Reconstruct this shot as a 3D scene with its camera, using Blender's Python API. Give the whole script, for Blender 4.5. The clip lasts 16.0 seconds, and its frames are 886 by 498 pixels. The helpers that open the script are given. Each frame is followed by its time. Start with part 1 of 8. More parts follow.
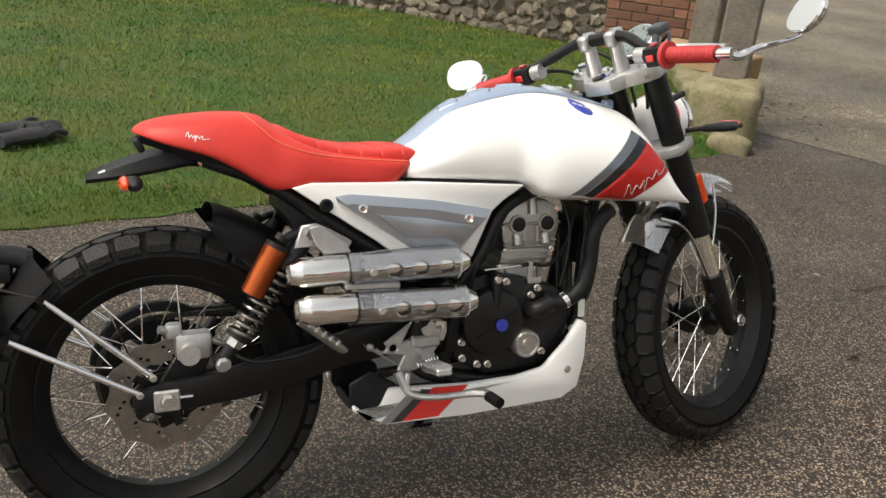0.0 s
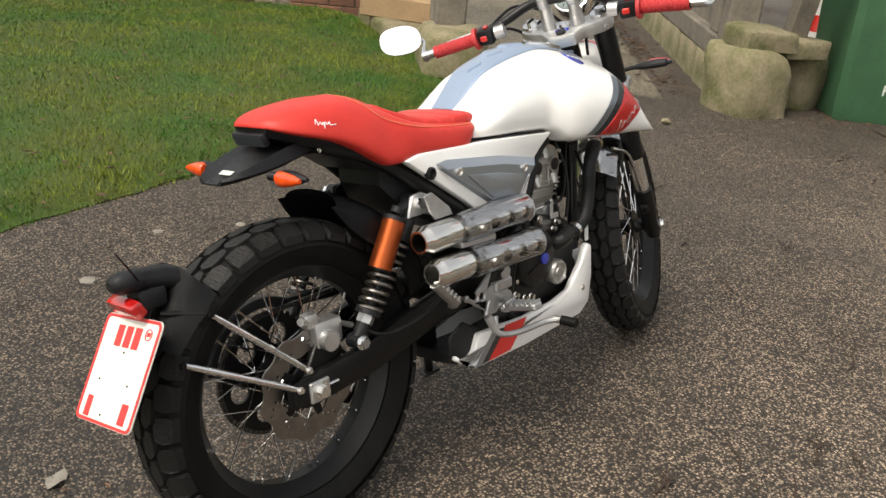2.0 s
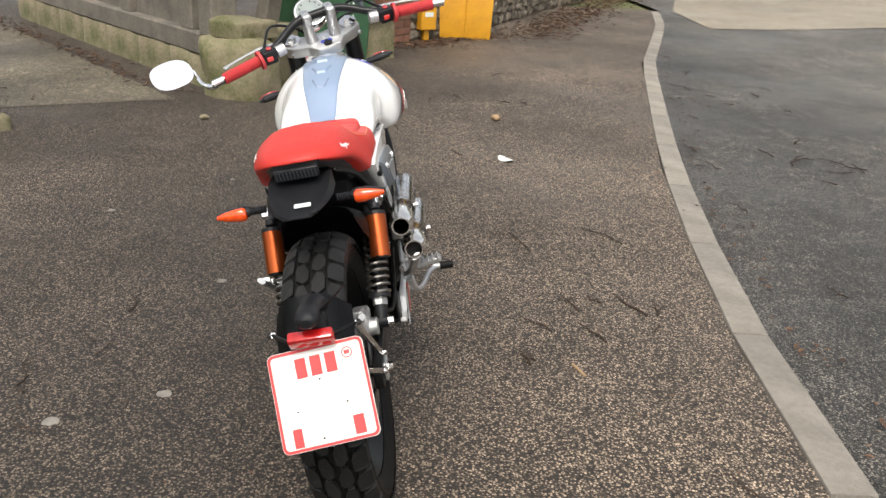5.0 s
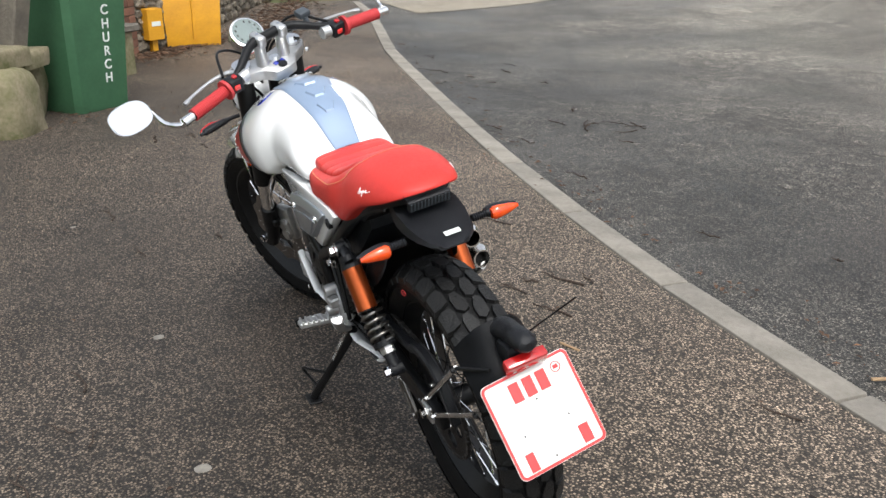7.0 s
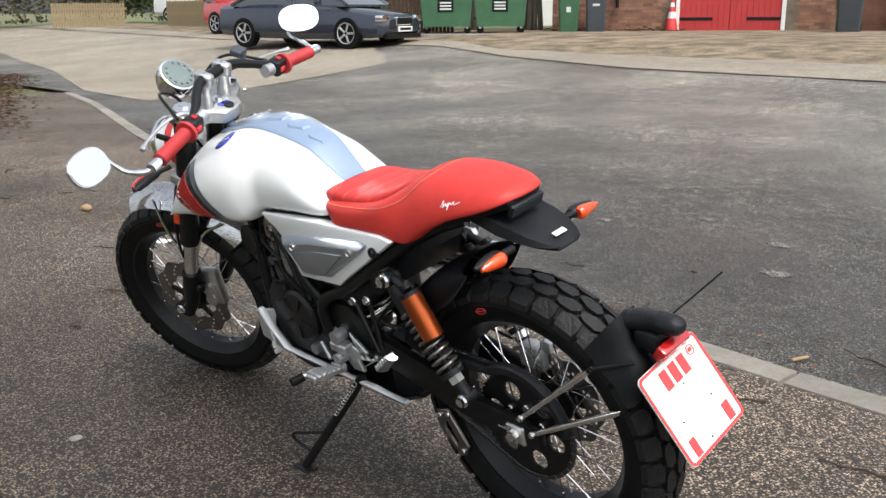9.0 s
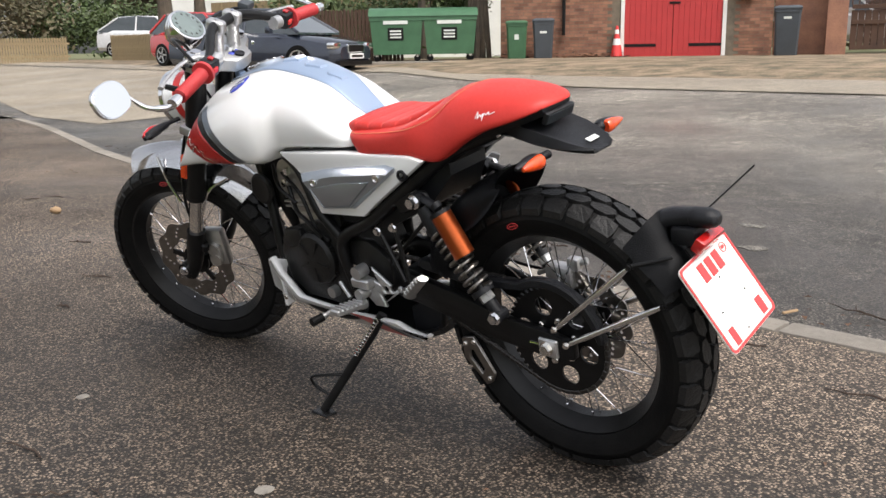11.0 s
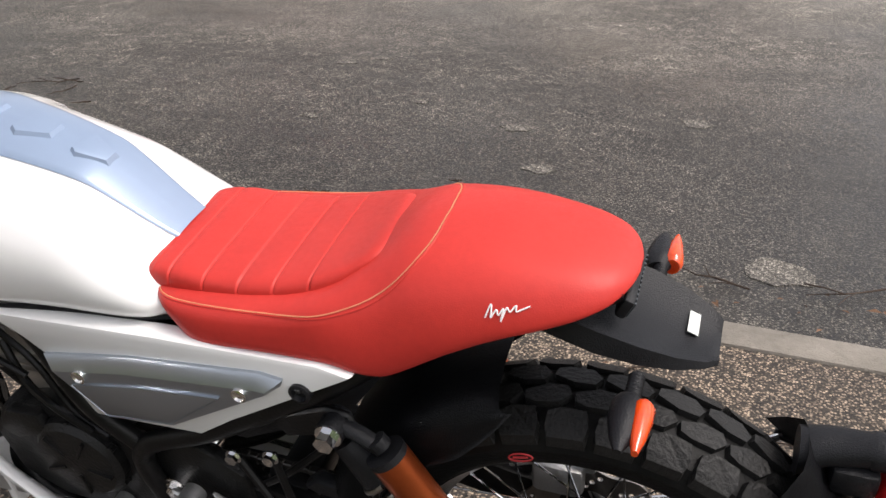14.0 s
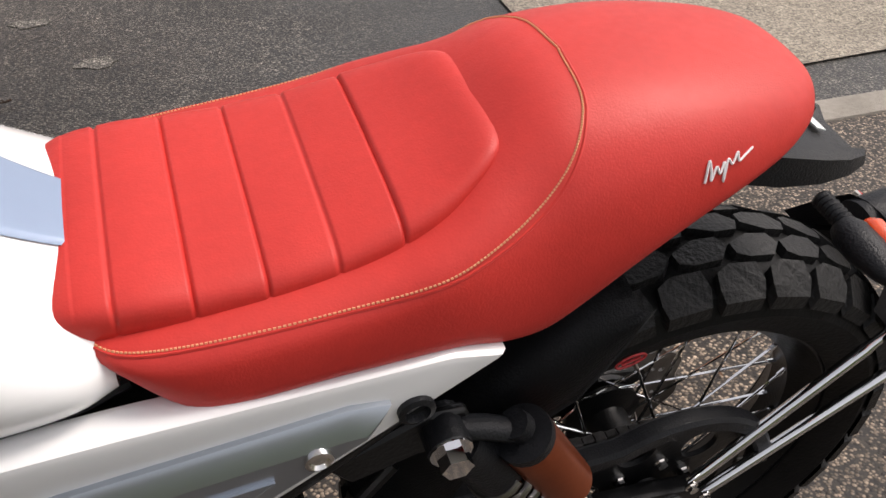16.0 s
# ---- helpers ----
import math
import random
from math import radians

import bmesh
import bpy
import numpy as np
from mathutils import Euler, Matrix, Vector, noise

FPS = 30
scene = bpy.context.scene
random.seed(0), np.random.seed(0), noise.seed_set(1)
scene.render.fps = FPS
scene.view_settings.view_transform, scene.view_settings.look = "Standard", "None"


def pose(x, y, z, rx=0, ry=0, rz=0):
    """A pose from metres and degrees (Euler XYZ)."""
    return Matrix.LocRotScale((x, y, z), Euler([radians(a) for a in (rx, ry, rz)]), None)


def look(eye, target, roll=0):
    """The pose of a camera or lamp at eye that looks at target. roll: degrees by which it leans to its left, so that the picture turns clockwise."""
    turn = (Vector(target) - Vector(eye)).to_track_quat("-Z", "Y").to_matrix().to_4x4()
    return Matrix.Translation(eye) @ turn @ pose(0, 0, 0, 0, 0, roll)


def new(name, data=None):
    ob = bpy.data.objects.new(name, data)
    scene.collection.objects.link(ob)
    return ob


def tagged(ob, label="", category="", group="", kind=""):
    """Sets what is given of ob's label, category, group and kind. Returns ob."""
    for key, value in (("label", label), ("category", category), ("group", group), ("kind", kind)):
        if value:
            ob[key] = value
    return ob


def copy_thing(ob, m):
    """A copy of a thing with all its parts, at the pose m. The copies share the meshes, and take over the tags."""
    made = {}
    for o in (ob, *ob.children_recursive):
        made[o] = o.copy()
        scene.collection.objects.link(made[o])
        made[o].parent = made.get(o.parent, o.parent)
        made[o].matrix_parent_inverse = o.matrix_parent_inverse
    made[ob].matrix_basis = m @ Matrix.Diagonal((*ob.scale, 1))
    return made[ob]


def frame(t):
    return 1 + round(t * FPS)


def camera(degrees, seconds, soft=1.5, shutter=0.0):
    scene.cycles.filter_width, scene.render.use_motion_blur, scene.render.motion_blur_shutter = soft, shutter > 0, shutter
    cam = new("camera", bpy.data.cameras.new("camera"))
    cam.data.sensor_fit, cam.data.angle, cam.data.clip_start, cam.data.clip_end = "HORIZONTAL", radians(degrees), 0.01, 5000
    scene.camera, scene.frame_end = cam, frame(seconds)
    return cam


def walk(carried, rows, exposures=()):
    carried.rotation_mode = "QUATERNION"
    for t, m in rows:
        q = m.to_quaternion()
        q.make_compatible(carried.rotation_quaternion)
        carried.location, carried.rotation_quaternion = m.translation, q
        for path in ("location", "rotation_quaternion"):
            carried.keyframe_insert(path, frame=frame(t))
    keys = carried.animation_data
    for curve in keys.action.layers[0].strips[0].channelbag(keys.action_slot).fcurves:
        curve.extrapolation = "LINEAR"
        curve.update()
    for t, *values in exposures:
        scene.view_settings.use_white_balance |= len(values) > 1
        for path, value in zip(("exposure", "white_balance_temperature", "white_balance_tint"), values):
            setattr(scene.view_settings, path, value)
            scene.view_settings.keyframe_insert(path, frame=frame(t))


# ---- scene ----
cam = camera(53.2, 16.0)
PATH = [
    (0, (0.038, -1.531, 1.292), (0.78, 0.155, 0.512), 5.6),
    (0.5, (-0.192, -1.429, 1.282), (0.715, 0.172, 0.498), 5.8),
    (1, (-0.462, -1.359, 1.268), (0.658, 0.098, 0.479), 6.7),
    (1.5, (-0.655, -1.248, 1.256), (0.644, 0.05, 0.464), 6.7),
    (2, (-0.808, -1.114, 1.259), (0.606, 0.059, 0.468), 5.7),
    (2.5, (-1.012, -1.008, 1.254), (0.542, -0.021, 0.474), 4.9),
    (3, (-1.185, -0.902, 1.25), (0.48, -0.098, 0.487), 3.7),
    (3.5, (-1.308, -0.702, 1.242), (0.456, -0.09, 0.525), 2.7),
    (4, (-1.436, -0.495, 1.259), (0.412, -0.146, 0.577), 2.8),
    (4.5, (-1.567, -0.285, 1.283), (0.309, -0.194, 0.594), 3.2),
    (4.7, (-1.587, -0.207, 1.282), (0.287, -0.187, 0.584), 3.1),
    (6.8, (-1.443, 0.717, 1.299), (0.284, 0.012, 0.578), 1.0),
    (7, (-1.375, 0.785, 1.299), (0.334, 0.025, 0.589), 0.3),
    (7.5, (-1.255, 0.952, 1.284), (0.391, 0.05, 0.591), -0.4),
    (8, (-1.158, 1.151, 1.255), (0.385, 0.059, 0.601), -0.5),
    (8.2, (-1.096, 1.208, 1.246), (0.402, 0.049, 0.607), -0.6),
    (10.3, (-0.871, 1.563, 0.909), (0.449, 0.115, 0.511), -0.7),
    (10.5, (-0.871, 1.574, 0.902), (0.445, 0.125, 0.489), -1.0),
    (11, (-0.863, 1.569, 0.904), (0.455, 0.131, 0.46), -0.9),
    (11.5, (-0.831, 1.5, 0.978), (0.487, 0.079, 0.483), 0.8),
    (12, (-0.764, 1.393, 1.136), (0.526, -0.008, 0.526), 2.9),
    (12.5, (-0.637, 1.307, 1.224), (0.558, -0.122, 0.496), 3.5),
    (13, (-0.411, 1.22, 1.246), (0.596, -0.34, 0.501), 2.9),
    (13.5, (-0.165, 1.08, 1.228), (0.643, -0.586, 0.471), 2.0),
    (14, (0.068, 0.956, 1.185), (0.635, -0.762, 0.332), 0.8),
    (14.5, (0.29, 0.87, 1.145), (0.483, -0.873, 0.183), -0.6),
    (15, (0.435, 0.764, 1.089), (0.324, -0.939, 0.045), -1.3),
    (15.5, (0.531, 0.692, 1.057), (0.195, -0.957, -0.023), -0.5),
    (16, (0.582, 0.663, 1.042), (0.029, -0.921, -0.047), -0.1),
]
walk(cam, [(t, look(eye, target, roll)) for t, eye, target, roll in PATH], exposures=[(0, 0.15, 7100, 8), (2.5, 0.15, 7100, 8), (4.0, 0.09, 6850, 9), (4.7, 0.21, 6700, 9), (6.8, 0.22, 6250, 8), (8.2, 0.28, 6200, 8), (10.3, 0.32, 6450, 11), (12, 0.23, 6550, 12), (13.5, -0.05, 6600, 13), (14.2, 0.13, 6650, 14), (15.2, 0.07, 6700, 15), (16, -0.11, 6750, 15)])

# ---- world, sun ----
wld = bpy.data.worlds.new("overcast_sky")
scene.world = wld
wld.use_nodes = True
_n = wld.node_tree.nodes
_bg = _n["Background"]
_sky = _n.new("ShaderNodeTexSky")
_sky.sky_type = "NISHITA"
_sky.sun_disc = False
SUN_EL, SUN_AZ = radians(58), radians(275)
_sky.sun_elevation, _sky.sun_rotation = SUN_EL, SUN_AZ
_sky.dust_density, _sky.air_density = 4.0, 1.2
_hs = _n.new("ShaderNodeHueSaturation")
_hs.inputs["Saturation"].default_value = 0.28
wld.node_tree.links.new(_sky.outputs[0], _hs.inputs["Color"])
wld.node_tree.links.new(_hs.outputs[0], _bg.inputs["Color"])
_bg.inputs["Strength"].default_value = 0.21
_sun = bpy.data.lights.new("sun", "SUN")
_sun.energy, _sun.angle, _sun.color = 1.85, radians(18), (1.0, 0.95, 0.88)
sun = new("sun", _sun)
sun.matrix_world = look((0, 0, 30), Vector((0, 0, 30)) - Vector((math.sin(SUN_AZ) * math.cos(SUN_EL), math.cos(SUN_AZ) * math.cos(SUN_EL), math.sin(SUN_EL))))


# ---- materials ----
def mat(name, col, rough=0.6, metal=0.0, col2=None, scale=8.0, bump=0.0, bscale=60.0, detail=4.0, coat=0.0, mix=0.5, island=0.0, objvar=0.0, spec=0.5):
    """Two-scale noise colour, fine bump; optional variation by island or by object."""
    m = bpy.data.materials.new(name)
    m.use_nodes = True
    t = m.node_tree
    n, l = t.nodes, t.links
    b = n["Principled BSDF"]
    b.inputs["Roughness"].default_value = rough
    b.inputs["Metallic"].default_value = metal
    b.inputs["Coat Weight"].default_value = coat
    b.inputs["Coat Roughness"].default_value = 0.05
    b.inputs["Specular IOR Level"].default_value = spec
    co = n.new("ShaderNodeTexCoord")
    src = co.outputs["Object"]
    n1 = n.new("ShaderNodeTexNoise")
    n1.inputs["Scale"].default_value, n1.inputs["Detail"].default_value = scale, detail
    l.new(src, n1.inputs["Vector"])
    n2 = n.new("ShaderNodeTexNoise")
    n2.inputs["Scale"].default_value, n2.inputs["Detail"].default_value = scale * 9.3, 3
    l.new(src, n2.inputs["Vector"])
    ad = n.new("ShaderNodeMath")
    ad.operation = "MULTIPLY_ADD"
    ad.inputs[1].default_value = 0.45
    l.new(n2.outputs["Fac"], ad.inputs[0])
    l.new(n1.outputs["Fac"], ad.inputs[2])
    rp = n.new("ShaderNodeMapRange")
    rp.inputs["From Min"].default_value, rp.inputs["From Max"].default_value = 0.5, 0.95
    rp.inputs["To Min"].default_value, rp.inputs["To Max"].default_value = 0.5 - mix, 0.5 + mix
    l.new(ad.outputs[0], rp.inputs["Value"])
    mx = n.new("ShaderNodeMix")
    mx.data_type = "RGBA"
    c2 = col2 or tuple(c * 0.82 for c in col)
    mx.inputs[6].default_value, mx.inputs[7].default_value = (*col, 1), (*c2, 1)
    l.new(rp.outputs[0], mx.inputs[0])
    out = mx.outputs[2]
    if island or objvar:
        hs = n.new("ShaderNodeHueSaturation")
        if island:
            g = n.new("ShaderNodeNewGeometry")
            r = g.outputs["Random Per Island"]
        else:
            g = n.new("ShaderNodeObjectInfo")
            r = g.outputs["Random"]
        k = island or objvar
        mr = n.new("ShaderNodeMapRange")
        mr.inputs["To Min"].default_value, mr.inputs["To Max"].default_value = 1 - k, 1 + k
        l.new(r, mr.inputs["Value"])
        l.new(mr.outputs[0], hs.inputs["Value"])
        l.new(out, hs.inputs["Color"])
        out = hs.outputs[0]
    l.new(out, b.inputs["Base Color"])
    rr = n.new("ShaderNodeMapRange")
    rr.inputs["To Min"].default_value, rr.inputs["To Max"].default_value = max(rough - (0.02 if metal > 0.2 else 0.08), 0.02), min(rough + (0.02 if metal > 0.2 else 0.08), 1)
    l.new(n2.outputs["Fac"], rr.inputs["Value"])
    l.new(rr.outputs[0], b.inputs["Roughness"])
    if bump:
        n3 = n.new("ShaderNodeTexNoise")
        n3.inputs["Scale"].default_value, n3.inputs["Detail"].default_value = bscale, 5
        l.new(src, n3.inputs["Vector"])
        bp = n.new("ShaderNodeBump")
        bp.inputs["Strength"].default_value, bp.inputs["Distance"].default_value = bump, 0.01
        l.new(n3.outputs["Fac"], bp.inputs["Height"])
        l.new(bp.outputs[0], b.inputs["Normal"])
    return m


def asphalt(name, base, chip, chips=0.3, cell=190.0, patch=0.5, stain=0.35, tone_span=None, tone_ends=(1.3, 0.86), blotch=0.0, gloss=0.0):
    """Worn macadam: binder with pale stone chips, broad worn patches and damp stains."""
    m = bpy.data.materials.new(name)
    m.use_nodes = True
    t = m.node_tree
    n, l = t.nodes, t.links
    b = n["Principled BSDF"]
    co = n.new("ShaderNodeTexCoord").outputs["Object"]

    def nz(scale, detail=5.0):
        k = n.new("ShaderNodeTexNoise")
        k.inputs["Scale"].default_value, k.inputs["Detail"].default_value = scale, detail
        l.new(co, k.inputs["Vector"])
        return k.outputs["Fac"]

    def rng(src, a, b_, c, d):
        k = n.new("ShaderNodeMapRange")
        for key, v in zip(("From Min", "From Max", "To Min", "To Max"), (a, b_, c, d)):
            k.inputs[key].default_value = v
        l.new(src, k.inputs["Value"])
        return k.outputs[0]

    def mul(x, y, op="MULTIPLY"):
        k = n.new("ShaderNodeMath")
        k.operation = op
        for i, s in enumerate((x, y)):
            if isinstance(s, float):
                k.inputs[i].default_value = s
            else:
                l.new(s, k.inputs[i])
        return k.outputs[0]

    vo = n.new("ShaderNodeTexVoronoi")
    vo.inputs["Scale"].default_value = cell
    l.new(co, vo.inputs["Vector"])
    sep = n.new("ShaderNodeSeparateColor")
    l.new(vo.outputs["Color"], sep.inputs[0])
    inside = rng(vo.outputs["Distance"], 0.36, 0.58, 1.0, 0.0)
    pick = rng(sep.outputs[0], 1 - chips, 1 - chips + 0.45, 0.0, 1.0)
    worn = rng(nz(0.9), 0.38, 0.66, 1 - patch, 1.0)
    fac = mul(mul(inside, pick), worn)
    mx = n.new("ShaderNodeMix")
    mx.data_type = "RGBA"
    mx.inputs[6].default_value, mx.inputs[7].default_value = (*base, 1), (*chip, 1)
    l.new(fac, mx.inputs[0])
    big = mul(rng(nz(0.45, 6), 0.35, 0.65, 1 - stain, 1 + stain), mul(rng(nz(5.0, 4), 0.3, 0.7, 0.88, 1.12), rng(nz(34.0, 4), 0.32, 0.68, 0.78, 1.22)))
    fine = rng(sep.outputs[1], 0.0, 1.0, 0.4, 1.65)
    if blotch:
        # clusters of small ragged patches where the surface dressing has worn pale
        flecks = mul(rng(nz(9.0, 8), 0.50, 0.64, 0.0, blotch), rng(nz(48.0, 3), 0.36, 0.60, 0.35, 1.25))
        field = rng(nz(0.7, 3), 0.42, 0.58, 0.25, 1.0)
        big = mul(big, mul(mul(flecks, field), 1.0, "ADD"))
    if tone_span:
        # brightness shifts along y with a ragged edge; on the road it paints sky glare
        xyz = n.new("ShaderNodeSeparateXYZ")
        l.new(co, xyz.inputs[0])
        ragged = mul(xyz.outputs[1], mul(nz(0.8, 6), 1.2), "ADD")
        big = mul(big, rng(ragged, tone_span[0], tone_span[1], tone_ends[0], tone_ends[1]))
    hs = n.new("ShaderNodeHueSaturation")
    l.new(mul(big, fine), hs.inputs["Value"])
    l.new(mx.outputs[2], hs.inputs["Color"])
    l.new(hs.outputs[0], b.inputs["Base Color"])
    l.new(rng(nz(0.7, 3), 0.35, 0.65, 0.55 - gloss, 0.85 - gloss), b.inputs["Roughness"])
    bp = n.new("ShaderNodeBump")
    bp.inputs["Strength"].default_value, bp.inputs["Distance"].default_value = 0.6, 0.004
    l.new(rng(vo.outputs["Distance"], 0.0, 0.6, 1.0, 0.0), bp.inputs["Height"])
    l.new(bp.outputs[0], b.inputs["Normal"])
    return m


# the drive grows paler towards the kerb
M_DRIVE = asphalt("drive_macadam", (0.020, 0.0155, 0.0115), (0.24, 0.185, 0.135), chips=0.86, cell=150, patch=0.25, stain=0.24, tone_span=(-0.9, 1.0), tone_ends=(1.5, 0.84), blotch=0.25)
# far side lightened in the colour for the sky's glare at grazing angles
M_ROAD = asphalt("road_asphalt", (0.030, 0.0262, 0.0215), (0.305, 0.275, 0.228), chips=0.80, cell=150, patch=0.4, stain=0.2, tone_span=(-7.0, -1.8), tone_ends=(2.0, 0.60), blotch=0.9, gloss=0.22)
M_PALE = asphalt("pale_road_surface", (0.25, 0.215, 0.165), (0.33, 0.29, 0.23), chips=0.14, cell=150, patch=0.3, stain=0.12)
M_SPOT = asphalt("worn_road_spot", (0.075, 0.068, 0.057), (0.29, 0.265, 0.225), chips=0.9, cell=150, patch=0.2, stain=0.3)
M_PATH = asphalt("worn_gate_path", (0.085, 0.072, 0.050), (0.25, 0.215, 0.155), chips=0.7, cell=110, patch=0.4, stain=0.35, blotch=0.4)
M_KERB = mat("kerb_concrete", (0.30, 0.27, 0.23), 0.85, col2=(0.20, 0.18, 0.15), scale=5, bump=0.5, bscale=150, objvar=0.12)
M_DIRT = mat("verge_dirt", (0.27, 0.20, 0.13), 0.95, col2=(0.085, 0.07, 0.04), scale=2.2, bump=0.6, bscale=12, mix=0.8)
M_SOIL = mat("lawn_soil", (0.020, 0.062, 0.004), 0.95, col2=(0.055, 0.062, 0.008), scale=2.2, bump=0.8, bscale=25)
M_FIELD = mat("rough_grass_far", (0.10, 0.13, 0.045), 0.95, col2=(0.14, 0.12, 0.06), scale=0.6, bump=0.5, bscale=6)
M_WHITE = mat("pearl_white_paint", (0.85, 0.85, 0.845), 0.2, col2=(0.83, 0.83, 0.825), scale=3, coat=0.8)
M_SILVER = mat("silver_paint", (0.26, 0.34, 0.47), 0.3, 0.25, col2=(0.25, 0.325, 0.45), scale=6, coat=0.7)
M_GREY = mat("grey_metallic_paint", (0.44, 0.48, 0.53), 0.31, 0.90, col2=(0.42, 0.46, 0.51), scale=6, coat=0.1)
M_BLACKSTRIPE = mat("black_decal", (0.03, 0.03, 0.033), 0.3, coat=0.6)
M_REDSTRIPE = mat("red_decal", (0.72, 0.03, 0.025), 0.3, col2=(0.66, 0.028, 0.024), coat=0.6)
M_LEATHER = mat("red_leather", (0.59, 0.040, 0.031), 0.46, col2=(0.51, 0.033, 0.026), scale=14, bump=0.07, bscale=600, spec=0.32)
M_THREAD = mat("ochre_thread", (0.75, 0.37, 0.19), 0.7)
M_EMBROID = mat("white_thread", (0.85, 0.82, 0.82), 0.6)
M_RUBBER = mat("tyre_rubber", (0.0045, 0.0046, 0.005), 0.5, col2=(0.009, 0.0088, 0.0086), scale=25, bump=0.12, bscale=220, spec=0.13)
M_BLOCK = mat("tread_rubber", (0.008, 0.0082, 0.0085), 0.5, spec=0.24, col2=(0.016, 0.0155, 0.015), scale=18, bump=0.3, bscale=180, objvar=0.2)
M_BLACK = mat("black_powder_coat", (0.005, 0.005, 0.0054), 0.33, spec=0.26, col2=(0.009, 0.009, 0.0094), scale=30, bump=0.1, bscale=300)
M_PLASTIC = mat("black_plastic", (0.007, 0.0074, 0.009), 0.40, spec=0.26, col2=(0.014, 0.0145, 0.0165), scale=20, bump=0.2, bscale=500)
M_CASE = mat("engine_case_black", (0.008, 0.008, 0.0084), 0.32, spec=0.3, col2=(0.014, 0.0138, 0.0135), scale=30, bump=0.2, bscale=260)
M_CHROME = mat("chrome", (0.82, 0.82, 0.83), 0.07, 1.0, col2=(0.76, 0.76, 0.77), scale=10)
M_STEEL = mat("brushed_steel", (0.84, 0.82, 0.79), 0.16, 1.0, col2=(0.78, 0.76, 0.73), scale=5)
M_ALU = mat("cast_aluminium", (0.60, 0.60, 0.60), 0.38, 0.9, col2=(0.50, 0.50, 0.50), scale=40, bump=0.2, bscale=300)
M_ENGALU = mat("engine_aluminium", (0.56, 0.55, 0.53), 0.36, 0.9, col2=(0.44, 0.43, 0.41), scale=30, bump=0.2, bscale=260)
M_ORANGE = mat("orange_anodised", (0.44, 0.095, 0.026), 0.3, 0.85, col2=(0.36, 0.075, 0.02), scale=20)
M_DISC = mat("brake_disc_steel", (0.30, 0.28, 0.26), 0.35, 1.0, col2=(0.22, 0.205, 0.19), scale=40)
M_AMBER = mat("amber_lens", (0.76, 0.085, 0.008), 0.15, col2=(0.62, 0.045, 0.006), scale=80, coat=0.6)
M_REDLENS = mat("red_lens", (0.45, 0.012, 0.012), 0.12, col2=(0.32, 0.008, 0.008), scale=90, coat=0.8)
M_GRIP = mat("red_rubber_grip", (0.50, 0.035, 0.04), 0.55, col2=(0.42, 0.03, 0.032), scale=40, bump=0.2, bscale=300)
M_PLATE = mat("plate_white", (0.80, 0.80, 0.77), 0.4, col2=(0.62, 0.60, 0.54), scale=14, mix=0.3)
M_PLATERED = mat("plate_red", (0.68, 0.05, 0.05), 0.4)
M_BLUE = mat("blue_enamel", (0.03, 0.05, 0.42), 0.2, coat=0.8)
M_MIRROR = mat("mirror_glass", (0.95, 0.95, 0.95), 0.02, 1.0, col2=(0.94, 0.94, 0.94))
M_CHAIN = mat("chain_steel", (0.10, 0.095, 0.09), 0.4, 0.9, col2=(0.05, 0.047, 0.045), scale=200)
M_DIAL = mat("dial_face", (0.16, 0.20, 0.19), 0.25, col2=(0.12, 0.15, 0.145), coat=0.9)
M_WOOD = mat("weathered_oak", (0.20, 0.175, 0.14), 0.85, col2=(0.10, 0.09, 0.075), scale=4, bump=0.7, bscale=60, island=0.15)
M_NEWWOOD = mat("new_oak", (0.36, 0.24, 0.13), 0.75, col2=(0.27, 0.18, 0.10), scale=5, bump=0.4, bscale=60)
M_SAND = mat("mossy_sandstone", (0.27, 0.225, 0.15), 0.9, col2=(0.095, 0.10, 0.035), scale=5.0, bump=0.9, bscale=22, objvar=0.12)
M_MORTAR = mat("lime_mortar", (0.20, 0.165, 0.12), 0.95, col2=(0.12, 0.10, 0.075), scale=5, bump=0.8, bscale=35)
M_FLINT = mat("flint", (0.085, 0.075, 0.062), 0.6, col2=(0.26, 0.215, 0.155), scale=7, bump=0.8, bscale=30, objvar=0.6)
M_BRICK = mat("red_brick", (0.24, 0.11, 0.065), 0.85, col2=(0.14, 0.068, 0.048), scale=7, bump=0.6, bscale=60, objvar=0.3)
M_BRICKW = mat("red_brick_courses", (0.31, 0.155, 0.095), 0.85, col2=(0.19, 0.095, 0.066), scale=3, bump=0.5, bscale=60, island=0.32)
M_GBIN = mat("green_bin_plastic", (0.050, 0.135, 0.066), 0.5, col2=(0.038, 0.105, 0.052), scale=4, bump=0.1, bscale=200)
M_GREYBIN = mat("dark_grey_bin_plastic", (0.055, 0.065, 0.075), 0.5, col2=(0.045, 0.053, 0.062), scale=4)
M_YELLOW = mat("yellow_plastic", (0.66, 0.32, 0.012), 0.5, col2=(0.52, 0.24, 0.012), scale=4, bump=0.15, bscale=60)
M_WLETTER = mat("white_lettering", (0.72, 0.76, 0.72), 0.6)
M_REDDOOR = mat("red_door_paint", (0.46, 0.035, 0.035), 0.5, col2=(0.40, 0.03, 0.03), scale=3, bump=0.1, bscale=40)
M_WPAINT = mat("white_gloss_paint", (0.78, 0.77, 0.74), 0.5, col2=(0.68, 0.67, 0.63), scale=3)
M_RENDER = mat("white_render", (0.78, 0.77, 0.73), 0.9, col2=(0.70, 0.69, 0.65), scale=1.5, bump=0.3, bscale=40)
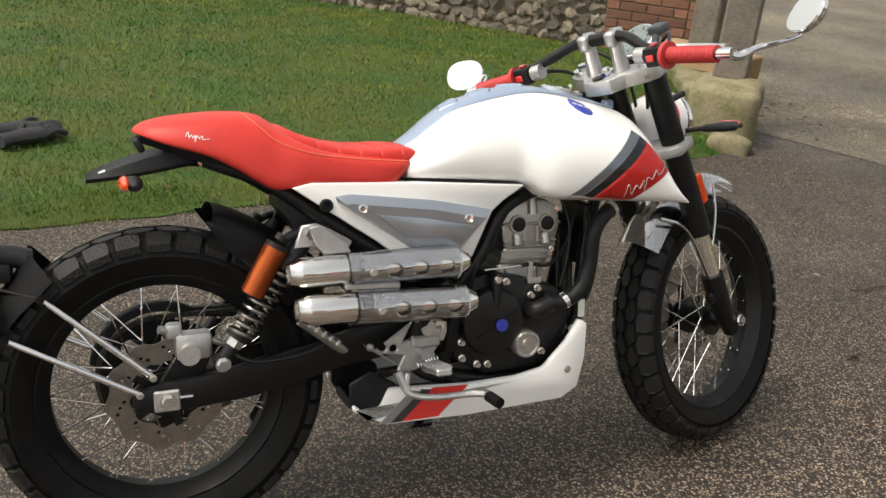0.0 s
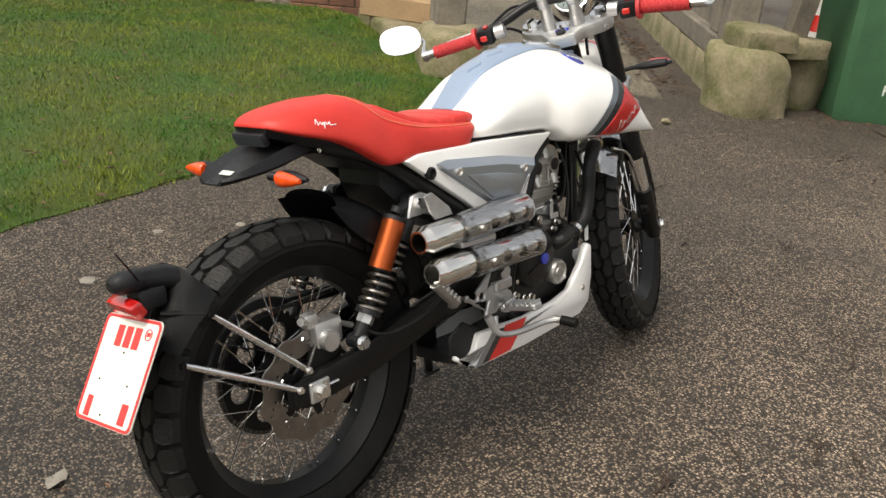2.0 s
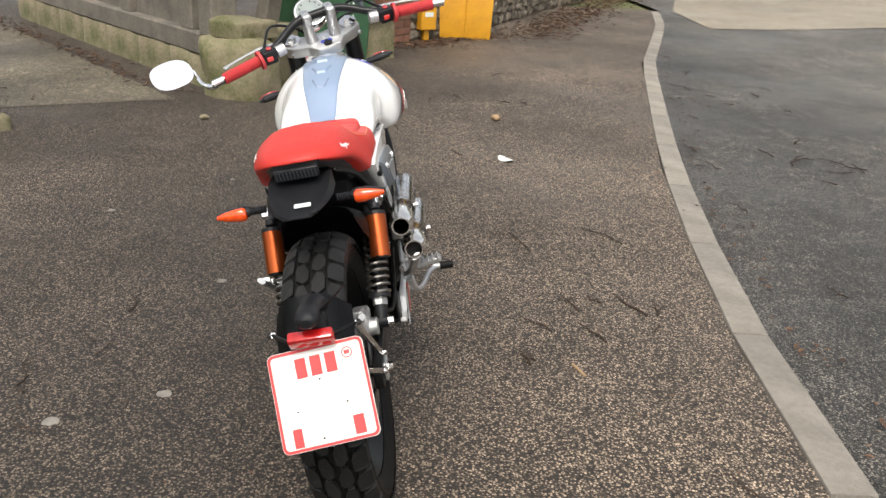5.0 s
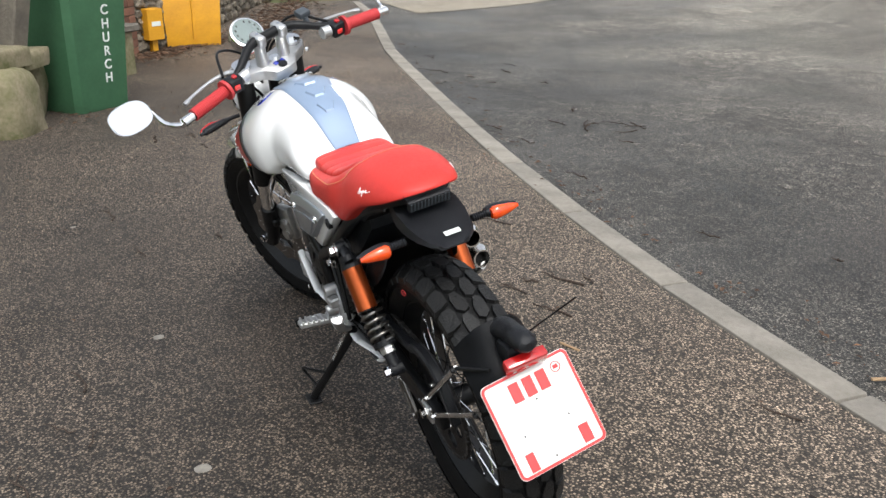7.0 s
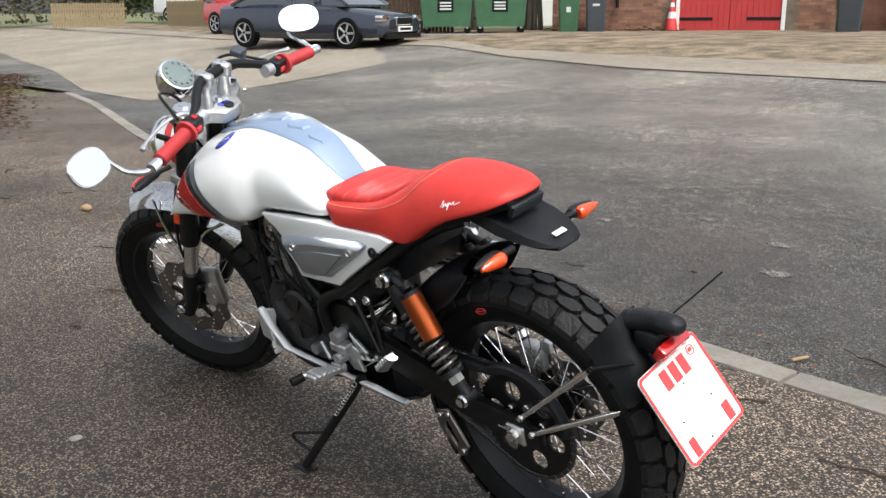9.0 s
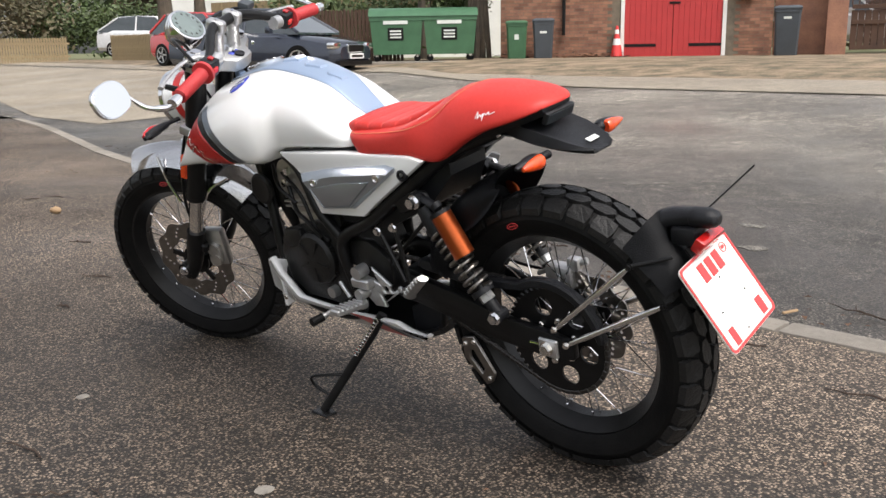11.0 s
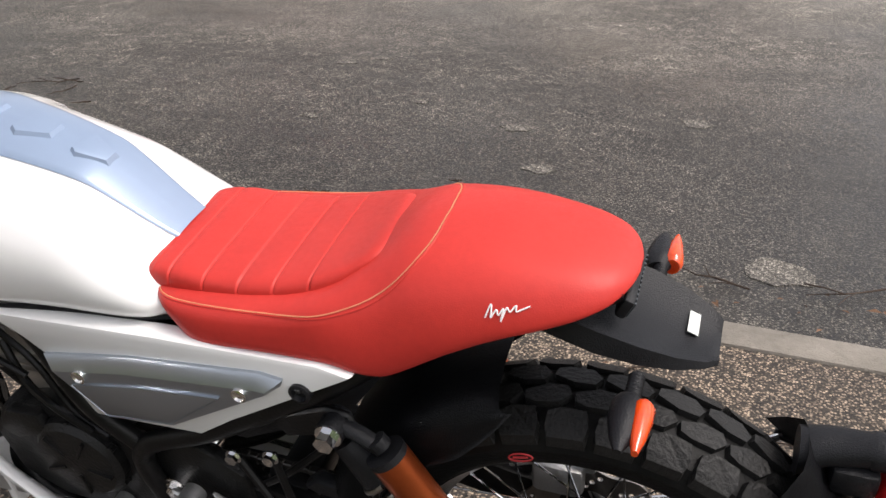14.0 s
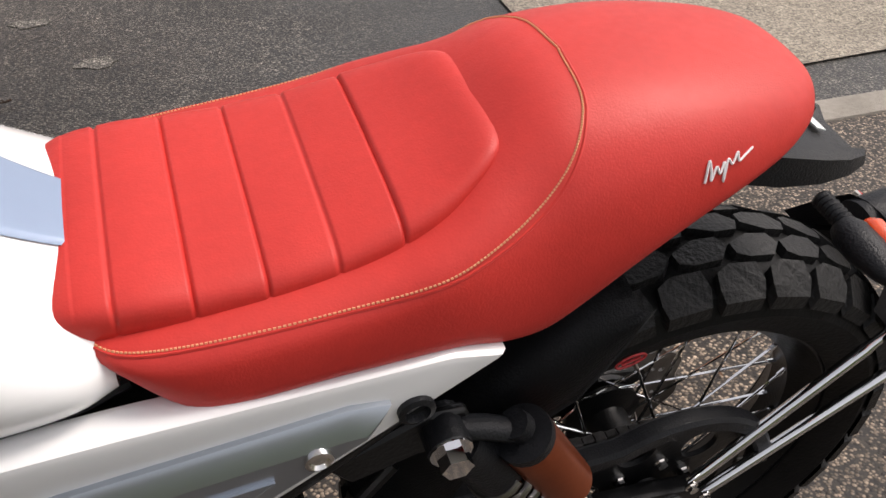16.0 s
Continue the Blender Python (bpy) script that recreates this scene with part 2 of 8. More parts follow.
M_ROOF = mat("clay_roof_tile", (0.15, 0.085, 0.06), 0.9, col2=(0.09, 0.055, 0.042), scale=2.5, bump=0.8, bscale=14, island=0.2)
M_FENCE = mat("larch_pale", (0.30, 0.23, 0.13), 0.85, col2=(0.20, 0.15, 0.085), scale=3, bump=0.4, bscale=40, island=0.2)
M_BROWNF = mat("brown_fence", (0.085, 0.046, 0.028), 0.85, col2=(0.055, 0.03, 0.02), scale=3, bump=0.4, bscale=40, island=0.2)
M_LEAF = mat("evergreen_leaf", (0.045, 0.075, 0.022), 0.6, col2=(0.075, 0.10, 0.03), scale=1.2, island=0.45)
M_TWIGC = mat("winter_twigs", (0.15, 0.12, 0.08), 0.9, col2=(0.10, 0.10, 0.05), scale=1, island=0.4)
M_BARK = mat("bark", (0.11, 0.085, 0.06), 0.9, col2=(0.06, 0.05, 0.038), scale=4, bump=0.8, bscale=25)
M_DEADLEAF = mat("dead_leaf", (0.13, 0.068, 0.036), 0.8, col2=(0.055, 0.032, 0.02), scale=6, island=0.5, objvar=0.0)
M_TWIG = mat("fallen_twig", (0.055, 0.036, 0.024), 0.9, col2=(0.03, 0.02, 0.015), scale=20, bump=0.4, bscale=90)
M_GRASS = mat("grass_blade", (0.034, 0.118, 0.003), 0.6, col2=(0.145, 0.172, 0.006), scale=1.7, island=0.5, mix=1.0)
M_CARBLUE = mat("dark_blue_car_paint", (0.025, 0.032, 0.05), 0.25, 0.3, coat=1.0)
M_CARRED = mat("red_car_paint", (0.50, 0.03, 0.03), 0.25, coat=1.0)
M_CARWHITE = mat("white_car_paint", (0.72, 0.73, 0.74), 0.25, coat=1.0)
M_GLASSDARK = mat("tinted_car_glass", (0.05, 0.06, 0.065), 0.05, col2=(0.04, 0.05, 0.055), coat=1.0)
M_CLOTH = mat("black_cloth", (0.016, 0.016, 0.019), 0.9, col2=(0.03, 0.03, 0.034), scale=30, bump=0.6, bscale=160)
M_PALEST = mat("pale_pebble", (0.27, 0.25, 0.215), 0.85, col2=(0.17, 0.155, 0.135), scale=20)


# ---- builders ----
def smooth(bm, deg=35):
    lim = radians(deg)
    for f in bm.faces:
        f.smooth = True
    for e in bm.edges:
        e.smooth = len(e.link_faces) == 2 and e.calc_face_angle(0) < lim
    return bm


def mesh_of(name, bm, material, deg=35):
    bmesh.ops.recalc_face_normals(bm, faces=bm.faces)
    smooth(bm, deg)
    me = bpy.data.meshes.new(name)
    bm.to_mesh(me)
    bm.free()
    for k in material if isinstance(material, (list, tuple)) else (material,):
        me.materials.append(k)
    return me


def part(name, bm, material, parent, label="", m=None, deg=35):
    """Links a bmesh (or a shared mesh) as one mesh object under a thing or a part."""
    me = bm if isinstance(bm, bpy.types.Mesh) else mesh_of(name, bm, material, deg)
    ob = new(name, me)
    ob.parent = parent
    if m is not None:
        ob.matrix_local = m
    if label:
        tagged(ob, label)
    return ob


def thing(name, label, category, m=None, group=""):
    ob = new(name)
    if m is not None:
        ob.matrix_world = m
    return tagged(ob, label, category, group)


def solid(name, bm, material, label, category, m=None, group="", kind="", deg=35):
    ob = new(name, mesh_of(name, bm, material, deg))
    if m is not None:
        ob.matrix_world = m
    return tagged(ob, label, category, group, kind)


def join(*bms):
    out = bms[0]
    for b in bms[1:]:
        me = bpy.data.meshes.new("tmp")
        b.to_mesh(me)
        b.free()
        out.from_mesh(me)
        bpy.data.meshes.remove(me)
    return out


def xf(bm, m):
    bm.transform(m)
    return bm


def box(x0, x1, y0, y1, z0, z1, bev=0.0, seg=1):
    bm = bmesh.new()
    bmesh.ops.create_cube(bm, size=1.0)
    bm.transform(Matrix.Translation(((x0 + x1) / 2, (y0 + y1) / 2, (z0 + z1) / 2)) @ Matrix.Diagonal((x1 - x0, y1 - y0, z1 - z0, 1)))
    if bev:
        bmesh.ops.bevel(bm, geom=bm.edges[:], offset=bev, segments=seg, affect="EDGES", profile=0.5)
    return bm


def loft(rings, cap=True, closed=True):
    bm = bmesh.new()
    vs = [[bm.verts.new(p) for p in r] for r in rings]
    n = len(vs[0])
    for a, b in zip(vs, vs[1:]):
        for i in range(n if closed else n - 1):
            j = (i + 1) % n
            bm.faces.new((a[i], a[j], b[j], b[i]))
    if cap and closed:
        bm.faces.new(vs[0][::-1])
        bm.faces.new(vs[-1])
    return bm


def spline(pts, per=6):
    """Catmull-Rom through the points."""
    p = [Vector(q) for q in pts]
    p = [p[0] * 2 - p[1]] + p + [p[-1] * 2 - p[-2]]
    out = []
    for a, b, c, d in zip(p, p[1:], p[2:], p[3:]):
        for k in range(per):
            t = k / per
            out.append(0.5 * ((2 * b) + (c - a) * t + (2 * a - 5 * b + 4 * c - d) * t * t + (3 * b - a - 3 * c + d) * t ** 3))
    out.append(p[-2])
    return out


def tube(pts, r=0.01, seg=10, per=0, radii=None, flat=1.0, cap=True):
    p = spline(pts, per) if per else [Vector(q) for q in pts]
    up = Vector((0.03, 0.02, 1))
    rings = []
    nrm = None
    for i, q in enumerate(p):
        d = (p[min(i + 1, len(p) - 1)] - p[max(i - 1, 0)]).normalized()
        if nrm is None:
            nrm = d.cross(up if abs(d.z) < 0.95 else Vector((0, 1, 0.05))).normalized()
        else:
            nrm = (nrm - d * nrm.dot(d)).normalized()
        bi = d.cross(nrm)
        rad = radii[min(int(i * len(radii) / len(p)), len(radii) - 1)] if radii else r
        rings.append([q + rad * (math.cos(k * math.tau / seg) * nrm + flat * math.sin(k * math.tau / seg) * bi) for k in range(seg)])
    return loft(rings, cap)


def lathe(prof, seg=48, ring=False):
    """Turns (radius, y) points round the y axis; ring closes the profile."""
    rings = [[Vector((r * math.cos(a), y, r * math.sin(a))) for r, y in prof] for a in (k * math.tau / seg for k in range(seg))]
    bm = bmesh.new()
    vs = [[bm.verts.new(p) for p in r] for r in rings]
    n = len(prof)
    for i in range(seg):
        a, b = vs[i], vs[(i + 1) % seg]
        for j in range(n if ring else n - 1):
            k = (j + 1) % n
            bm.faces.new((a[j], a[k], b[k], b[j]))
    if not ring:
        if prof[0][0] > 1e-5:
            bm.faces.new([v[0] for v in vs])
        if prof[-1][0] > 1e-5:
            bm.faces.new([v[-1] for v in vs])
        bmesh.ops.remove_doubles(bm, verts=bm.verts, dist=1e-5)
    return bm


def slab(poly, d0, d1, axis="y", bev=0.0, holes=(), seg=1):
    """A flat outline (a, b) given depth along the axis; holes are cut through."""
    def P(a, b, d):
        return Vector((a, d, b)) if axis == "y" else Vector((a, b, d)) if axis == "z" else Vector((d, a, b))
    bm = bmesh.new()
    loops = [poly, *holes]
    es = []
    for lp in loops:
        v = [bm.verts.new(P(a, b, d0)) for a, b in lp]
        es += [bm.edges.new((v[i], v[(i + 1) % len(v)])) for i in range(len(v))]
    if holes:
        bmesh.ops.triangle_fill(bm, edges=es, use_beauty=True)
    else:
        bm.faces.new(bm.verts[:])
    g = bmesh.ops.extrude_face_region(bm, geom=bm.faces[:])
    off = P(0, 0, d1) - P(0, 0, d0)
    bmesh.ops.translate(bm, vec=off, verts=[v for v in g["geom"] if isinstance(v, bmesh.types.BMVert)])
    if bev:
        bmesh.ops.recalc_face_normals(bm, faces=bm.faces)
        sharp = [e for e in bm.edges if len(e.link_faces) == 2 and e.calc_face_angle(0) > 0.6]
        bmesh.ops.bevel(bm, geom=sharp, offset=bev, segments=seg, affect="EDGES", profile=0.5)
    return bm


def circle(cx, cy, r, n=14):
    return [(cx + r * math.cos(k * math.tau / n), cy + r * math.sin(k * math.tau / n)) for k in range(n)]


def cyl(a, b, r, seg=20, r2=None, bev=0.0):
    bm = tube([a, b], r, seg, radii=None)
    if r2 is not None:
        bm.free()
        bm = tube([a, b], r, seg, radii=[r, r2])
    if bev:
        es = [e for e in bm.edges if len(e.link_faces) == 2 and e.calc_face_angle(0) > 1.0]
        bmesh.ops.bevel(bm, geom=es, offset=bev, segments=2, affect="EDGES", profile=0.5)
    return bm


def hexbolt(c, axis_y, r=0.008, h=0.007):
    """A domed hex bolt head looking along +-y."""
    s = 1 if axis_y > 0 else -1
    c = Vector(c)
    b1 = tube([c, c + Vector((0, s * 0.002, 0))], r * 1.35, 14)
    b2 = tube([c + Vector((0, s * 0.002, 0)), c + Vector((0, s * h, 0))], r, 6)
    return join(b1, b2)


def grid_sheet(xs, ys, zf):
    bm = bmesh.new()
    v = [[bm.verts.new((x, y, zf(x, y))) for x in xs] for y in ys]
    for j in range(len(ys) - 1):
        for i in range(len(xs) - 1):
            bm.faces.new((v[j][i], v[j][i + 1], v[j + 1][i + 1], v[j + 1][i]))
    return bm


def ease(x):
    x = min(max(x, 0.0), 1.0)
    return x * x * (3 - 2 * x)


def rise(x, y):
    """The land climbs gently across the road."""
    return 0.62 * ease((-y - 4) / 11)


# ---- ground, road, kerb, lawn ----
def line_y(pts, x):
    for (a, b), (c, d) in zip(pts, pts[1:]):
        if a <= x <= c:
            return b + (d - b) * (x - a) / (c - a)
    return pts[0][1] if x < pts[0][0] else pts[-1][1]


KERB = [(-9, -1.08), (-0.6, -1.11), (0.13, -1.13), (1.0, -1.18), (1.88, -1.29), (3.2, -1.5), (4.6, -1.79), (7.0, -2.3), (10.4, -3.3), (12.5, -3.75)]
GRASS_EDGE = [(-9, 1.2), (-1.5, 1.5), (-0.25, 1.67), (0.5, 1.78), (1.03, 1.86), (1.7, 1.91), (2.5, 2.06), (3.3, 2.25)]


def steps(a, b, n):
    return [a + (b - a) * k / n for k in range(n + 1)]


far_x = [-900, -300, -100, -40, -20] + steps(-10, 40, 25) + [55, 80, 120, 300, 900]
far_y = [-900, -300, -120, -60, -35] + steps(-24, 0, 24) + [5, 12, 20, 40, 100, 300, 900]
solid("ground", grid_sheet(far_x, far_y, lambda x, y: rise(x, y) - 0.06), M_FIELD, "rough grass and earth reaching to the horizon", "ground", kind="structure")

# the drive: brown macadam up to the kerb
bm = bmesh.new()
xs = steps(-9, 12.5, 86)
v = [[bm.verts.new((x, line_y(KERB, x) + 0.0 + k * (14 - line_y(KERB, x)), 0)) for x in xs] for k in (0, 0.1, 0.3, 1.0)]
for j in range(3):
    for i in range(len(xs) - 1):
        bm.faces.new((v[j][i], v[j][i + 1], v[j + 1][i + 1], v[j + 1][i]))
solid("pavement", bm, M_DRIVE, "brown macadam drive with pale stone chips", "pavement", kind="structure")

# the road: dark asphalt between the kerb and the far footway
bm = bmesh.new()
xs = steps(-25, 40, 130)
ks = steps(0, 1, 20)
FAR = [(-25, -9.0), (2.4, -9.4), (6.5, -9.5), (9.3, -10.1), (12, -11.1), (20, -11.0), (40, -13.0)]
near_edge = lambda x: line_y(KERB, x) - 0.125 if x < 12.5 else -3.9 + (x - 12.5) * 0.02
v = [[bm.verts.new((x, near_edge(x) + k * (line_y(FAR, x) - near_edge(x)), rise(x, near_edge(x) + k * (line_y(FAR, x) - near_edge(x))) - 0.006)) for x in xs] for k in ks]
for j in range(20):
    for i in range(130):
        bm.faces.new((v[j][i], v[j][i + 1], v[j + 1][i + 1], v[j + 1][i]))
solid("road", bm, M_ROAD, "dark grey worn asphalt village road", "road", kind="structure")


def patch(name, poly, material, label, lift, n=8):
    """A thin sheet over the land, cut in strips between two edge lines."""
    a, b = poly
    bm = bmesh.new()
    m_ = 24
    rows = []
    for k in range(n + 1):
        row = []
        for i in range(m_ + 1):
            def at(ln):
                s = i / m_ * (len(ln) - 1)
                q = min(int(s), len(ln) - 2)
                return Vector(ln[q]).lerp(Vector(ln[q + 1]), s - q)
            p = at(a).lerp(at(b), k / n)
            row.append(bm.verts.new((p.x, p.y, rise(p.x, p.y) + lift)))
        rows.append(row)
    for j in range(n):
        for i in range(m_):
            bm.faces.new((rows[j][i], rows[j][i + 1], rows[j + 1][i + 1], rows[j + 1][i]))
    return solid(name, bm, material, label, "road surface", kind="structure")


patch("pale_road", ([(10.3, -4.0), (12.5, -4.1), (17, -5.4), (40, -10)], [(11.0, -8.8), (13.5, -10.6), (22, -11), (40, -12.6)]), M_PALE, "pale sandy concrete road surface beyond the asphalt", 0.002, 14)
patch("pale_road_west", ([(-0.62, -1.45), (-0.75, -2.6), (-1.06, -4.6), (-1.9, -9.0)], [(-9, -1.9), (-9, -3), (-9, -5), (-9, -9)]), M_PALE, "pale concrete side road surface", 0.002, 10)
patch("footway", ([(-25, -9.0), (2.3, -9.35), (6.5, -9.45), (9.3, -10.05), (12, -11.05), (20, -10.95), (40, -12.9)], [(-25, -10.4), (2.6, -10.6), (7.4, -10.7), (10.3, -10.9), (12.4, -11.9), (20, -11.9), (40, -14)]), M_PALE, "pale far footway", 0.01, 4)
patch("verge", ([(-25, -10.4), (2.6, -10.6), (7.4, -10.7), (10.3, -10.9), (12.4, -11.9), (20, -11.9), (40, -14)], [(-25, -22), (4, -22), (9, -19), (13, -17), (15, -15.5), (22, -15), (40, -18)]), M_DIRT, "muddy brown verge in front of the garage", 0.004, 10)

patch("gate_path", ([(4.45, 1.52), (5.6, 2.42), (8.2, 4.45), (14, 9.0)], [(3.85, 2.75), (4.5, 3.9), (6.0, 6.2), (9.5, 11.5)]), M_PATH, "pale worn path leading in through the gate", 0.003, 8)

# kerb stones, each a stone of its own under the kerb
kerb = solid("kerb", loft([[Vector((x, line_y(KERB, x) - 0.11, -0.12)), Vector((x, line_y(KERB, x) - 0.015, -0.12)), Vector((x, line_y(KERB, x) - 0.015, -0.03)), Vector((x, line_y(KERB, x) - 0.11, -0.03))] for x in steps(-6, 12.5, 60)]), M_SOIL, "dropped concrete kerb bedding", "kerb", kind="structure")
kerb_mesh = mesh_of("kerb_stone", box(0.006, 0.883, -0.124, -0.002, -0.1, 0.008, 0.008, 2), M_KERB)
x = -5.2 + 0.04
while x < 12:
    y0, y1 = line_y(KERB, x), line_y(KERB, x + 0.88)
    part("kerb_stone", kerb_mesh, None, kerb, m=Matrix.Translation((x, y0, 0)) @ Matrix.Rotation(math.atan2(y1 - y0, 0.88), 4, "Z"))
    x += 0.89 * math.cos(math.atan2(y1 - y0, 0.88))


# ---- the motorcycle ----
# its own axes: x forward from the rear axle, y to its left, z up in its plane; it leans on its side stand
bike = thing("motorcycle", "white and red cafe racer motorcycle leaning on its side stand", "motorcycle", pose(0.158, -0.022, 0, -12))
AX_Z = 0.3195


def interp(tab, x):
    if x <= tab[0][0]:
        return tab[0][1]
    for (a, b), (c, d) in zip(tab, tab[1:]):
        if x <= c:
            return b + (d - b) * (x - a) / (c - a)
    return tab[-1][1]


def curve_tab(tab, per=8):
    """Rounds a table of (x, value)."""
    return [(p.x, p.y) for p in spline([(a, b, 0) for a, b in tab], per)]


# wheels ---------------------------------------------------------------
def tyre_profile(R, half, bead):
    return [(bead, -half * 0.72), (bead + 0.012, -half * 0.86), (bead + (R - bead) * 0.45, -half), (R - 0.042, -half * 0.97), (R - 0.0235, -half * 0.84), (R - 0.0115, -half * 0.45), (R - 0.0095, 0),
            (R - 0.0115, half * 0.45), (R - 0.0235, half * 0.84), (R - 0.042, half * 0.97), (bead + (R - bead) * 0.45, half), (bead + 0.012, half * 0.86), (bead, half * 0.72)]


def block_mesh(name, R, half, rows):
    """A tread block: outline in (angle along, across), wrapped on the crown."""
    def crown(y):
        k = abs(y) / half
        return R - 0.001 - 0.022 * k ** 2.8
    bm = bmesh.new()
    top, bot = [], []
    for a, y in rows:
        for lst, dr, sh in ((top, 0.0, 0.955), (bot, -0.014, 1.03)):
            r = crown(y) + dr
            cy = sum(q[1] for q in rows) / len(rows)
            ca = sum(q[0] for q in rows) / len(rows)
            yy, aa = cy + (y - cy) * sh, ca + (a - ca) * sh
            lst.append(bm.verts.new((r * math.sin(aa), yy, r * math.cos(aa))))
    bm.faces.new(top)
    for i in range(len(rows)):
        j = (i + 1) % len(rows)
        bm.faces.new((bot[i], bot[j], top[j], top[i]))
    return mesh_of(name, bm, M_BLOCK, 20)


def wheel(prefix, R, half, m, n_blocks, disc_side, disc_r, hub_half):
    bead = 0.233
    ty = part(prefix + "_tyre", lathe(tyre_profile(R, half, bead), 72, True), M_RUBBER, bike, "black knobbly dual-sport tyre", m)
    st = math.tau / n_blocks
    h = half
    shapes = []
    for s_ in (1, -1):
        inner_ = [(-0.40, 0.045), (0.02, 0.035), (0.46, 0.20), (0.43, 0.40), (0.20, 0.47), (-0.30, 0.46), (-0.52, 0.24)]
        outer_ = [(-0.36, 0.54), (0.16, 0.52), (0.42, 0.62), (0.45, 0.84), (0.40, 1.0), (-0.38, 1.0), (-0.44, 0.80)]
        for lst_ in (inner_, outer_):
            pts_ = [(a_ * st, s_ * y_ * h) for a_, y_ in lst_]
            shapes.append(block_mesh("tread_block", R, h, pts_ if s_ > 0 else pts_[::-1]))
    for k in range(n_blocks):
        for q, me in enumerate(shapes):
            a = (k + (0.5 if q in (1, 2) else 0.0)) * st
            part("tread_block", me, None, ty, m=Matrix.Rotation(a, 4, "Y"))
    rim = part(prefix + "_rim", lathe([(0.238, -0.042), (0.239, -0.036), (0.222, -0.032), (0.214, -0.012), (0.214, 0.012), (0.222, 0.032), (0.239, 0.036), (0.238, 0.042), (0.230, 0.043), (0.226, 0.038), (0.206, 0.014), (0.206, -0.014), (0.226, -0.038), (0.230, -0.043)], 72, True), M_BLACK, bike, "black anodised rim", m)
    hub = part(prefix + "_hub", lathe([(0.012, -hub_half - 0.03), (0.02, -hub_half - 0.02), (0.022, -hub_half - 0.006), (0.047, -hub_half - 0.004), (0.047, -hub_half + 0.004), (0.026, -hub_half + 0.012), (0.024, 0), (0.026, hub_half - 0.012), (0.047, hub_half - 0.004), (0.047, hub_half + 0.004), (0.022, hub_half + 0.006), (0.02, hub_half + 0.02), (0.012, hub_half + 0.03)], 28), M_BLACK, bike, m=m)
    for side in (-1, 1):
        for lead in (-1, 1):
            a0 = radians(58) * lead
            p0 = Vector((0.043 * math.sin(a0), side * hub_half, 0.043 * math.cos(a0)))
            p1 = Vector((0, side * 0.008, 0.212))
            d = (p1 - p0).normalized()
            sm_ = mesh_of("spoke", join(tube([p0, p1], 0.0016, 6), tube([p1 - d * 0.016, p1 + d * 0.004], 0.0030, 6)), M_CHROME)
            for k in range(9):
                part("spoke", sm_, None, rim, m=Matrix.Rotation((k + (0.5 if side > 0 else 0) + 0.22 * lead) * math.tau / 9, 4, "Y"))
    # wavy brake disc
    wav = [(disc_r * (1 + 0.045 * math.sin(a * 10)) * math.cos(a), disc_r * (1 + 0.045 * math.sin(a * 10)) * math.sin(a)) for a in (k * math.tau / 120 for k in range(120))]
    holes = []
    for k in range(10):
        a = k * math.tau / 10 + 0.2
        for rr, da in ((0.80, 0.0), (0.88, 0.12), (0.72, -0.12)):
            holes.append(circle(disc_r * rr * math.cos(a + da), disc_r * rr * math.sin(a + da), 0.0042, 8))
    inner = [(disc_r * 0.60 * (1 + 0.05 * math.sin(a * 10)) * math.cos(a), disc_r * 0.60 * (1 + 0.05 * math.sin(a * 10)) * math.sin(a)) for a in (k * math.tau / 80 for k in range(80))]
    y = disc_side * (hub_half + 0.016)
    dm = part(prefix + "_brake_disc", slab(wav, y - 0.002, y + 0.002, holes=[inner] + holes), M_DISC, bike, "drilled wave brake disc", m)
    arms = [slab([(0.02 * math.cos(a - 0.5), 0.02 * math.sin(a - 0.5)), (disc_r * 0.64 * math.cos(a - 0.1), disc_r * 0.64 * math.sin(a - 0.1)), (disc_r * 0.64 * math.cos(a + 0.1), disc_r * 0.64 * math.sin(a + 0.1)), (0.02 * math.cos(a + 0.5), 0.02 * math.sin(a + 0.5))], y - 0.003, y + 0.003) for a in (k * math.tau / 5 for k in range(5))]
    part("disc_carrier", join(*arms, lathe([(0.045, y - 0.0035), (0.045, y + 0.0035)], 24)), M_BLACK, dm)
    return ty


REAR = Matrix.Translation((0, 0, AX_Z))
wheel("rear", 0.3195, 0.064, REAR, 34, -1, 0.108, 0.040)

# steering assembly: raked and turned to the left
RAKE, STEER = radians(23.6), radians(21)
f_, a_ = Vector((math.cos(RAKE), 0, math.sin(RAKE))), Vector((-math.sin(RAKE), 0, math.cos(RAKE)))
S = Matrix.Translation((1.0105, 0.02, 0.93)) @ Matrix.Rotation(radians(0.7), 4, "X") @ Matrix(((f_.x, 0, a_.x, 0), (0, 1, 0, 0), (f_.z, 0, a_.z, 0), (0, 0, 0, 1))) @ Matrix.Rotation(STEER, 4, "Z")
AXP, AXS = 0.055, -0.693
wheel("front", 0.316, 0.055, S @ Matrix.Translation((AXP, 0, AXS)), 36, 1, 0.128, 0.034)

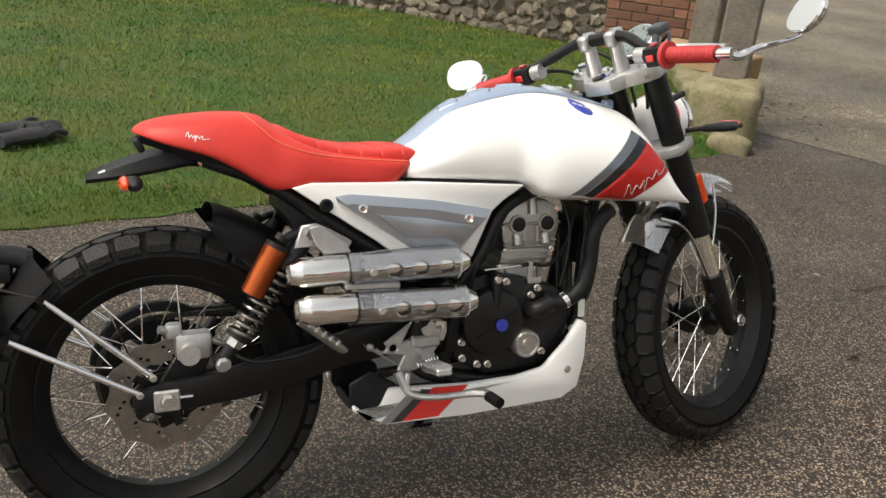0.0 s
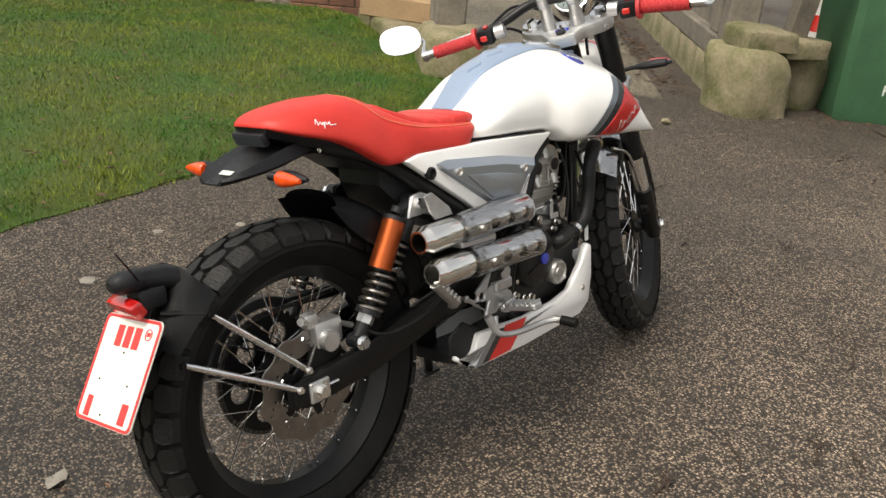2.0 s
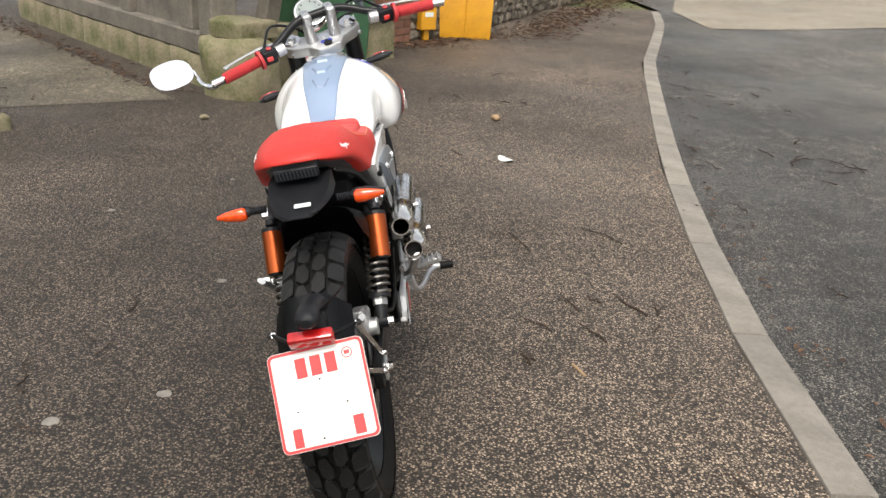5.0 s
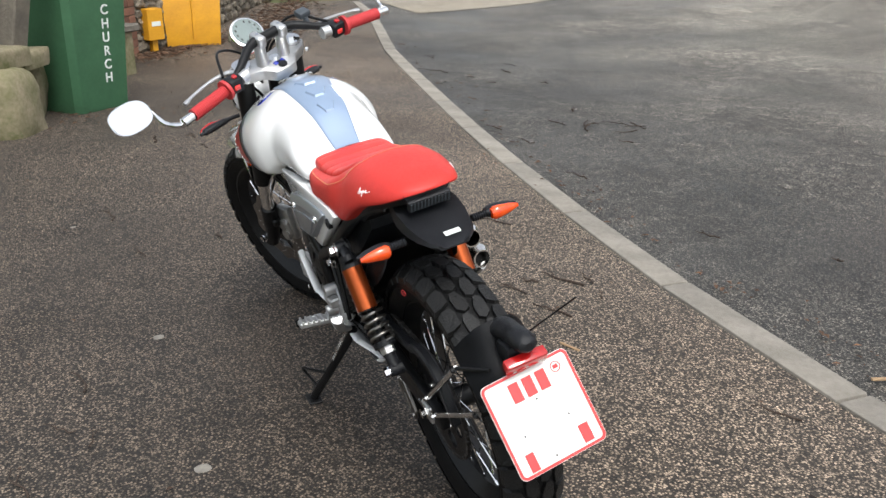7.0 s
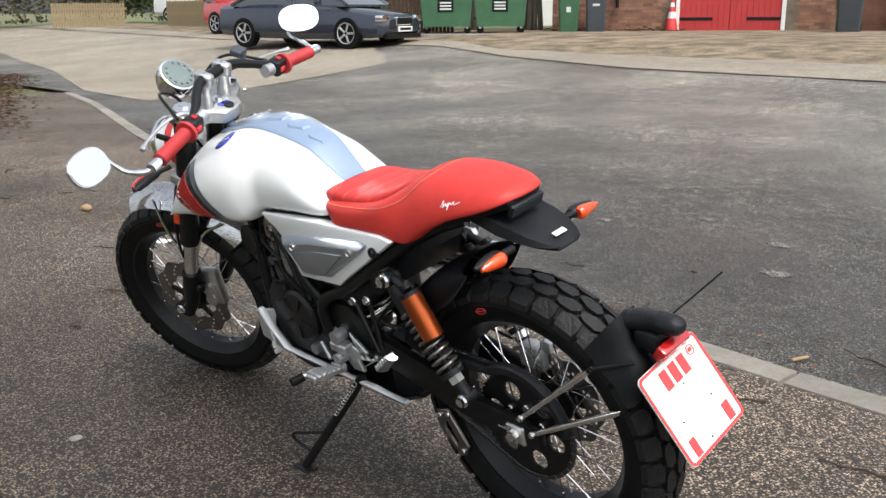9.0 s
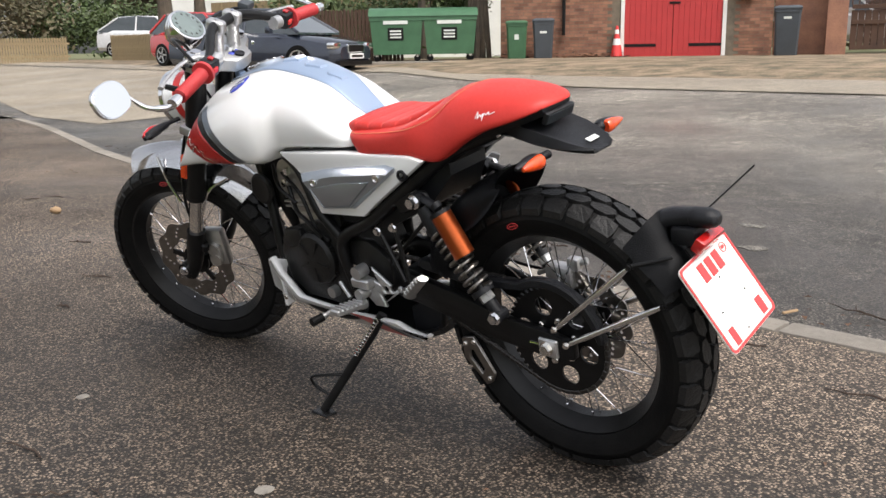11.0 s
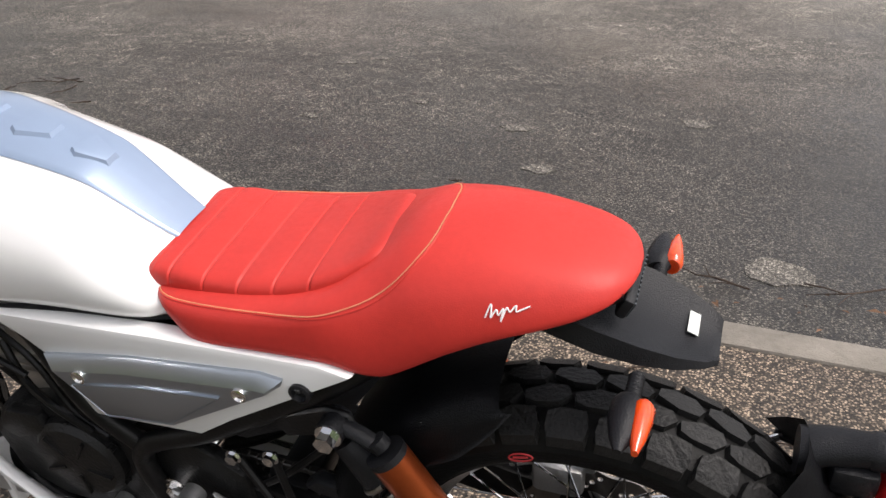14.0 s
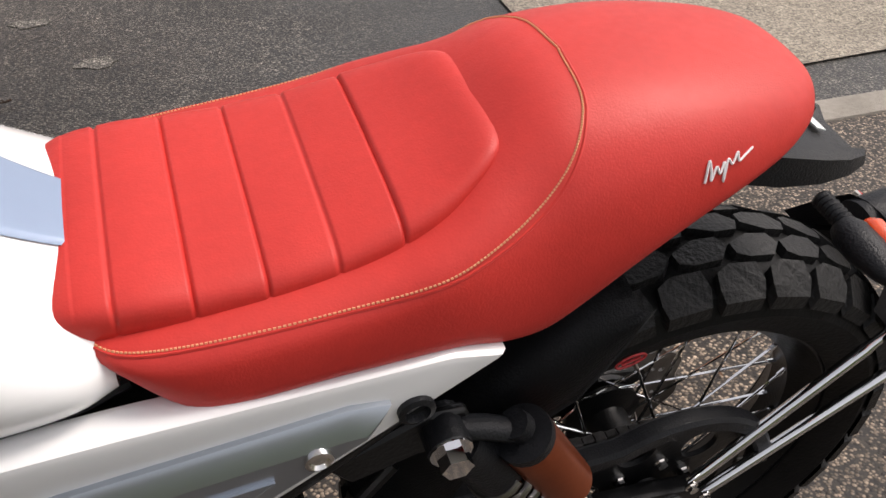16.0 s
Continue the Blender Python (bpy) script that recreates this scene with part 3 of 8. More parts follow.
FP, FQ = 0.028, 0.092
for q in (-1, 1):
    tubes = part("fork_tube", cyl((FP, q * FQ, 0.004), (FP, q * FQ, -0.43), 0.0275, 24), M_BLACK, bike, "black fork outer tube", S)
    part("fork_slider", cyl((FP, q * FQ, -0.42), (FP, q * FQ, -0.60), 0.0205, 24), M_STEEL, bike, "polished fork slider", S)
    part("fork_foot", join(tube([(FP, q * FQ, -0.545), (FP, q * FQ, -0.60), (FP + 0.006, q * FQ * 0.98, -0.66), (AXP - 0.006, q * FQ * 0.95, -0.72)], 0.026, 16, per=4, radii=[0.027, 0.027, 0.025, 0.024, 0.022]),
                           cyl((AXP, q * FQ * 0.70, AXS), (AXP, q * FQ * 1.22, AXS), 0.021, 20, bev=0.003), box(FP - 0.04, FP + 0.03, q * FQ - 0.012, q * FQ + 0.012, -0.61, -0.58, 0.006)), M_BLACK, bike, "black fork foot", S)
    part("axle_nut", hexbolt((AXP, q * FQ * 1.24, AXS), q, 0.011, 0.01), M_CHROME, bike, m=S)
    part("side_reflector", box(FP + 0.012, FP + 0.034, q * FQ + q * 0.022 - 0.006, q * FQ + q * 0.022 + 0.006, -0.36, -0.285, 0.004), M_AMBER, bike, "amber reflector", S)
    part("fork_cap", join(cyl((FP, q * FQ, 0.004), (FP, q * FQ, 0.013), 0.0265, 24, bev=0.002), cyl((FP, q * FQ, 0.013), (FP, q * FQ, 0.024), 0.014, 6, bev=0.001)), M_CHROME, bike, "polished fork cap", S)
    riser = part("bar_riser", join(tube([(FP - 0.032, q * 0.038, 0.0), (FP - 0.028, q * 0.038, 0.045), (FP - 0.026, q * 0.038, 0.075)], 0.016, 14, radii=[0.019, 0.016, 0.016]), box(FP - 0.05, FP + 0.0, q * 0.038 - 0.014, q * 0.038 + 0.014, 0.062, 0.098, 0.009, 3)), M_ALU, bike, "silver bar riser", S)
    part("clamp_bolt", cyl((FP - 0.026, q * 0.038, 0.096), (FP - 0.026, q * 0.038, 0.101), 0.005, 10), M_CHROME, riser)
# yokes
top_out = [(0.062, -0.088), (0.050, -0.118), (0.010, -0.122), (-0.012, -0.100), (-0.028, -0.058), (-0.060, -0.036), (-0.066, 0.0), (-0.060, 0.036), (-0.028, 0.058), (-0.012, 0.100), (0.010, 0.122), (0.050, 0.118), (0.062, 0.088), (0.040, 0.045), (0.034, 0.0), (0.040, -0.045)]
yoke = part("top_yoke", slab(top_out, -0.030, 0.004, "z", 0.005, seg=2), M_ALU, bike, "silver cast top yoke", S)
part("stem_nut", join(cyl((-0.012, 0, 0.004), (-0.012, 0, 0.012), 0.018, 24, bev=0.002), cyl((-0.012, 0, 0.012), (-0.012, 0, 0.018), 0.010, 6)), M_CHROME, yoke)
part("key_switch", cyl((-0.045, 0, 0.002), (-0.045, 0, 0.009), 0.013, 20, bev=0.001), M_PLASTIC, yoke)
part("maker_bar", box(-0.035, -0.022, -0.018, 0.018, 0.0035, 0.0052), M_BLUE, yoke, "small blue plate")
part("pinch_bolt", cyl((-0.016, -0.108, -0.012), (-0.022, -0.112, -0.012), 0.006, 8), M_CHROME, yoke)
part("pinch_bolt", cyl((-0.016, 0.108, -0.012), (-0.022, 0.112, -0.012), 0.006, 8), M_CHROME, yoke)
part("lower_yoke", slab([(0.060, -0.125), (0.0, -0.125), (-0.04, -0.05), (-0.04, 0.05), (0.0, 0.125), (0.060, 0.125), (0.055, 0.06), (0.055, -0.06)], -0.216, -0.190, "z", 0.005, seg=2), M_ALU, bike, "silver lower yoke", S)
part("steering_stem", cyl((0, 0, -0.24), (0, 0, 0.0), 0.024, 20), M_BLACK, bike, m=S)
# handlebar
bar_pts = [(-0.088, -0.335, 0.034), (-0.074, -0.22, 0.043), (-0.050, -0.15, 0.060), (-0.004, -0.07, 0.080), (0.002, 0, 0.081), (-0.004, 0.07, 0.080), (-0.050, 0.15, 0.060), (-0.074, 0.22, 0.043), (-0.088, 0.335, 0.034)]
part("handlebar", tube(bar_pts, 0.0125, 14, per=6, radii=[0.0111, 0.0111, 0.0111, 0.0125, 0.0142, 0.0142, 0.0125, 0.0111, 0.0111, 0.0111]), M_BLACK, bike, "black tapered handlebar", S)
for q in (-1, 1):
    g0, g1 = Vector((-0.0735, q * 0.215, 0.0435)), Vector((-0.087, q * 0.332, 0.0345))
    d = (g1 - g0).normalized()
    ribs = [g0 + d * (g1 - g0).length * k / 40 for k in range(41)]
    gr = part("grip", tube(ribs, 0.0165, 20, radii=[0.0152 if k % 2 else 0.0172 for k in range(41)]), M_GRIP, bike, "red ribbed rubber grip", S)
    part("grip_flange", cyl(g0 - d * 0.006, g0 + d * 0.003, 0.028, 24, bev=0.003), M_GRIP, gr)
    part("bar_end", cyl(g1, g1 + d * 0.030, 0.0115, 16, bev=0.002), M_CHROME, bike, "chrome bar end", S)
    # switch block
    c = g0 - d * 0.030
    sw = part("switch_block", xf(box(-0.019, 0.019, -0.021, 0.021, -0.020, 0.022, 0.006, 2), Matrix.Translation(c)), M_PLASTIC, bike, "black switch block", S)
    part("switch_button", xf(box(-0.010, 0.004, -0.010, 0.004, 0.021, 0.028, 0.002), Matrix.Translation(c)), M_REDLENS, sw, "red button")
    part("switch_rocker", xf(box(-0.024, -0.018, -0.006, 0.012, -0.006, 0.008, 0.002), Matrix.Translation(c)), M_REDSTRIPE, sw)
    part("lever_perch", cyl(c - d * 0.05 - Vector((0, 0, 0)), c - d * 0.024, 0.0175, 18, bev=0.003), M_ALU, bike, m=S)
    lp = c - d * 0.036
    part("lever", tube([lp + Vector((0.020, 0, 0.0)), lp + Vector((0.048, q * 0.012, -0.002)), lp + Vector((0.062, q * 0.06, -0.010)), lp + Vector((0.052, q * 0.13, -0.016)), lp + Vector((0.040, q * 0.168, -0.020))], 0.006, 10, per=5, radii=[0.009, 0.008, 0.006, 0.005, 0.005, 0.0075], flat=0.7), M_ALU, bike, "silver lever", S)
    # bar-end mirror
    e0 = g1 + d * 0.024
    mc = Vector((0.000 if q > 0 else 0.03, q * 0.462, 0.052))
    if q > 0:
        stalk = [e0, e0 + Vector((0.010, 0.012, -0.014)), e0 + Vector((0.050, 0.036, -0.016)), mc + Vector((0.012, -0.060, -0.016)), mc + Vector((0.012, -0.02, -0.004))]
    else:
        stalk = [e0, e0 + Vector((0.014, -0.014, -0.012)), e0 + Vector((0.05, -0.034, -0.012)), mc + Vector((0.014, 0.030, -0.045)), mc + Vector((0.012, 0.010, -0.010))]
    part("mirror_stalk", join(tube(stalk, 0.005, 10, per=6, radii=[0.0095, 0.0085, 0.006, 0.0045, 0.0045]), cyl(e0 - d * 0.006, e0 + d * 0.012, 0.0125, 16, bev=0.002)), M_CHROME, bike, "chrome mirror stalk", S)
    nd = ((bike.matrix_world @ S).to_3x3().inverted() @ Vector((-1.0, -0.4 * q, 0.36))).normalized()
    rot = nd.to_track_quat("Y", "Z").to_matrix().to_4x4()
    outl = [(0.061 * math.copysign(abs(math.cos(a)) ** 0.8, math.cos(a)), 0.040 * math.copysign(abs(math.sin(a)) ** 0.8, math.sin(a)) + 0.006 * math.cos(a) * (1 if q > 0 else -1)) for a in (k * math.tau / 40 for k in range(40))]
    shell = loft([[Vector((x_ * s_, y_, z_ * s_)) for x_, z_ in outl] for s_, y_ in ((0.35, -0.020), (0.75, -0.015), (0.96, -0.006), (1.0, 0.002), (0.985, 0.004))])
    mi = part("mirror_shell", shell, M_CHROME, bike, "chrome oval bar-end mirror", S @ Matrix.Translation(mc) @ rot)
    part("mirror_glass", slab([(x_ * 0.93, z_ * 0.93) for x_, z_ in outl], 0.0035, 0.0055), M_MIRROR, mi)
# brake reservoir, gauge, lamp, cables
part("brake_reservoir", join(box(0.006, 0.040, -0.160, -0.122, 0.066, 0.086, 0.006, 2), cyl((0.0, -0.14, 0.05), (0.01, -0.14, 0.068), 0.008, 10)), M_GREYBIN, bike, "dark grey brake fluid reservoir", S)
gm = S @ Matrix.Translation((0.128, -0.006, 0.012)) @ Matrix.Rotation(radians(-28), 4, "Y")
ga = part("speedometer", lathe([(0.0, -0.0), (0.040, 0.0), (0.050, 0.02), (0.052, 0.050), (0.050, 0.056), (0.046, 0.057)], 40), M_CHROME, bike, "round speedometer with a chrome ring", gm @ Matrix.Rotation(radians(90), 4, "X") @ Matrix.Translation((0, -0.03, 0)))
part("dial", lathe([(0.0, 0.0590), (0.044, 0.0590), (0.045, 0.056)], 36), M_DIAL, ga, "pale green-grey dial")
part("dial_bars", join(*[box(0.034 * math.cos(a) - 0.0035, 0.034 * math.cos(a) + 0.0035, 0.0585, 0.0598, 0.034 * math.sin(a) - 0.002, 0.034 * math.sin(a) + 0.002) for a in (radians(20 + 28 * k) for k in range(12))]), M_PLASTIC, ga)
hm = S @ Matrix.Translation((0.098, 0, -0.165)) @ Matrix.Rotation(radians(24), 4, "Y") @ Matrix.Scale(0.84, 4)
hl = part("headlamp", xf(lathe([(0.0, -0.075), (0.040, -0.070), (0.068, -0.045), (0.080, -0.010), (0.084, 0.030), (0.084, 0.052)], 40), Matrix.Rotation(radians(-90), 4, "Z")), M_WHITE, bike, "white headlamp bowl with a red band", hm)
part("lamp_band", xf(lathe([(0.0805, -0.012), (0.0818, -0.012), (0.0846, 0.012), (0.0836, 0.012)], 40, True), Matrix.Rotation(radians(-90), 4, "Z")), M_REDSTRIPE, hl)
part("lamp_ring", xf(lathe([(0.082, 0.050), (0.088, 0.052), (0.088, 0.066), (0.078, 0.070), (0.0, 0.078)], 40), Matrix.Rotation(radians(-90), 4, "Z")), M_CHROME, hl)
for q in (-1, 1):
    part("lamp_bracket", tube([(FP + 0.01, q * 0.09, -0.10), (0.12, q * 0.088, -0.11)], 0.008, 8), M_BLACK, bike, m=S)
    st = part("front_indicator", tube([(0.075, q * 0.10, -0.185), (0.085, q * 0.135, -0.187), (0.088, q * 0.20, -0.188), (0.085, q * 0.235, -0.188)], 0.012, 12, per=4, radii=[0.007, 0.007, 0.012, 0.014, 0.013, 0.006], flat=0.8), M_PLASTIC, bike, "black front indicator", S)
    part("indicator_lens", tube([(0.096, q * 0.150, -0.188), (0.100, q * 0.195, -0.188), (0.093, q * 0.228, -0.188)], 0.008, 10, per=3, radii=[0.005, 0.010, 0.009, 0.005]), M_REDLENS, st)
for pts in ([(-0.03, 0.19, 0.05), (0.07, 0.13, 0.055), (0.085, 0.03, -0.02), (0.05, 0.0, -0.16)], [(-0.03, -0.19, 0.05), (0.07, -0.13, 0.05), (0.085, -0.04, -0.03), (0.05, -0.02, -0.16)], [(-0.03, -0.2, 0.045), (0.05, -0.10, 0.02), (0.09, -0.05, -0.06), (0.06, -0.06, -0.30), (0.05, 0.06, -0.52)], [(-0.03, 0.2, 0.04), (0.04, 0.14, 0.0), (0.03, 0.05, -0.10), (-0.02, 0.02, -0.2)]):
    part("cable", tube(pts, 0.0042, 8, per=6), M_BLACK, bike, m=S)
# chrome front mudguard round the tyre
R0 = 0.352
arc = []
for k in range(19):
    a = radians(73 + 70 * k / 18)
    row = []
    for j in range(9):
        y = (j / 8 - 0.5) * 0.124
        rr = R0 + 0.020 - 0.11 * (y / 0.124) ** 2 * 1.9
        row.append(Vector((rr * math.cos(a), y, rr * math.sin(a))))
    arc.append(row)
gb = loft(arc, cap=False, closed=False)
bmesh.ops.solidify(gb, geom=gb.faces[:], thickness=0.003)
UNT = Matrix.Translation((AXP, 0, AXS)) @ Matrix(((f_.x, 0, f_.z, 0), (0, 1, 0, 0), (a_.x, 0, a_.z, 0), (0, 0, 0, 1)))
mg = part("front_mudguard", gb, M_CHROME, bike, "short chrome front mudguard", S @ UNT)
for q in (-1, 1):
    part("mudguard_stay", tube([Vector((-0.235, q * 0.058, 0.272)), Vector((-0.17, q * 0.085, 0.24)), Vector((-0.10, q * 0.095, 0.12))], 0.0045, 8, per=4), M_CHROME, mg)
    part("mudguard_stay", tube([Vector((-0.02, q * 0.060, 0.350)), Vector((-0.05, q * 0.085, 0.27)), Vector((-0.095, q * 0.095, 0.16))], 0.0045, 8, per=4), M_CHROME, mg)
# front caliper on the left fork foot
part("front_caliper", join(box(-0.085, -0.015, 0.040, 0.072, -0.045, 0.075, 0.010, 2), box(-0.075, -0.03, 0.066, 0.082, -0.03, 0.03, 0.008, 2), cyl((-0.05, 0.06, 0.015), (-0.05, 0.086, 0.015), 0.019, 18, bev=0.003), cyl((-0.05, 0.06, -0.022), (-0.05, 0.086, -0.022), 0.019, 18, bev=0.003)), M_ENGALU, bike, "cast front brake caliper", S @ Matrix.Translation((AXP - 0.035, 0.0, AXS + 0.06)) @ Matrix.Rotation(radians(20), 4, "Y"))
part("brake_hose", tube([(0.0, 0.075, -0.60), (0.05, 0.11, -0.45), (0.06, 0.10, -0.25), (0.03, 0.05, -0.12)], 0.0045, 8, per=6), M_BLACK, bike, m=S)

FLOW = spline([(0.0, 0.1, 0), (0.10, 0.95, 0), (0.13, 0.45, 0), (0.13, 0.0, 0), (0.24, 0.48, 0), (0.30, 0.05, 0), (0.40, 0.45, 0), (0.37, -0.50, 0), (0.47, 0.45, 0), (0.56, 0.10, 0), (0.68, 0.50, 0), (0.70, 0.02, 0), (0.84, 0.10, 0), (1.0, 0.22, 0)], 7)  # a flowing mark

# tank -----------------------------------------------------------------
T_TOP = curve_tab([(0.474, 0.772), (0.50, 0.788), (0.53, 0.811), (0.565, 0.840), (0.60, 0.863), (0.676, 0.888), (0.74, 0.900), (0.80, 0.899), (0.87, 0.887), (0.95, 0.866), (1.0, 0.847), (1.035, 0.800), (1.06, 0.738), (1.09, 0.672)])
T_LOW = [(0.474, 0.724), (0.60, 0.7165), (0.712, 0.709), (0.735, 0.700), (0.755, 0.681), (0.78, 0.674), (1.09, 0.656)]
T_HALF = curve_tab([(0.474, 0.106), (0.50, 0.120), (0.55, 0.127), (0.62, 0.130), (0.68, 0.134), (0.715, 0.140), (0.740, 0.157), (0.765, 0.172), (0.80, 0.181), (0.86, 0.186), (0.95, 0.189), (1.02, 0.191), (1.06, 0.194), (1.09, 0.192)])
T_SEC = [(0.80, 0.0), (0.93, 0.05), (0.985, 0.16), (1.0, 0.32), (0.965, 0.47), (0.872, 0.622), (0.722, 0.768), (0.54, 0.879), (0.36, 0.950), (0.18, 0.988), (0.0, 1.0)]
T_SECS = spline([(a, b, 0) for a, b in T_SEC], 3)


def tank_ring(u):
    lo, hi, hw = interp(T_LOW, u), interp(T_TOP, u), interp(T_HALF, u)
    right = [Vector((u, -p.x * hw, lo + p.y * (hi - lo))) for p in T_SECS]
    left = [Vector((u, p.x * hw, lo + p.y * (hi - lo))) for p in reversed(T_SECS[:-1])]
    return right + left


def tank_v(u, w):
    lo, hi, hw = interp(T_LOW, u), interp(T_TOP, u), interp(T_HALF, u)
    k = min(max((w - lo) / (hi - lo), 0), 1)
    tab = [(p.y, p.x) for p in T_SECS]
    return hw * interp(tab, k)


def tank_top(u, v_):
    lo, hi, hw = interp(T_LOW, u), interp(T_TOP, u), interp(T_HALF, u)
    tab = sorted((p.x, p.y) for p in T_SECS if p.y > 0.3)
    return lo + (hi - lo) * interp(tab, min(abs(v_) / hw, 1))


tank = part("fuel_tank", loft([tank_ring(0.474 + (1.09 - 0.474) * k / 96) for k in range(97)]), M_WHITE, bike, "pearl white sculpted fuel tank", deg=50)


def sheet(name, fn, na, nb, material, parent, label="", thick=0.0012):
    """A thin applied skin: fn(s, t) for s, t from 0 to 1."""
    bm = loft([[fn(i / na, j / nb) for j in range(nb + 1)] for i in range(na + 1)], cap=False, closed=False)
    if thick:
        bmesh.ops.solidify(bm, geom=bm.faces[:], thickness=thick)
    return part(name, bm, material, parent, label, deg=60)


def edge_line(a, b, k):
    return Vector((a[0] + (b[0] - a[0]) * k, a[1] + (b[1] - a[1]) * k))


E_GREY0, E_BLACK0, E_RED0, E_RED1 = ((0.800, 0.680), (0.968, 0.815)), ((0.826, 0.676), (0.984, 0.803)), ((0.852, 0.673), (0.998, 0.790)), ((0.948, 0.667), (1.044, 0.735))
for q in (-1, 1):
    for name, A, B, m_, lab in (("grey_stripe", E_GREY0, E_BLACK0, M_GREY, "grey stripe"), ("black_stripe", E_BLACK0, E_RED0, M_BLACKSTRIPE, "black stripe"), ("red_stripe", E_RED0, E_RED1, M_REDSTRIPE, "red panel")):
        def fn(s, t, A=A, B=B, q=q):
            p = edge_line(edge_line(*A, s), edge_line(*B, s), t)
            return Vector((p.x, q * (tank_v(p.x, p.y) + 0.0012), p.y))
        sheet(name, fn, 16, 8, m_, tank, lab)
    # script emblem kept as a plain flowing line
    wig = []
    for s_ in FLOW:
        t_ = s_.x if q < 0 else 1 - s_.x
        p = Vector((0.930, 0.678)).lerp(Vector((1.038, 0.747)), t_) + Vector((-0.30, 0.95)) * (0.026 * s_.y - 0.004)
        wig.append((p.x, q * (tank_v(p.x, p.y) + 0.003), p.y))
    part("script_line", tube(wig, 0.0011, 6), M_STEEL, tank, "silver flowing script line")
    cu, cw = 0.864, 0.8615
    bd = [[Vector((cu + r_ * 0.024 * math.cos(a), 0, cw + r_ * 0.0135 * math.sin(a) - 0.3 * r_ * 0.030 * math.cos(a))) for a in (k * math.tau / 28 for k in range(28))] for r_ in (1.0, 0.92, 0.5, 0.02)]
    for i, r_ in enumerate(bd):
        for p in r_:
            p.y = q * (tank_v(p.x, p.z) + (0.0, 0.003, 0.0042, 0.0045)[i])
    bg = part("tank_badge", loft(bd), M_BLUE, tank, "oval blue enamel badge", deg=60)
    part("badge_bar", join(*[tube([Vector((cu + x0_, q * (tank_v(cu + x0_, cw + 0.003 - 0.3 * x0_) + 0.0052), cw + 0.003 - 0.3 * x0_)), Vector((cu + x0_ + 0.009, q * (tank_v(cu + x0_ + 0.009, cw + 0.003 - 0.3 * (x0_ + 0.009)) + 0.0052), cw + 0.003 - 0.3 * (x0_ + 0.009)))], 0.0016, 6) for x0_ in (-0.018, -0.005, 0.008)]), M_WLETTER, bg, "white bars")
# silver spine with three raised pads and the filler cap
def spine_half(u):
    return interp([(0.49, 0.032), (0.60, 0.048), (0.75, 0.062), (0.87, 0.066), (0.95, 0.058), (0.985, 0.040)], u)


sp = sheet("tank_spine", lambda s, t: Vector((0.49 + 0.495 * s, (2 * t - 1) * spine_half(0.49 + 0.495 * s), tank_top(0.49 + 0.495 * s, (2 * t - 1) * spine_half(0.49 + 0.495 * s)) + 0.0015 + 0.0022 * ease((1 - abs(2 * t - 1)) * 12))), 60, 24, M_SILVER, tank, "silver-blue spine panel", 0.0)
for uc, hw, ln in ((0.598, 0.024, 0.021), (0.668, 0.029, 0.024), (0.742, 0.035, 0.025)):
    part("spine_pad", loft([[Vector((uc + a * ln * k, b * hw * k, tank_top(uc + a * ln * k, b * hw * k) + z_)) for a, b in ((-1, -0.45), (-1, 0.45), (0.6, 1), (1, 0.75), (1, -0.75), (0.6, -1))] for k, z_ in ((1.0, 0.0030), (0.86, 0.0085), (0.70, 0.0088))]), M_SILVER, sp, deg=25)
cap_n = Vector((-(tank_top(0.90, 0) - tank_top(0.84, 0)) / 0.06, 0, 1)).normalized()
capm = Matrix.Translation((0.872, 0, tank_top(0.872, 0) + 0.003)) @ cap_n.to_track_quat("Y", "X").to_matrix().to_4x4()
cap = part("filler_cap", lathe([(0.048, -0.004), (0.050, 0.003), (0.046, 0.006), (0.040, 0.006), (0.038, 0.0035), (0.030, 0.0035), (0.027, 0.007), (0.0, 0.008)], 40), M_STEEL, tank, "round steel filler cap", capm)
part("cap_lock", box(-0.012, 0.012, 0.0075, 0.0105, -0.005, 0.005, 0.002), M_CHROME, cap)
for k in range(6):
    a = k * math.tau / 6
    part("cap_screw", cyl((0.043 * math.cos(a), 0.005, 0.043 * math.sin(a)), (0.043 * math.cos(a), 0.0075, 0.043 * math.sin(a)), 0.0032, 8), M_CHROME, cap)
part("tank_tab", box(0.982, 1.005, -0.012, 0.012, 0.850, 0.872, 0.004), M_SILVER, tank)
# black rubber seam under the tank
part("tank_seam", tube([(0.47, 0.092, 0.719), (0.52, 0.106, 0.716), (0.62, 0.112, 0.711), (0.71, 0.122, 0.704)], 0.005, 8, per=6), M_PLASTIC, bike)
part("tank_seam", tube([(0.47, -0.092, 0.719), (0.52, -0.106, 0.716), (0.62, -0.112, 0.711), (0.71, -0.122, 0.704)], 0.005, 8, per=6), M_PLASTIC, bike)

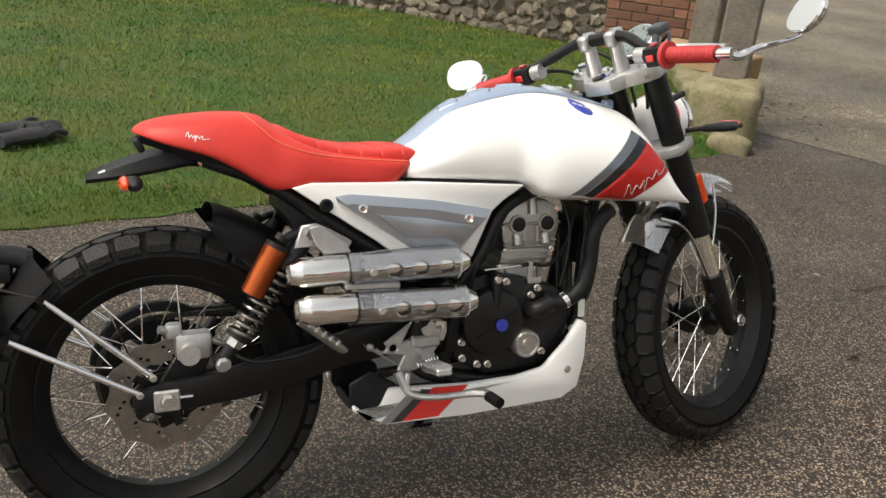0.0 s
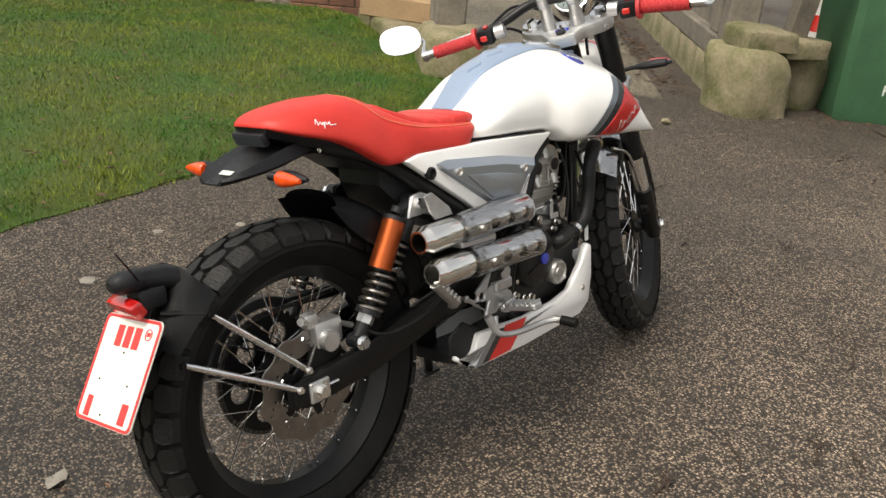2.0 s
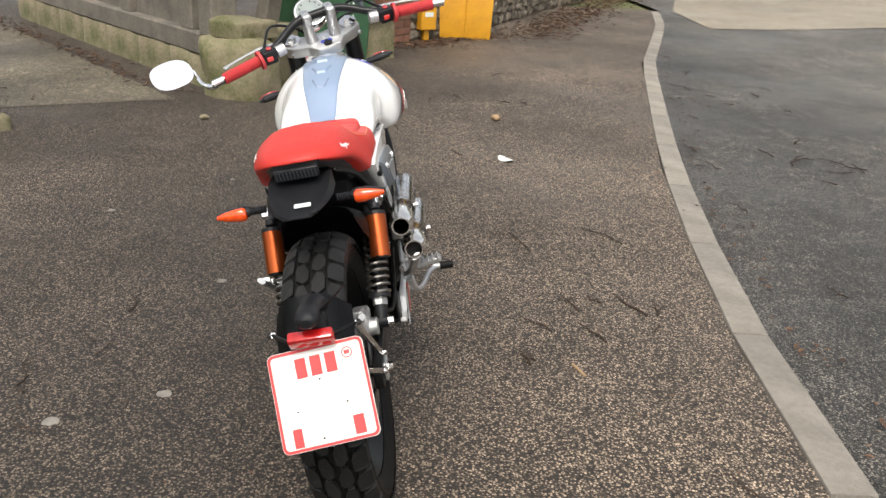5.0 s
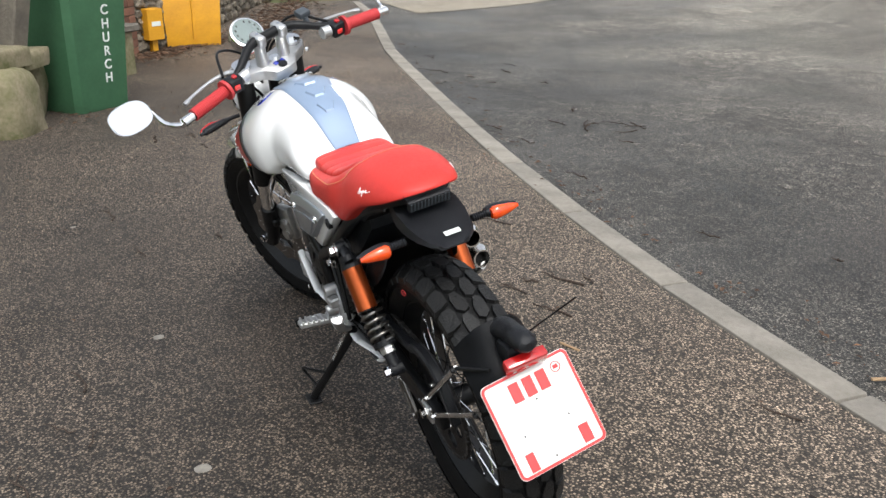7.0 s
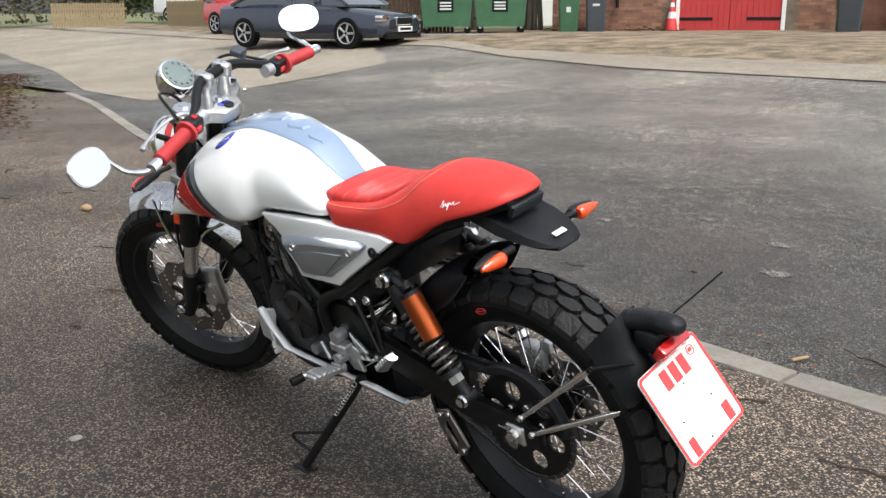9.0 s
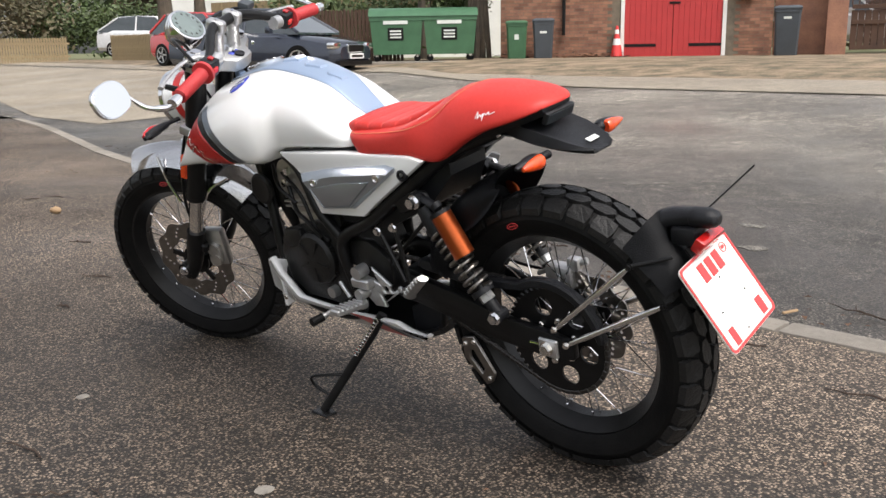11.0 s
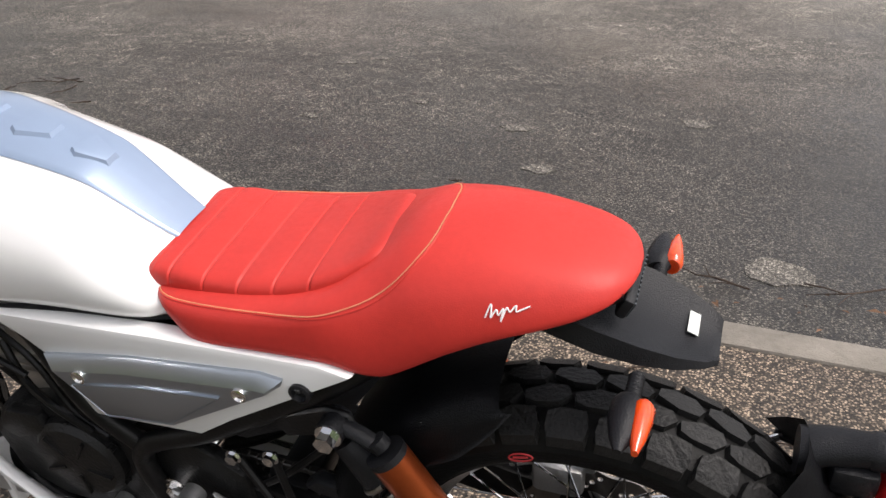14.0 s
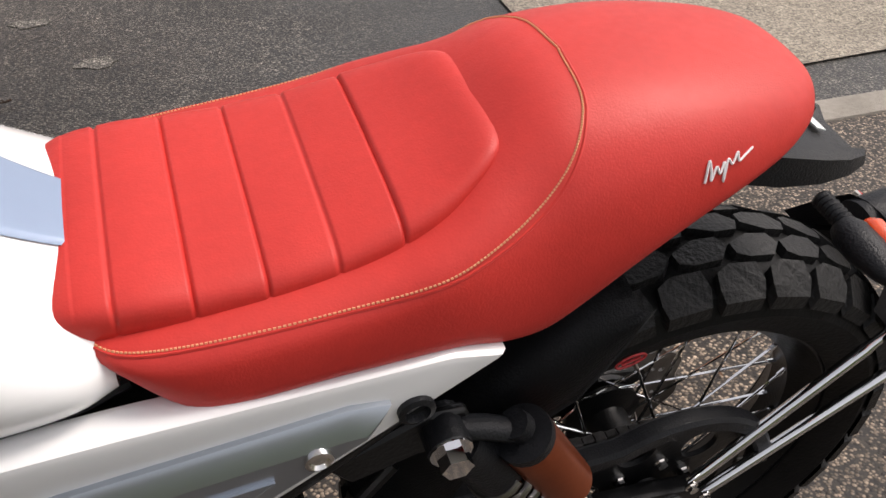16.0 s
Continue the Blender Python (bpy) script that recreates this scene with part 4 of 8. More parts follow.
# seat -----------------------------------------------------------------
S_TOP = curve_tab([(-0.031, 0.823), (-0.022, 0.830), (-0.005, 0.838), (0.037, 0.847), (0.11, 0.854), (0.165, 0.853), (0.20, 0.846), (0.235, 0.824), (0.27, 0.801), (0.31, 0.786), (0.36, 0.776), (0.42, 0.769), (0.488, 0.763)])
S_LOW = curve_tab([(-0.031, 0.818), (-0.022, 0.815), (-0.005, 0.808), (0.03, 0.796), (0.09, 0.778), (0.138, 0.755), (0.182, 0.727), (0.207, 0.7135), (0.235, 0.7135), (0.272, 0.723), (0.34, 0.724), (0.42, 0.719), (0.488, 0.713)])
S_HALF = curve_tab([(-0.031, 0.012), (-0.027, 0.032), (-0.018, 0.052), (-0.002, 0.070), (0.03, 0.088), (0.09, 0.107), (0.16, 0.120), (0.225, 0.127), (0.29, 0.130), (0.36, 0.131), (0.42, 0.130), (0.455, 0.126), (0.475, 0.117), (0.488, 0.100)])
S_SEC = spline([(0.74, 0.0, 0), (0.95, 0.025, 0), (1.0, 0.12, 0), (0.975, 0.30, 0), (0.91, 0.50, 0), (0.81, 0.69, 0), (0.63, 0.86, 0), (0.36, 0.962, 0), (0.0, 1.0, 0)], 3)


S_SEC2 = spline([(0.80, 0.0, 0), (0.96, 0.02, 0), (1.0, 0.12, 0), (0.995, 0.33, 0), (0.975, 0.56, 0), (0.935, 0.77, 0), (0.83, 0.92, 0), (0.52, 0.985, 0), (0.0, 1.0, 0)], 3)


def seat_sec(u):
    """Domed under the tail, squarer and flat-topped under the saddle."""
    k = ease((u - 0.20) / 0.09)
    return [a.lerp(b, k) for a, b in zip(S_SEC, S_SEC2)]


def seat_cut(u, f):
    """The skirt's front edge slants back towards its lower corner."""
    return 0.040 * max(0.0, 1 - f / 0.8) * min(max((u - 0.36) / 0.128, 0.0), 1.0)


def seat_ring(u):
    lo, hi, hw = interp(S_LOW, u), interp(S_TOP, u), interp(S_HALF, u)
    sec = seat_sec(u)
    return [Vector((u - seat_cut(u, p.y), -p.x * hw, lo + p.y * (hi - lo))) for p in sec] + [Vector((u - seat_cut(u, p.y), p.x * hw, lo + p.y * (hi - lo))) for p in reversed(sec[:-1])]


def seat_pt(u, f, q, out=0.0):
    """On the seat's skin: f from 0 (lower edge) to 1 (middle of the top)."""
    lo, hi, hw = interp(S_LOW, u), interp(S_TOP, u), interp(S_HALF, u)
    sec = seat_sec(u)
    s = f * (len(sec) - 1)
    i = min(int(s), len(sec) - 2)
    p = sec[i].lerp(sec[i + 1], s - i)
    nrm = Vector((0, p.x * hw * q, (p.y - 0.35) * (hi - lo))).normalized()
    return Vector((u - seat_cut(u, p.y), q * p.x * hw, lo + p.y * (hi - lo))) + nrm * out


us = [-0.031 + 0.519 * (k / 90) ** 1.25 for k in range(91)]
seat = part("seat", loft([seat_ring(u) for u in us]), M_LEATHER, bike, "red leather single seat with a humped tail", deg=60)
P_TOP = curve_tab([(0.217, 0.827), (0.234, 0.827), (0.27, 0.811), (0.318, 0.796), (0.36, 0.788), (0.41, 0.784), (0.46, 0.785), (0.49, 0.782), (0.51, 0.773), (0.522, 0.758)])
P_HALF = curve_tab([(0.217, 0.044), (0.224, 0.058), (0.243, 0.072), (0.275, 0.086), (0.32, 0.093), (0.38, 0.096), (0.45, 0.095), (0.49, 0.090), (0.51, 0.080), (0.522, 0.058)])
GROOVES = (0.296, 0.338, 0.381, 0.424, 0.468)
rings = []
for k in range(297):
    u = 0.217 + 0.305 * k / 296
    hi, hw = interp(P_TOP, u), interp(P_HALF, u)
    dip = sum(0.0022 * max(0.0, 1 - abs(u - g) / 0.0021) for g in GROOVES)
    puff = 0.0009 * math.sin(math.pi * (((u - 0.296) / 0.0428) % 1)) if 0.296 < u < 0.49 else 0.0015
    lo = hi - 0.030
    prof = [(0.96, 0.0), (1.0, 0.22), (0.995, 0.50), (0.965, 0.72), (0.89, 0.87), (0.70, 0.955), (0.36, 0.993), (0.0, 1.0)]
    pr = spline([(a, b, 0) for a, b in prof], 2)
    def pp(p, q, hi=hi, lo=lo, hw=hw, dip=dip, puff=puff, u=u):
        top = ease((p.y - 0.35) / 0.4)
        return Vector((u, q * p.x * (hw - dip * 0.6), lo + p.y * (hi - lo) + top * (puff - dip)))
    rings.append([pp(p, -1) for p in pr] + [pp(p, 1) for p in reversed(pr[:-1])])
part("seat_pad", loft(rings), M_LEATHER, seat, "padded red leather saddle with cross stitching", deg=60)
for q in (-1, 1):
    path = spline([(0.484, 0.735, 0), (0.42, 0.72, 0), (0.34, 0.695, 0), (0.262, 0.64, 0), (0.204, 0.68, 0), (0.173, 0.83, 0), (0.166, 1.0, 0)], 14)
    dash = []
    for i in range(0, len(path) - 1):
        a, b = path[i], path[i].lerp(path[i + 1], 0.62)
        for k0, k1 in ((0.0, 0.3), (0.5, 0.8)):
            c0, c1 = path[i].lerp(path[i + 1], k0), path[i].lerp(path[i + 1], k1)
            dash.append(tube([seat_pt(c0.x, c0.y, q, 0.0006), seat_pt(c1.x, c1.y, q, 0.0006)], 0.0008, 5))
    part("stitching", join(*dash), M_THREAD, seat, "dashed ochre stitching")
    part("seam_line", tube([seat_pt(p.x - 0.002, p.y - 0.035 * (1 - ease((p.y - 0.5) * 2)), q, -0.0004) for p in path], 0.0013, 6), M_LEATHER, seat)
    wig = [seat_pt(0.101 - 0.041 * s_.x if q > 0 else 0.055 + 0.041 * s_.x, 0.44 + 0.10 * s_.y + (0.04 * s_.x if q > 0 else 0), q, 0.0009) for s_ in FLOW]
    part("script_line", tube(wig, 0.0009, 5), M_EMBROID, seat, "white embroidered script line")
part("seat_base", loft([[Vector((u, y_, interp(S_LOW, u) + z_)) for y_, z_ in ((-h_, 0.004), (-h_ * 0.8, -0.014), (h_ * 0.8, -0.014), (h_, 0.004))] for u, h_ in ((-0.02, 0.05), (0.04, 0.075), (0.12, 0.09), (0.20, 0.10), (0.24, 0.10))]), M_PLASTIC, bike, "black seat pan")

# tail tray with reflector, indicators -----------------------------------
tray_u = [(0.13, 0.030, 0.768, 0.750), (0.06, 0.060, 0.783, 0.756), (0.0, 0.070, 0.774, 0.746), (-0.042, 0.068, 0.762, 0.739), (-0.077, 0.060, 0.750, 0.734), (-0.104, 0.047, 0.740, 0.730), (-0.117, 0.034, 0.735, 0.728)]
tray = part("tail_tray", loft([[Vector((u, y_, z_)) for y_, z_ in ((-h_, lo + 0.008), (-h_ * 0.82, lo), (h_ * 0.82, lo), (h_, lo + 0.008), (h_ * 0.92, hi + 0.004), (h_ * 0.55, hi - 0.004), (-h_ * 0.55, hi - 0.004), (-h_ * 0.92, hi + 0.004))] for u, h_, hi, lo in tray_u]), M_PLASTIC, bike, "black plastic tail tray", deg=25)
part("tray_sticker", xf(box(-0.006, 0.006, -0.0165, 0.0165, 0, 0.001), Matrix.Translation((-0.088, -0.010, 0.7455)) @ Matrix.Rotation(radians(-22), 4, "Y")), M_WLETTER, tray, "white sticker")
lb = part("tail_lens", xf(box(-0.006, 0.006, -0.046, 0.046, -0.013, 0.013, 0.004, 2), Matrix.Translation((-0.022, 0, 0.795)) @ Matrix.Rotation(radians(-25), 4, "Y")), M_PLASTIC, bike, "smoked ribbed lens under the tail")
for k in range(12):
    part("lens_rib", xf(box(-0.0075, -0.0055, -0.0012, 0.0012, -0.010, 0.010), Matrix.Translation((-0.022, -0.04 + k * 0.0073, 0.795)) @ Matrix.Rotation(radians(-25), 4, "Y")), M_GREYBIN, lb)
for q in (-1, 1):
    st = part("rear_indicator", tube([(-0.043, q * (0.072 + 0.034 * k / 14), 0.737) for k in range(15)], 0.008, 12, radii=[0.0085 if k % 2 else 0.0068 for k in range(15)]), M_PLASTIC, bike, "black rubber indicator stalk")
    part("indicator_shell", loft([[Vector((-0.043 + 0.003 + r_ * 0.016 * math.cos(a), q * y_, 0.737 + r_ * 0.013 * math.sin(a))) for a in (k * math.tau / 16 for k in range(16))] for r_, y_ in ((0.7, 0.104), (1.0, 0.114), (1.0, 0.132), (0.7, 0.155), (0.25, 0.172))]), M_PLASTIC, st)
    part("indicator_lens", loft([[Vector((-0.045 - 0.010 + r_ * 0.011 * math.cos(a), q * y_, 0.737 + r_ * 0.0135 * math.sin(a))) for a in (k * math.tau / 16 for k in range(16))] for r_, y_ in ((0.75, 0.110), (1.05, 0.116), (1.0, 0.130), (0.72, 0.152), (0.3, 0.170))]), M_AMBER, st, "amber lens")
    part("tray_bolt", hexbolt((0.085, q * 0.062, 0.765), q, 0.006, 0.004), M_CHROME, bike)

# side panels -------------------------------------------------------------
for q in (-1, 1):
    white = [(0.236, 0.718), (0.275, 0.727), (0.48, 0.721), (0.722, 0.706), (0.672, 0.675), (0.648, 0.655), (0.604, 0.560), (0.450, 0.570), (0.40, 0.608)]
    d0, d1 = (0.108, 0.136) if q > 0 else (-0.136, -0.108)
    sc = part("side_cover", slab(white, d0, d1, "y", 0.006, seg=2), M_WHITE, bike, "white side cover")
    rim_ = [(0.318, 0.700), (0.345, 0.704), (0.52, 0.684), (0.642, 0.660), (0.573, 0.579), (0.470, 0.591), (0.322, 0.690)]
    mid_ = [(0.322, 0.697), (0.346, 0.700), (0.52, 0.680), (0.637, 0.657), (0.571, 0.581), (0.471, 0.593), (0.325, 0.690)]
    face_ = [(0.336, 0.686), (0.350, 0.686), (0.52, 0.666), (0.628, 0.644), (0.568, 0.583), (0.473, 0.596), (0.336, 0.683)]
    gp = part("side_insert", loft([[Vector((u, q * v_, w)) for u, w in ring_] for ring_, v_ in ((rim_, 0.132), (rim_, 0.140), (mid_, 0.1435), (face_, 0.1500))]), M_GREY, sc, "metallic grey insert", deg=20)
    part("insert_pocket", slab([(0.395, 0.664), (0.50, 0.652), (0.605, 0.630), (0.566, 0.588), (0.474, 0.600)], *((0.1495, 0.1530) if q > 0 else (-0.1530, -0.1495)), "y", 0.003, seg=2), M_GREY, sc)
    for u, w in ((0.368, 0.676), (0.588, 0.646)):
        part("panel_screw", join(lathe([(0.0095, q * 0.143), (0.0095, q * 0.1535), (0.007, q * 0.1545), (0.005, q * 0.1520), (0.0, q * 0.1520)], 18)), M_STEEL, sc, m=Matrix.Translation((u, 0, w)))
    part("frame_grommet", lathe([(0.013, q * 0.130), (0.013, q * 0.140), (0.009, q * 0.1415), (0.007, q * 0.136), (0.0, q * 0.136)], 18), M_PLASTIC, bike, m=Matrix.Translation((0.300, 0, 0.684)))

# frame --------------------------------------------------------------------
for q in (-1, 1):
    part("frame_rail", tube([(0.09, q * 0.055, 0.768), (0.20, q * 0.085, 0.725), (0.30, q * 0.106, 0.655), (0.45, q * 0.112, 0.555), (0.57, q * 0.115, 0.485), (0.565, q * 0.105, 0.36)], 0.015, 12, per=6), M_BLACK, bike, "black tubular frame rail")
    part("frame_rail", tube([(0.57, q * 0.110, 0.485), (0.63, q * 0.118, 0.560), (0.69, q * 0.105, 0.655), (0.82, q * 0.07, 0.70)], 0.014, 12, per=6), M_BLACK, bike)
    part("frame_cradle", tube([(0.97, q * 0.03, 0.72), (0.92, q * 0.05, 0.55), (0.885, q * 0.07, 0.36), (0.80, q * 0.085, 0.27), (0.60, q * 0.09, 0.27), (0.55, q * 0.10, 0.36)], 0.014, 12, per=6), M_BLACK, bike)
    part("shock_mount", slab([(0.24, 0.60), (0.255, 0.645), (0.285, 0.648), (0.36, 0.612), (0.34, 0.585), (0.29, 0.602)], *((0.112, 0.122) if q > 0 else (-0.122, -0.112)), "y", 0.003), M_BLACK if q > 0 else M_ALU, bike)
part("air_box", loft([[Vector((u, y_ * h_, z_)) for y_, z_ in ((-1, lo), (1, lo), (1, hi), (-1, hi))] for u, h_, lo, hi in ((0.23, 0.06, 0.665, 0.715), (0.28, 0.085, 0.60, 0.715), (0.42, 0.095, 0.53, 0.70), (0.60, 0.095, 0.53, 0.69), (0.70, 0.06, 0.56, 0.69))]), M_PLASTIC, bike, "black air box and battery tray")
GUARD = spline([(-0.096, 0.296, 0), (-0.098, 0.330, 0), (-0.086, 0.358, 0), (-0.05, 0.370, 0), (0.0, 0.374, 0), (0.05, 0.370, 0), (0.086, 0.358, 0), (0.098, 0.330, 0), (0.096, 0.296, 0)], 3)
guard = loft([[Vector(((p.y - max(0.0, 0.02 - 0.004 * k)) * math.cos(a), p.x * min(1.0, 0.84 + 0.04 * (16 - k)), AX_Z + (p.y + max(0.0, 0.35 - p.y) * max(0.0, (k - 11) / 5) ** 2) * math.sin(a))) for p in GUARD] for k, a in ((k, radians(22 + 52 * k / 16)) for k in range(17))], cap=False, closed=False)
bmesh.ops.solidify(guard, geom=guard.faces[:], thickness=0.004)
part("inner_mudguard", guard, M_PLASTIC, bike, "black inner mudguard over the rear tyre", deg=60)
for p in ([(0.70, -0.09, 0.64), (0.63, -0.125, 0.56), (0.59, -0.12, 0.47), (0.60, -0.11, 0.40)], [(0.68, -0.10, 0.62), (0.615, -0.13, 0.54), (0.60, -0.125, 0.46)], [(0.80, 0.08, 0.63), (0.73, 0.09, 0.58), (0.69, 0.095, 0.50), (0.64, 0.10, 0.47)], [(0.86, 0.06, 0.64), (0.80, 0.10, 0.60), (0.74, 0.10, 0.56)], [(0.30, 0.10, 0.56), (0.36, 0.11, 0.50), (0.42, 0.10, 0.44)]):
    part("hose", tube(p, 0.005, 8, per=6), M_BLACK, bike)

for mw, yy, R_, ang_ in ((REAR, 0.0655, 0.262, 17), (S @ Matrix.Translation((AXP, 0, AXS)), 0.0565, 0.262, 24)):
    oval = [Vector(((R_ + 0.0060 * math.sin(a)) * math.sin(radians(ang_) + 0.055 * math.cos(a)), yy, (R_ + 0.0060 * math.sin(a)) * math.cos(radians(ang_) + 0.055 * math.cos(a)))) for a in (k * math.tau / 32 for k in range(33))]
    part("sidewall_mark", join(tube(oval, 0.0012, 6), tube([Vector((R_ * math.sin(radians(ang_ + d_)), yy, R_ * math.cos(radians(ang_ + d_)))) for d_ in (-2, -0.7, 0.7, 2)], 0.0014, 6)), M_GRIP, bike, "orange-red oval mark on the tyre wall", mw)

# swingarm, chain drive ------------------------------------------------------
for q in (-1, 1):
    d0, d1 = (0.070, 0.092) if q > 0 else (-0.092, -0.070)
    part("swingarm", slab([(-0.062, 0.300), (-0.062, 0.338), (0.0, 0.352), (0.10, 0.362), (0.25, 0.396), (0.40, 0.425), (0.55, 0.436), (0.57, 0.40), (0.55, 0.370), (0.35, 0.345), (0.16, 0.305), (0.0, 0.292)], d0, d1, "y", 0.005, seg=2), M_BLACK, bike, "black box-section swingarm")
    blk = part("axle_block", slab([(-0.026, AX_Z - 0.021), (-0.026, AX_Z + 0.021), (0.022, AX_Z + 0.021), (0.022, AX_Z - 0.021)], *((0.090, 0.099) if q > 0 else (-0.099, -0.090)), "y", 0.003), M_ALU, bike, "silver axle adjuster block")
    part("axle_nut", hexbolt((0, q * 0.099, AX_Z), q, 0.012, 0.012), M_STEEL, blk)
    part("adjuster_bolt", tube([(0.02, q * 0.094, AX_Z + 0.004), (0.045, q * 0.094, AX_Z + 0.004)], 0.0035, 8), M_CHROME, blk)
part("swingarm_bridge", box(0.36, 0.42, -0.075, 0.075, 0.375, 0.425, 0.012, 2), M_BLACK, bike)
part("swingarm_pivot", join(hexbolt((0.545, 0.112, 0.405), 1, 0.012), hexbolt((0.545, -0.112, 0.405), -1, 0.012), cyl((0.545, -0.112, 0.405), (0.545, 0.112, 0.405), 0.022, 16)), M_STEEL, bike)


def gear(cx, cz, r, teeth, depth, y0, y1, holes=()):
    out = []
    for k in range(teeth):
        for da, rr in ((0.0, r - depth), (0.3, r - depth), (0.45, r), (0.75, r)):
            a = (k + da) * math.tau / teeth
            out.append((cx + rr * math.cos(a), cz + rr * math.sin(a)))
    return slab(out, y0, y1, "y", 0, holes)


sh = [circle(0.080 * math.cos(a), AX_Z + 0.080 * math.sin(a), 0.022, 16) for a in (k * math.tau / 6 + 0.2 for k in range(6))]
spk = part("rear_sprocket", gear(0, AX_Z, 0.125, 50, 0.007, 0.056, 0.062, sh), M_BLACK, bike, "black drilled rear sprocket")
for k in range(6):
    a = k * math.tau / 6 + 0.72
    part("sprocket_bolt", hexbolt((0.048 * math.cos(a), 0.062, AX_Z + 0.048 * math.sin(a)), 1, 0.006, 0.007), M_STEEL, spk)
part("front_sprocket", gear(0.46, 0.415, 0.032, 14, 0.006, 0.056, 0.062), M_CHAIN, bike)
# chain path round both sprockets
c0, c1, r0, r1 = Vector((0, AX_Z)), Vector((0.46, 0.415)), 0.122, 0.031
ang = math.atan2(c1.y - c0.y, c1.x - c0.x)
off = math.acos((r0 - r1) / (c1 - c0).length)
path = []
for k in range(41):
    a = ang + off + (math.tau - 2 * off) * k / 40
    path.append(c0 + r0 * Vector((math.cos(a), math.sin(a))))
for k in range(13):
    a = ang - off + 2 * off * k / 12
    path.append(c1 + r1 * Vector((math.cos(a), math.sin(a))))
path.append(path[0])
links, carry, idx = [], 0.0, 0
for a, b in zip(path, path[1:]):
    L_ = (b - a).length
    d = (b - a).normalized()
    while carry < L_:
        p = a + d * carry
        w_ = 0.0055 if idx % 2 else 0.0042
        bx = box(-0.0066, 0.0066, -w_, w_, -0.0048, 0.0048, 0.0015)
        links.append(xf(bx, Matrix.Translation((p.x, 0.059, p.y)) @ Matrix.Rotation(-math.atan2(d.y, d.x), 4, "Y")))
        carry += 0.0127
        idx += 1
    carry -= L_
part("drive_chain", join(*links), M_CHAIN, bike, "oiled roller chain")
cg = [Vector((0.136 * math.cos(a) + 0.0, AX_Z + 0.012 + 0.140 * math.sin(a))) for a in (radians(172 - 112 * k / 16) for k in range(17))]
cg_out = [(p.x, p.y) for p in cg] + [(0.20, 0.448), (0.34, 0.466), (0.36, 0.446), (0.34, 0.438), (0.20, 0.420)] + [(p.x * 0.86, AX_Z + (p.y - AX_Z) * 0.86) for p in reversed(cg)]
part("chain_guard", slab(cg_out, 0.066, 0.088, "y", 0.004), M_PLASTIC, bike, "black chain guard")
cgd = part("chain_guide", slab([(0.175, 0.20), (0.225, 0.285), (0.262, 0.275), (0.262, 0.225), (0.205, 0.165), (0.185, 0.175)], 0.070, 0.078, "y", 0.002, holes=[[(0.205, 0.205), (0.232, 0.25), (0.242, 0.245), (0.242, 0.225), (0.212, 0.192)]]), M_DISC, bike, "dull steel chain guide plate")
for u, w in ((0.192, 0.185), (0.225, 0.272), (0.252, 0.262)):
    part("guide_bolt", hexbolt((u, 0.078, w), 1, 0.0045, 0.004), M_STEEL, cgd)
# rear caliper and bracket
part("rear_caliper", join(box(0.015, 0.085, -0.100, -0.060, 0.385, 0.440, 0.010, 2), cyl((0.040, -0.098, 0.402), (0.040, -0.116, 0.402), 0.020, 20, bev=0.003), box(0.0, 0.03, -0.095, -0.07, 0.430, 0.460, 0.006, 2), cyl((0.008, -0.085, 0.446), (-0.012, -0.092, 0.452), 0.008, 12), cyl((0.085, -0.085, 0.420), (0.118, -0.085, 0.404), 0.006, 10)), M_ALU, bike, "silver rear brake caliper", Matrix.Translation((0.004, 0.026, 0)))
part("caliper_bracket", slab([(-0.02, 0.335), (0.02, 0.40), (0.085, 0.39), (0.06, 0.335)], -0.07, -0.06, "y", 0.003), M_BLACK, bike)
part("brake_line", tube([(0.11, -0.09, 0.41), (0.16, -0.115, 0.385), (0.26, -0.12, 0.392), (0.36, -0.12, 0.430), (0.42, -0.12, 0.44)], 0.0042, 8, per=6), M_BLACK, bike)

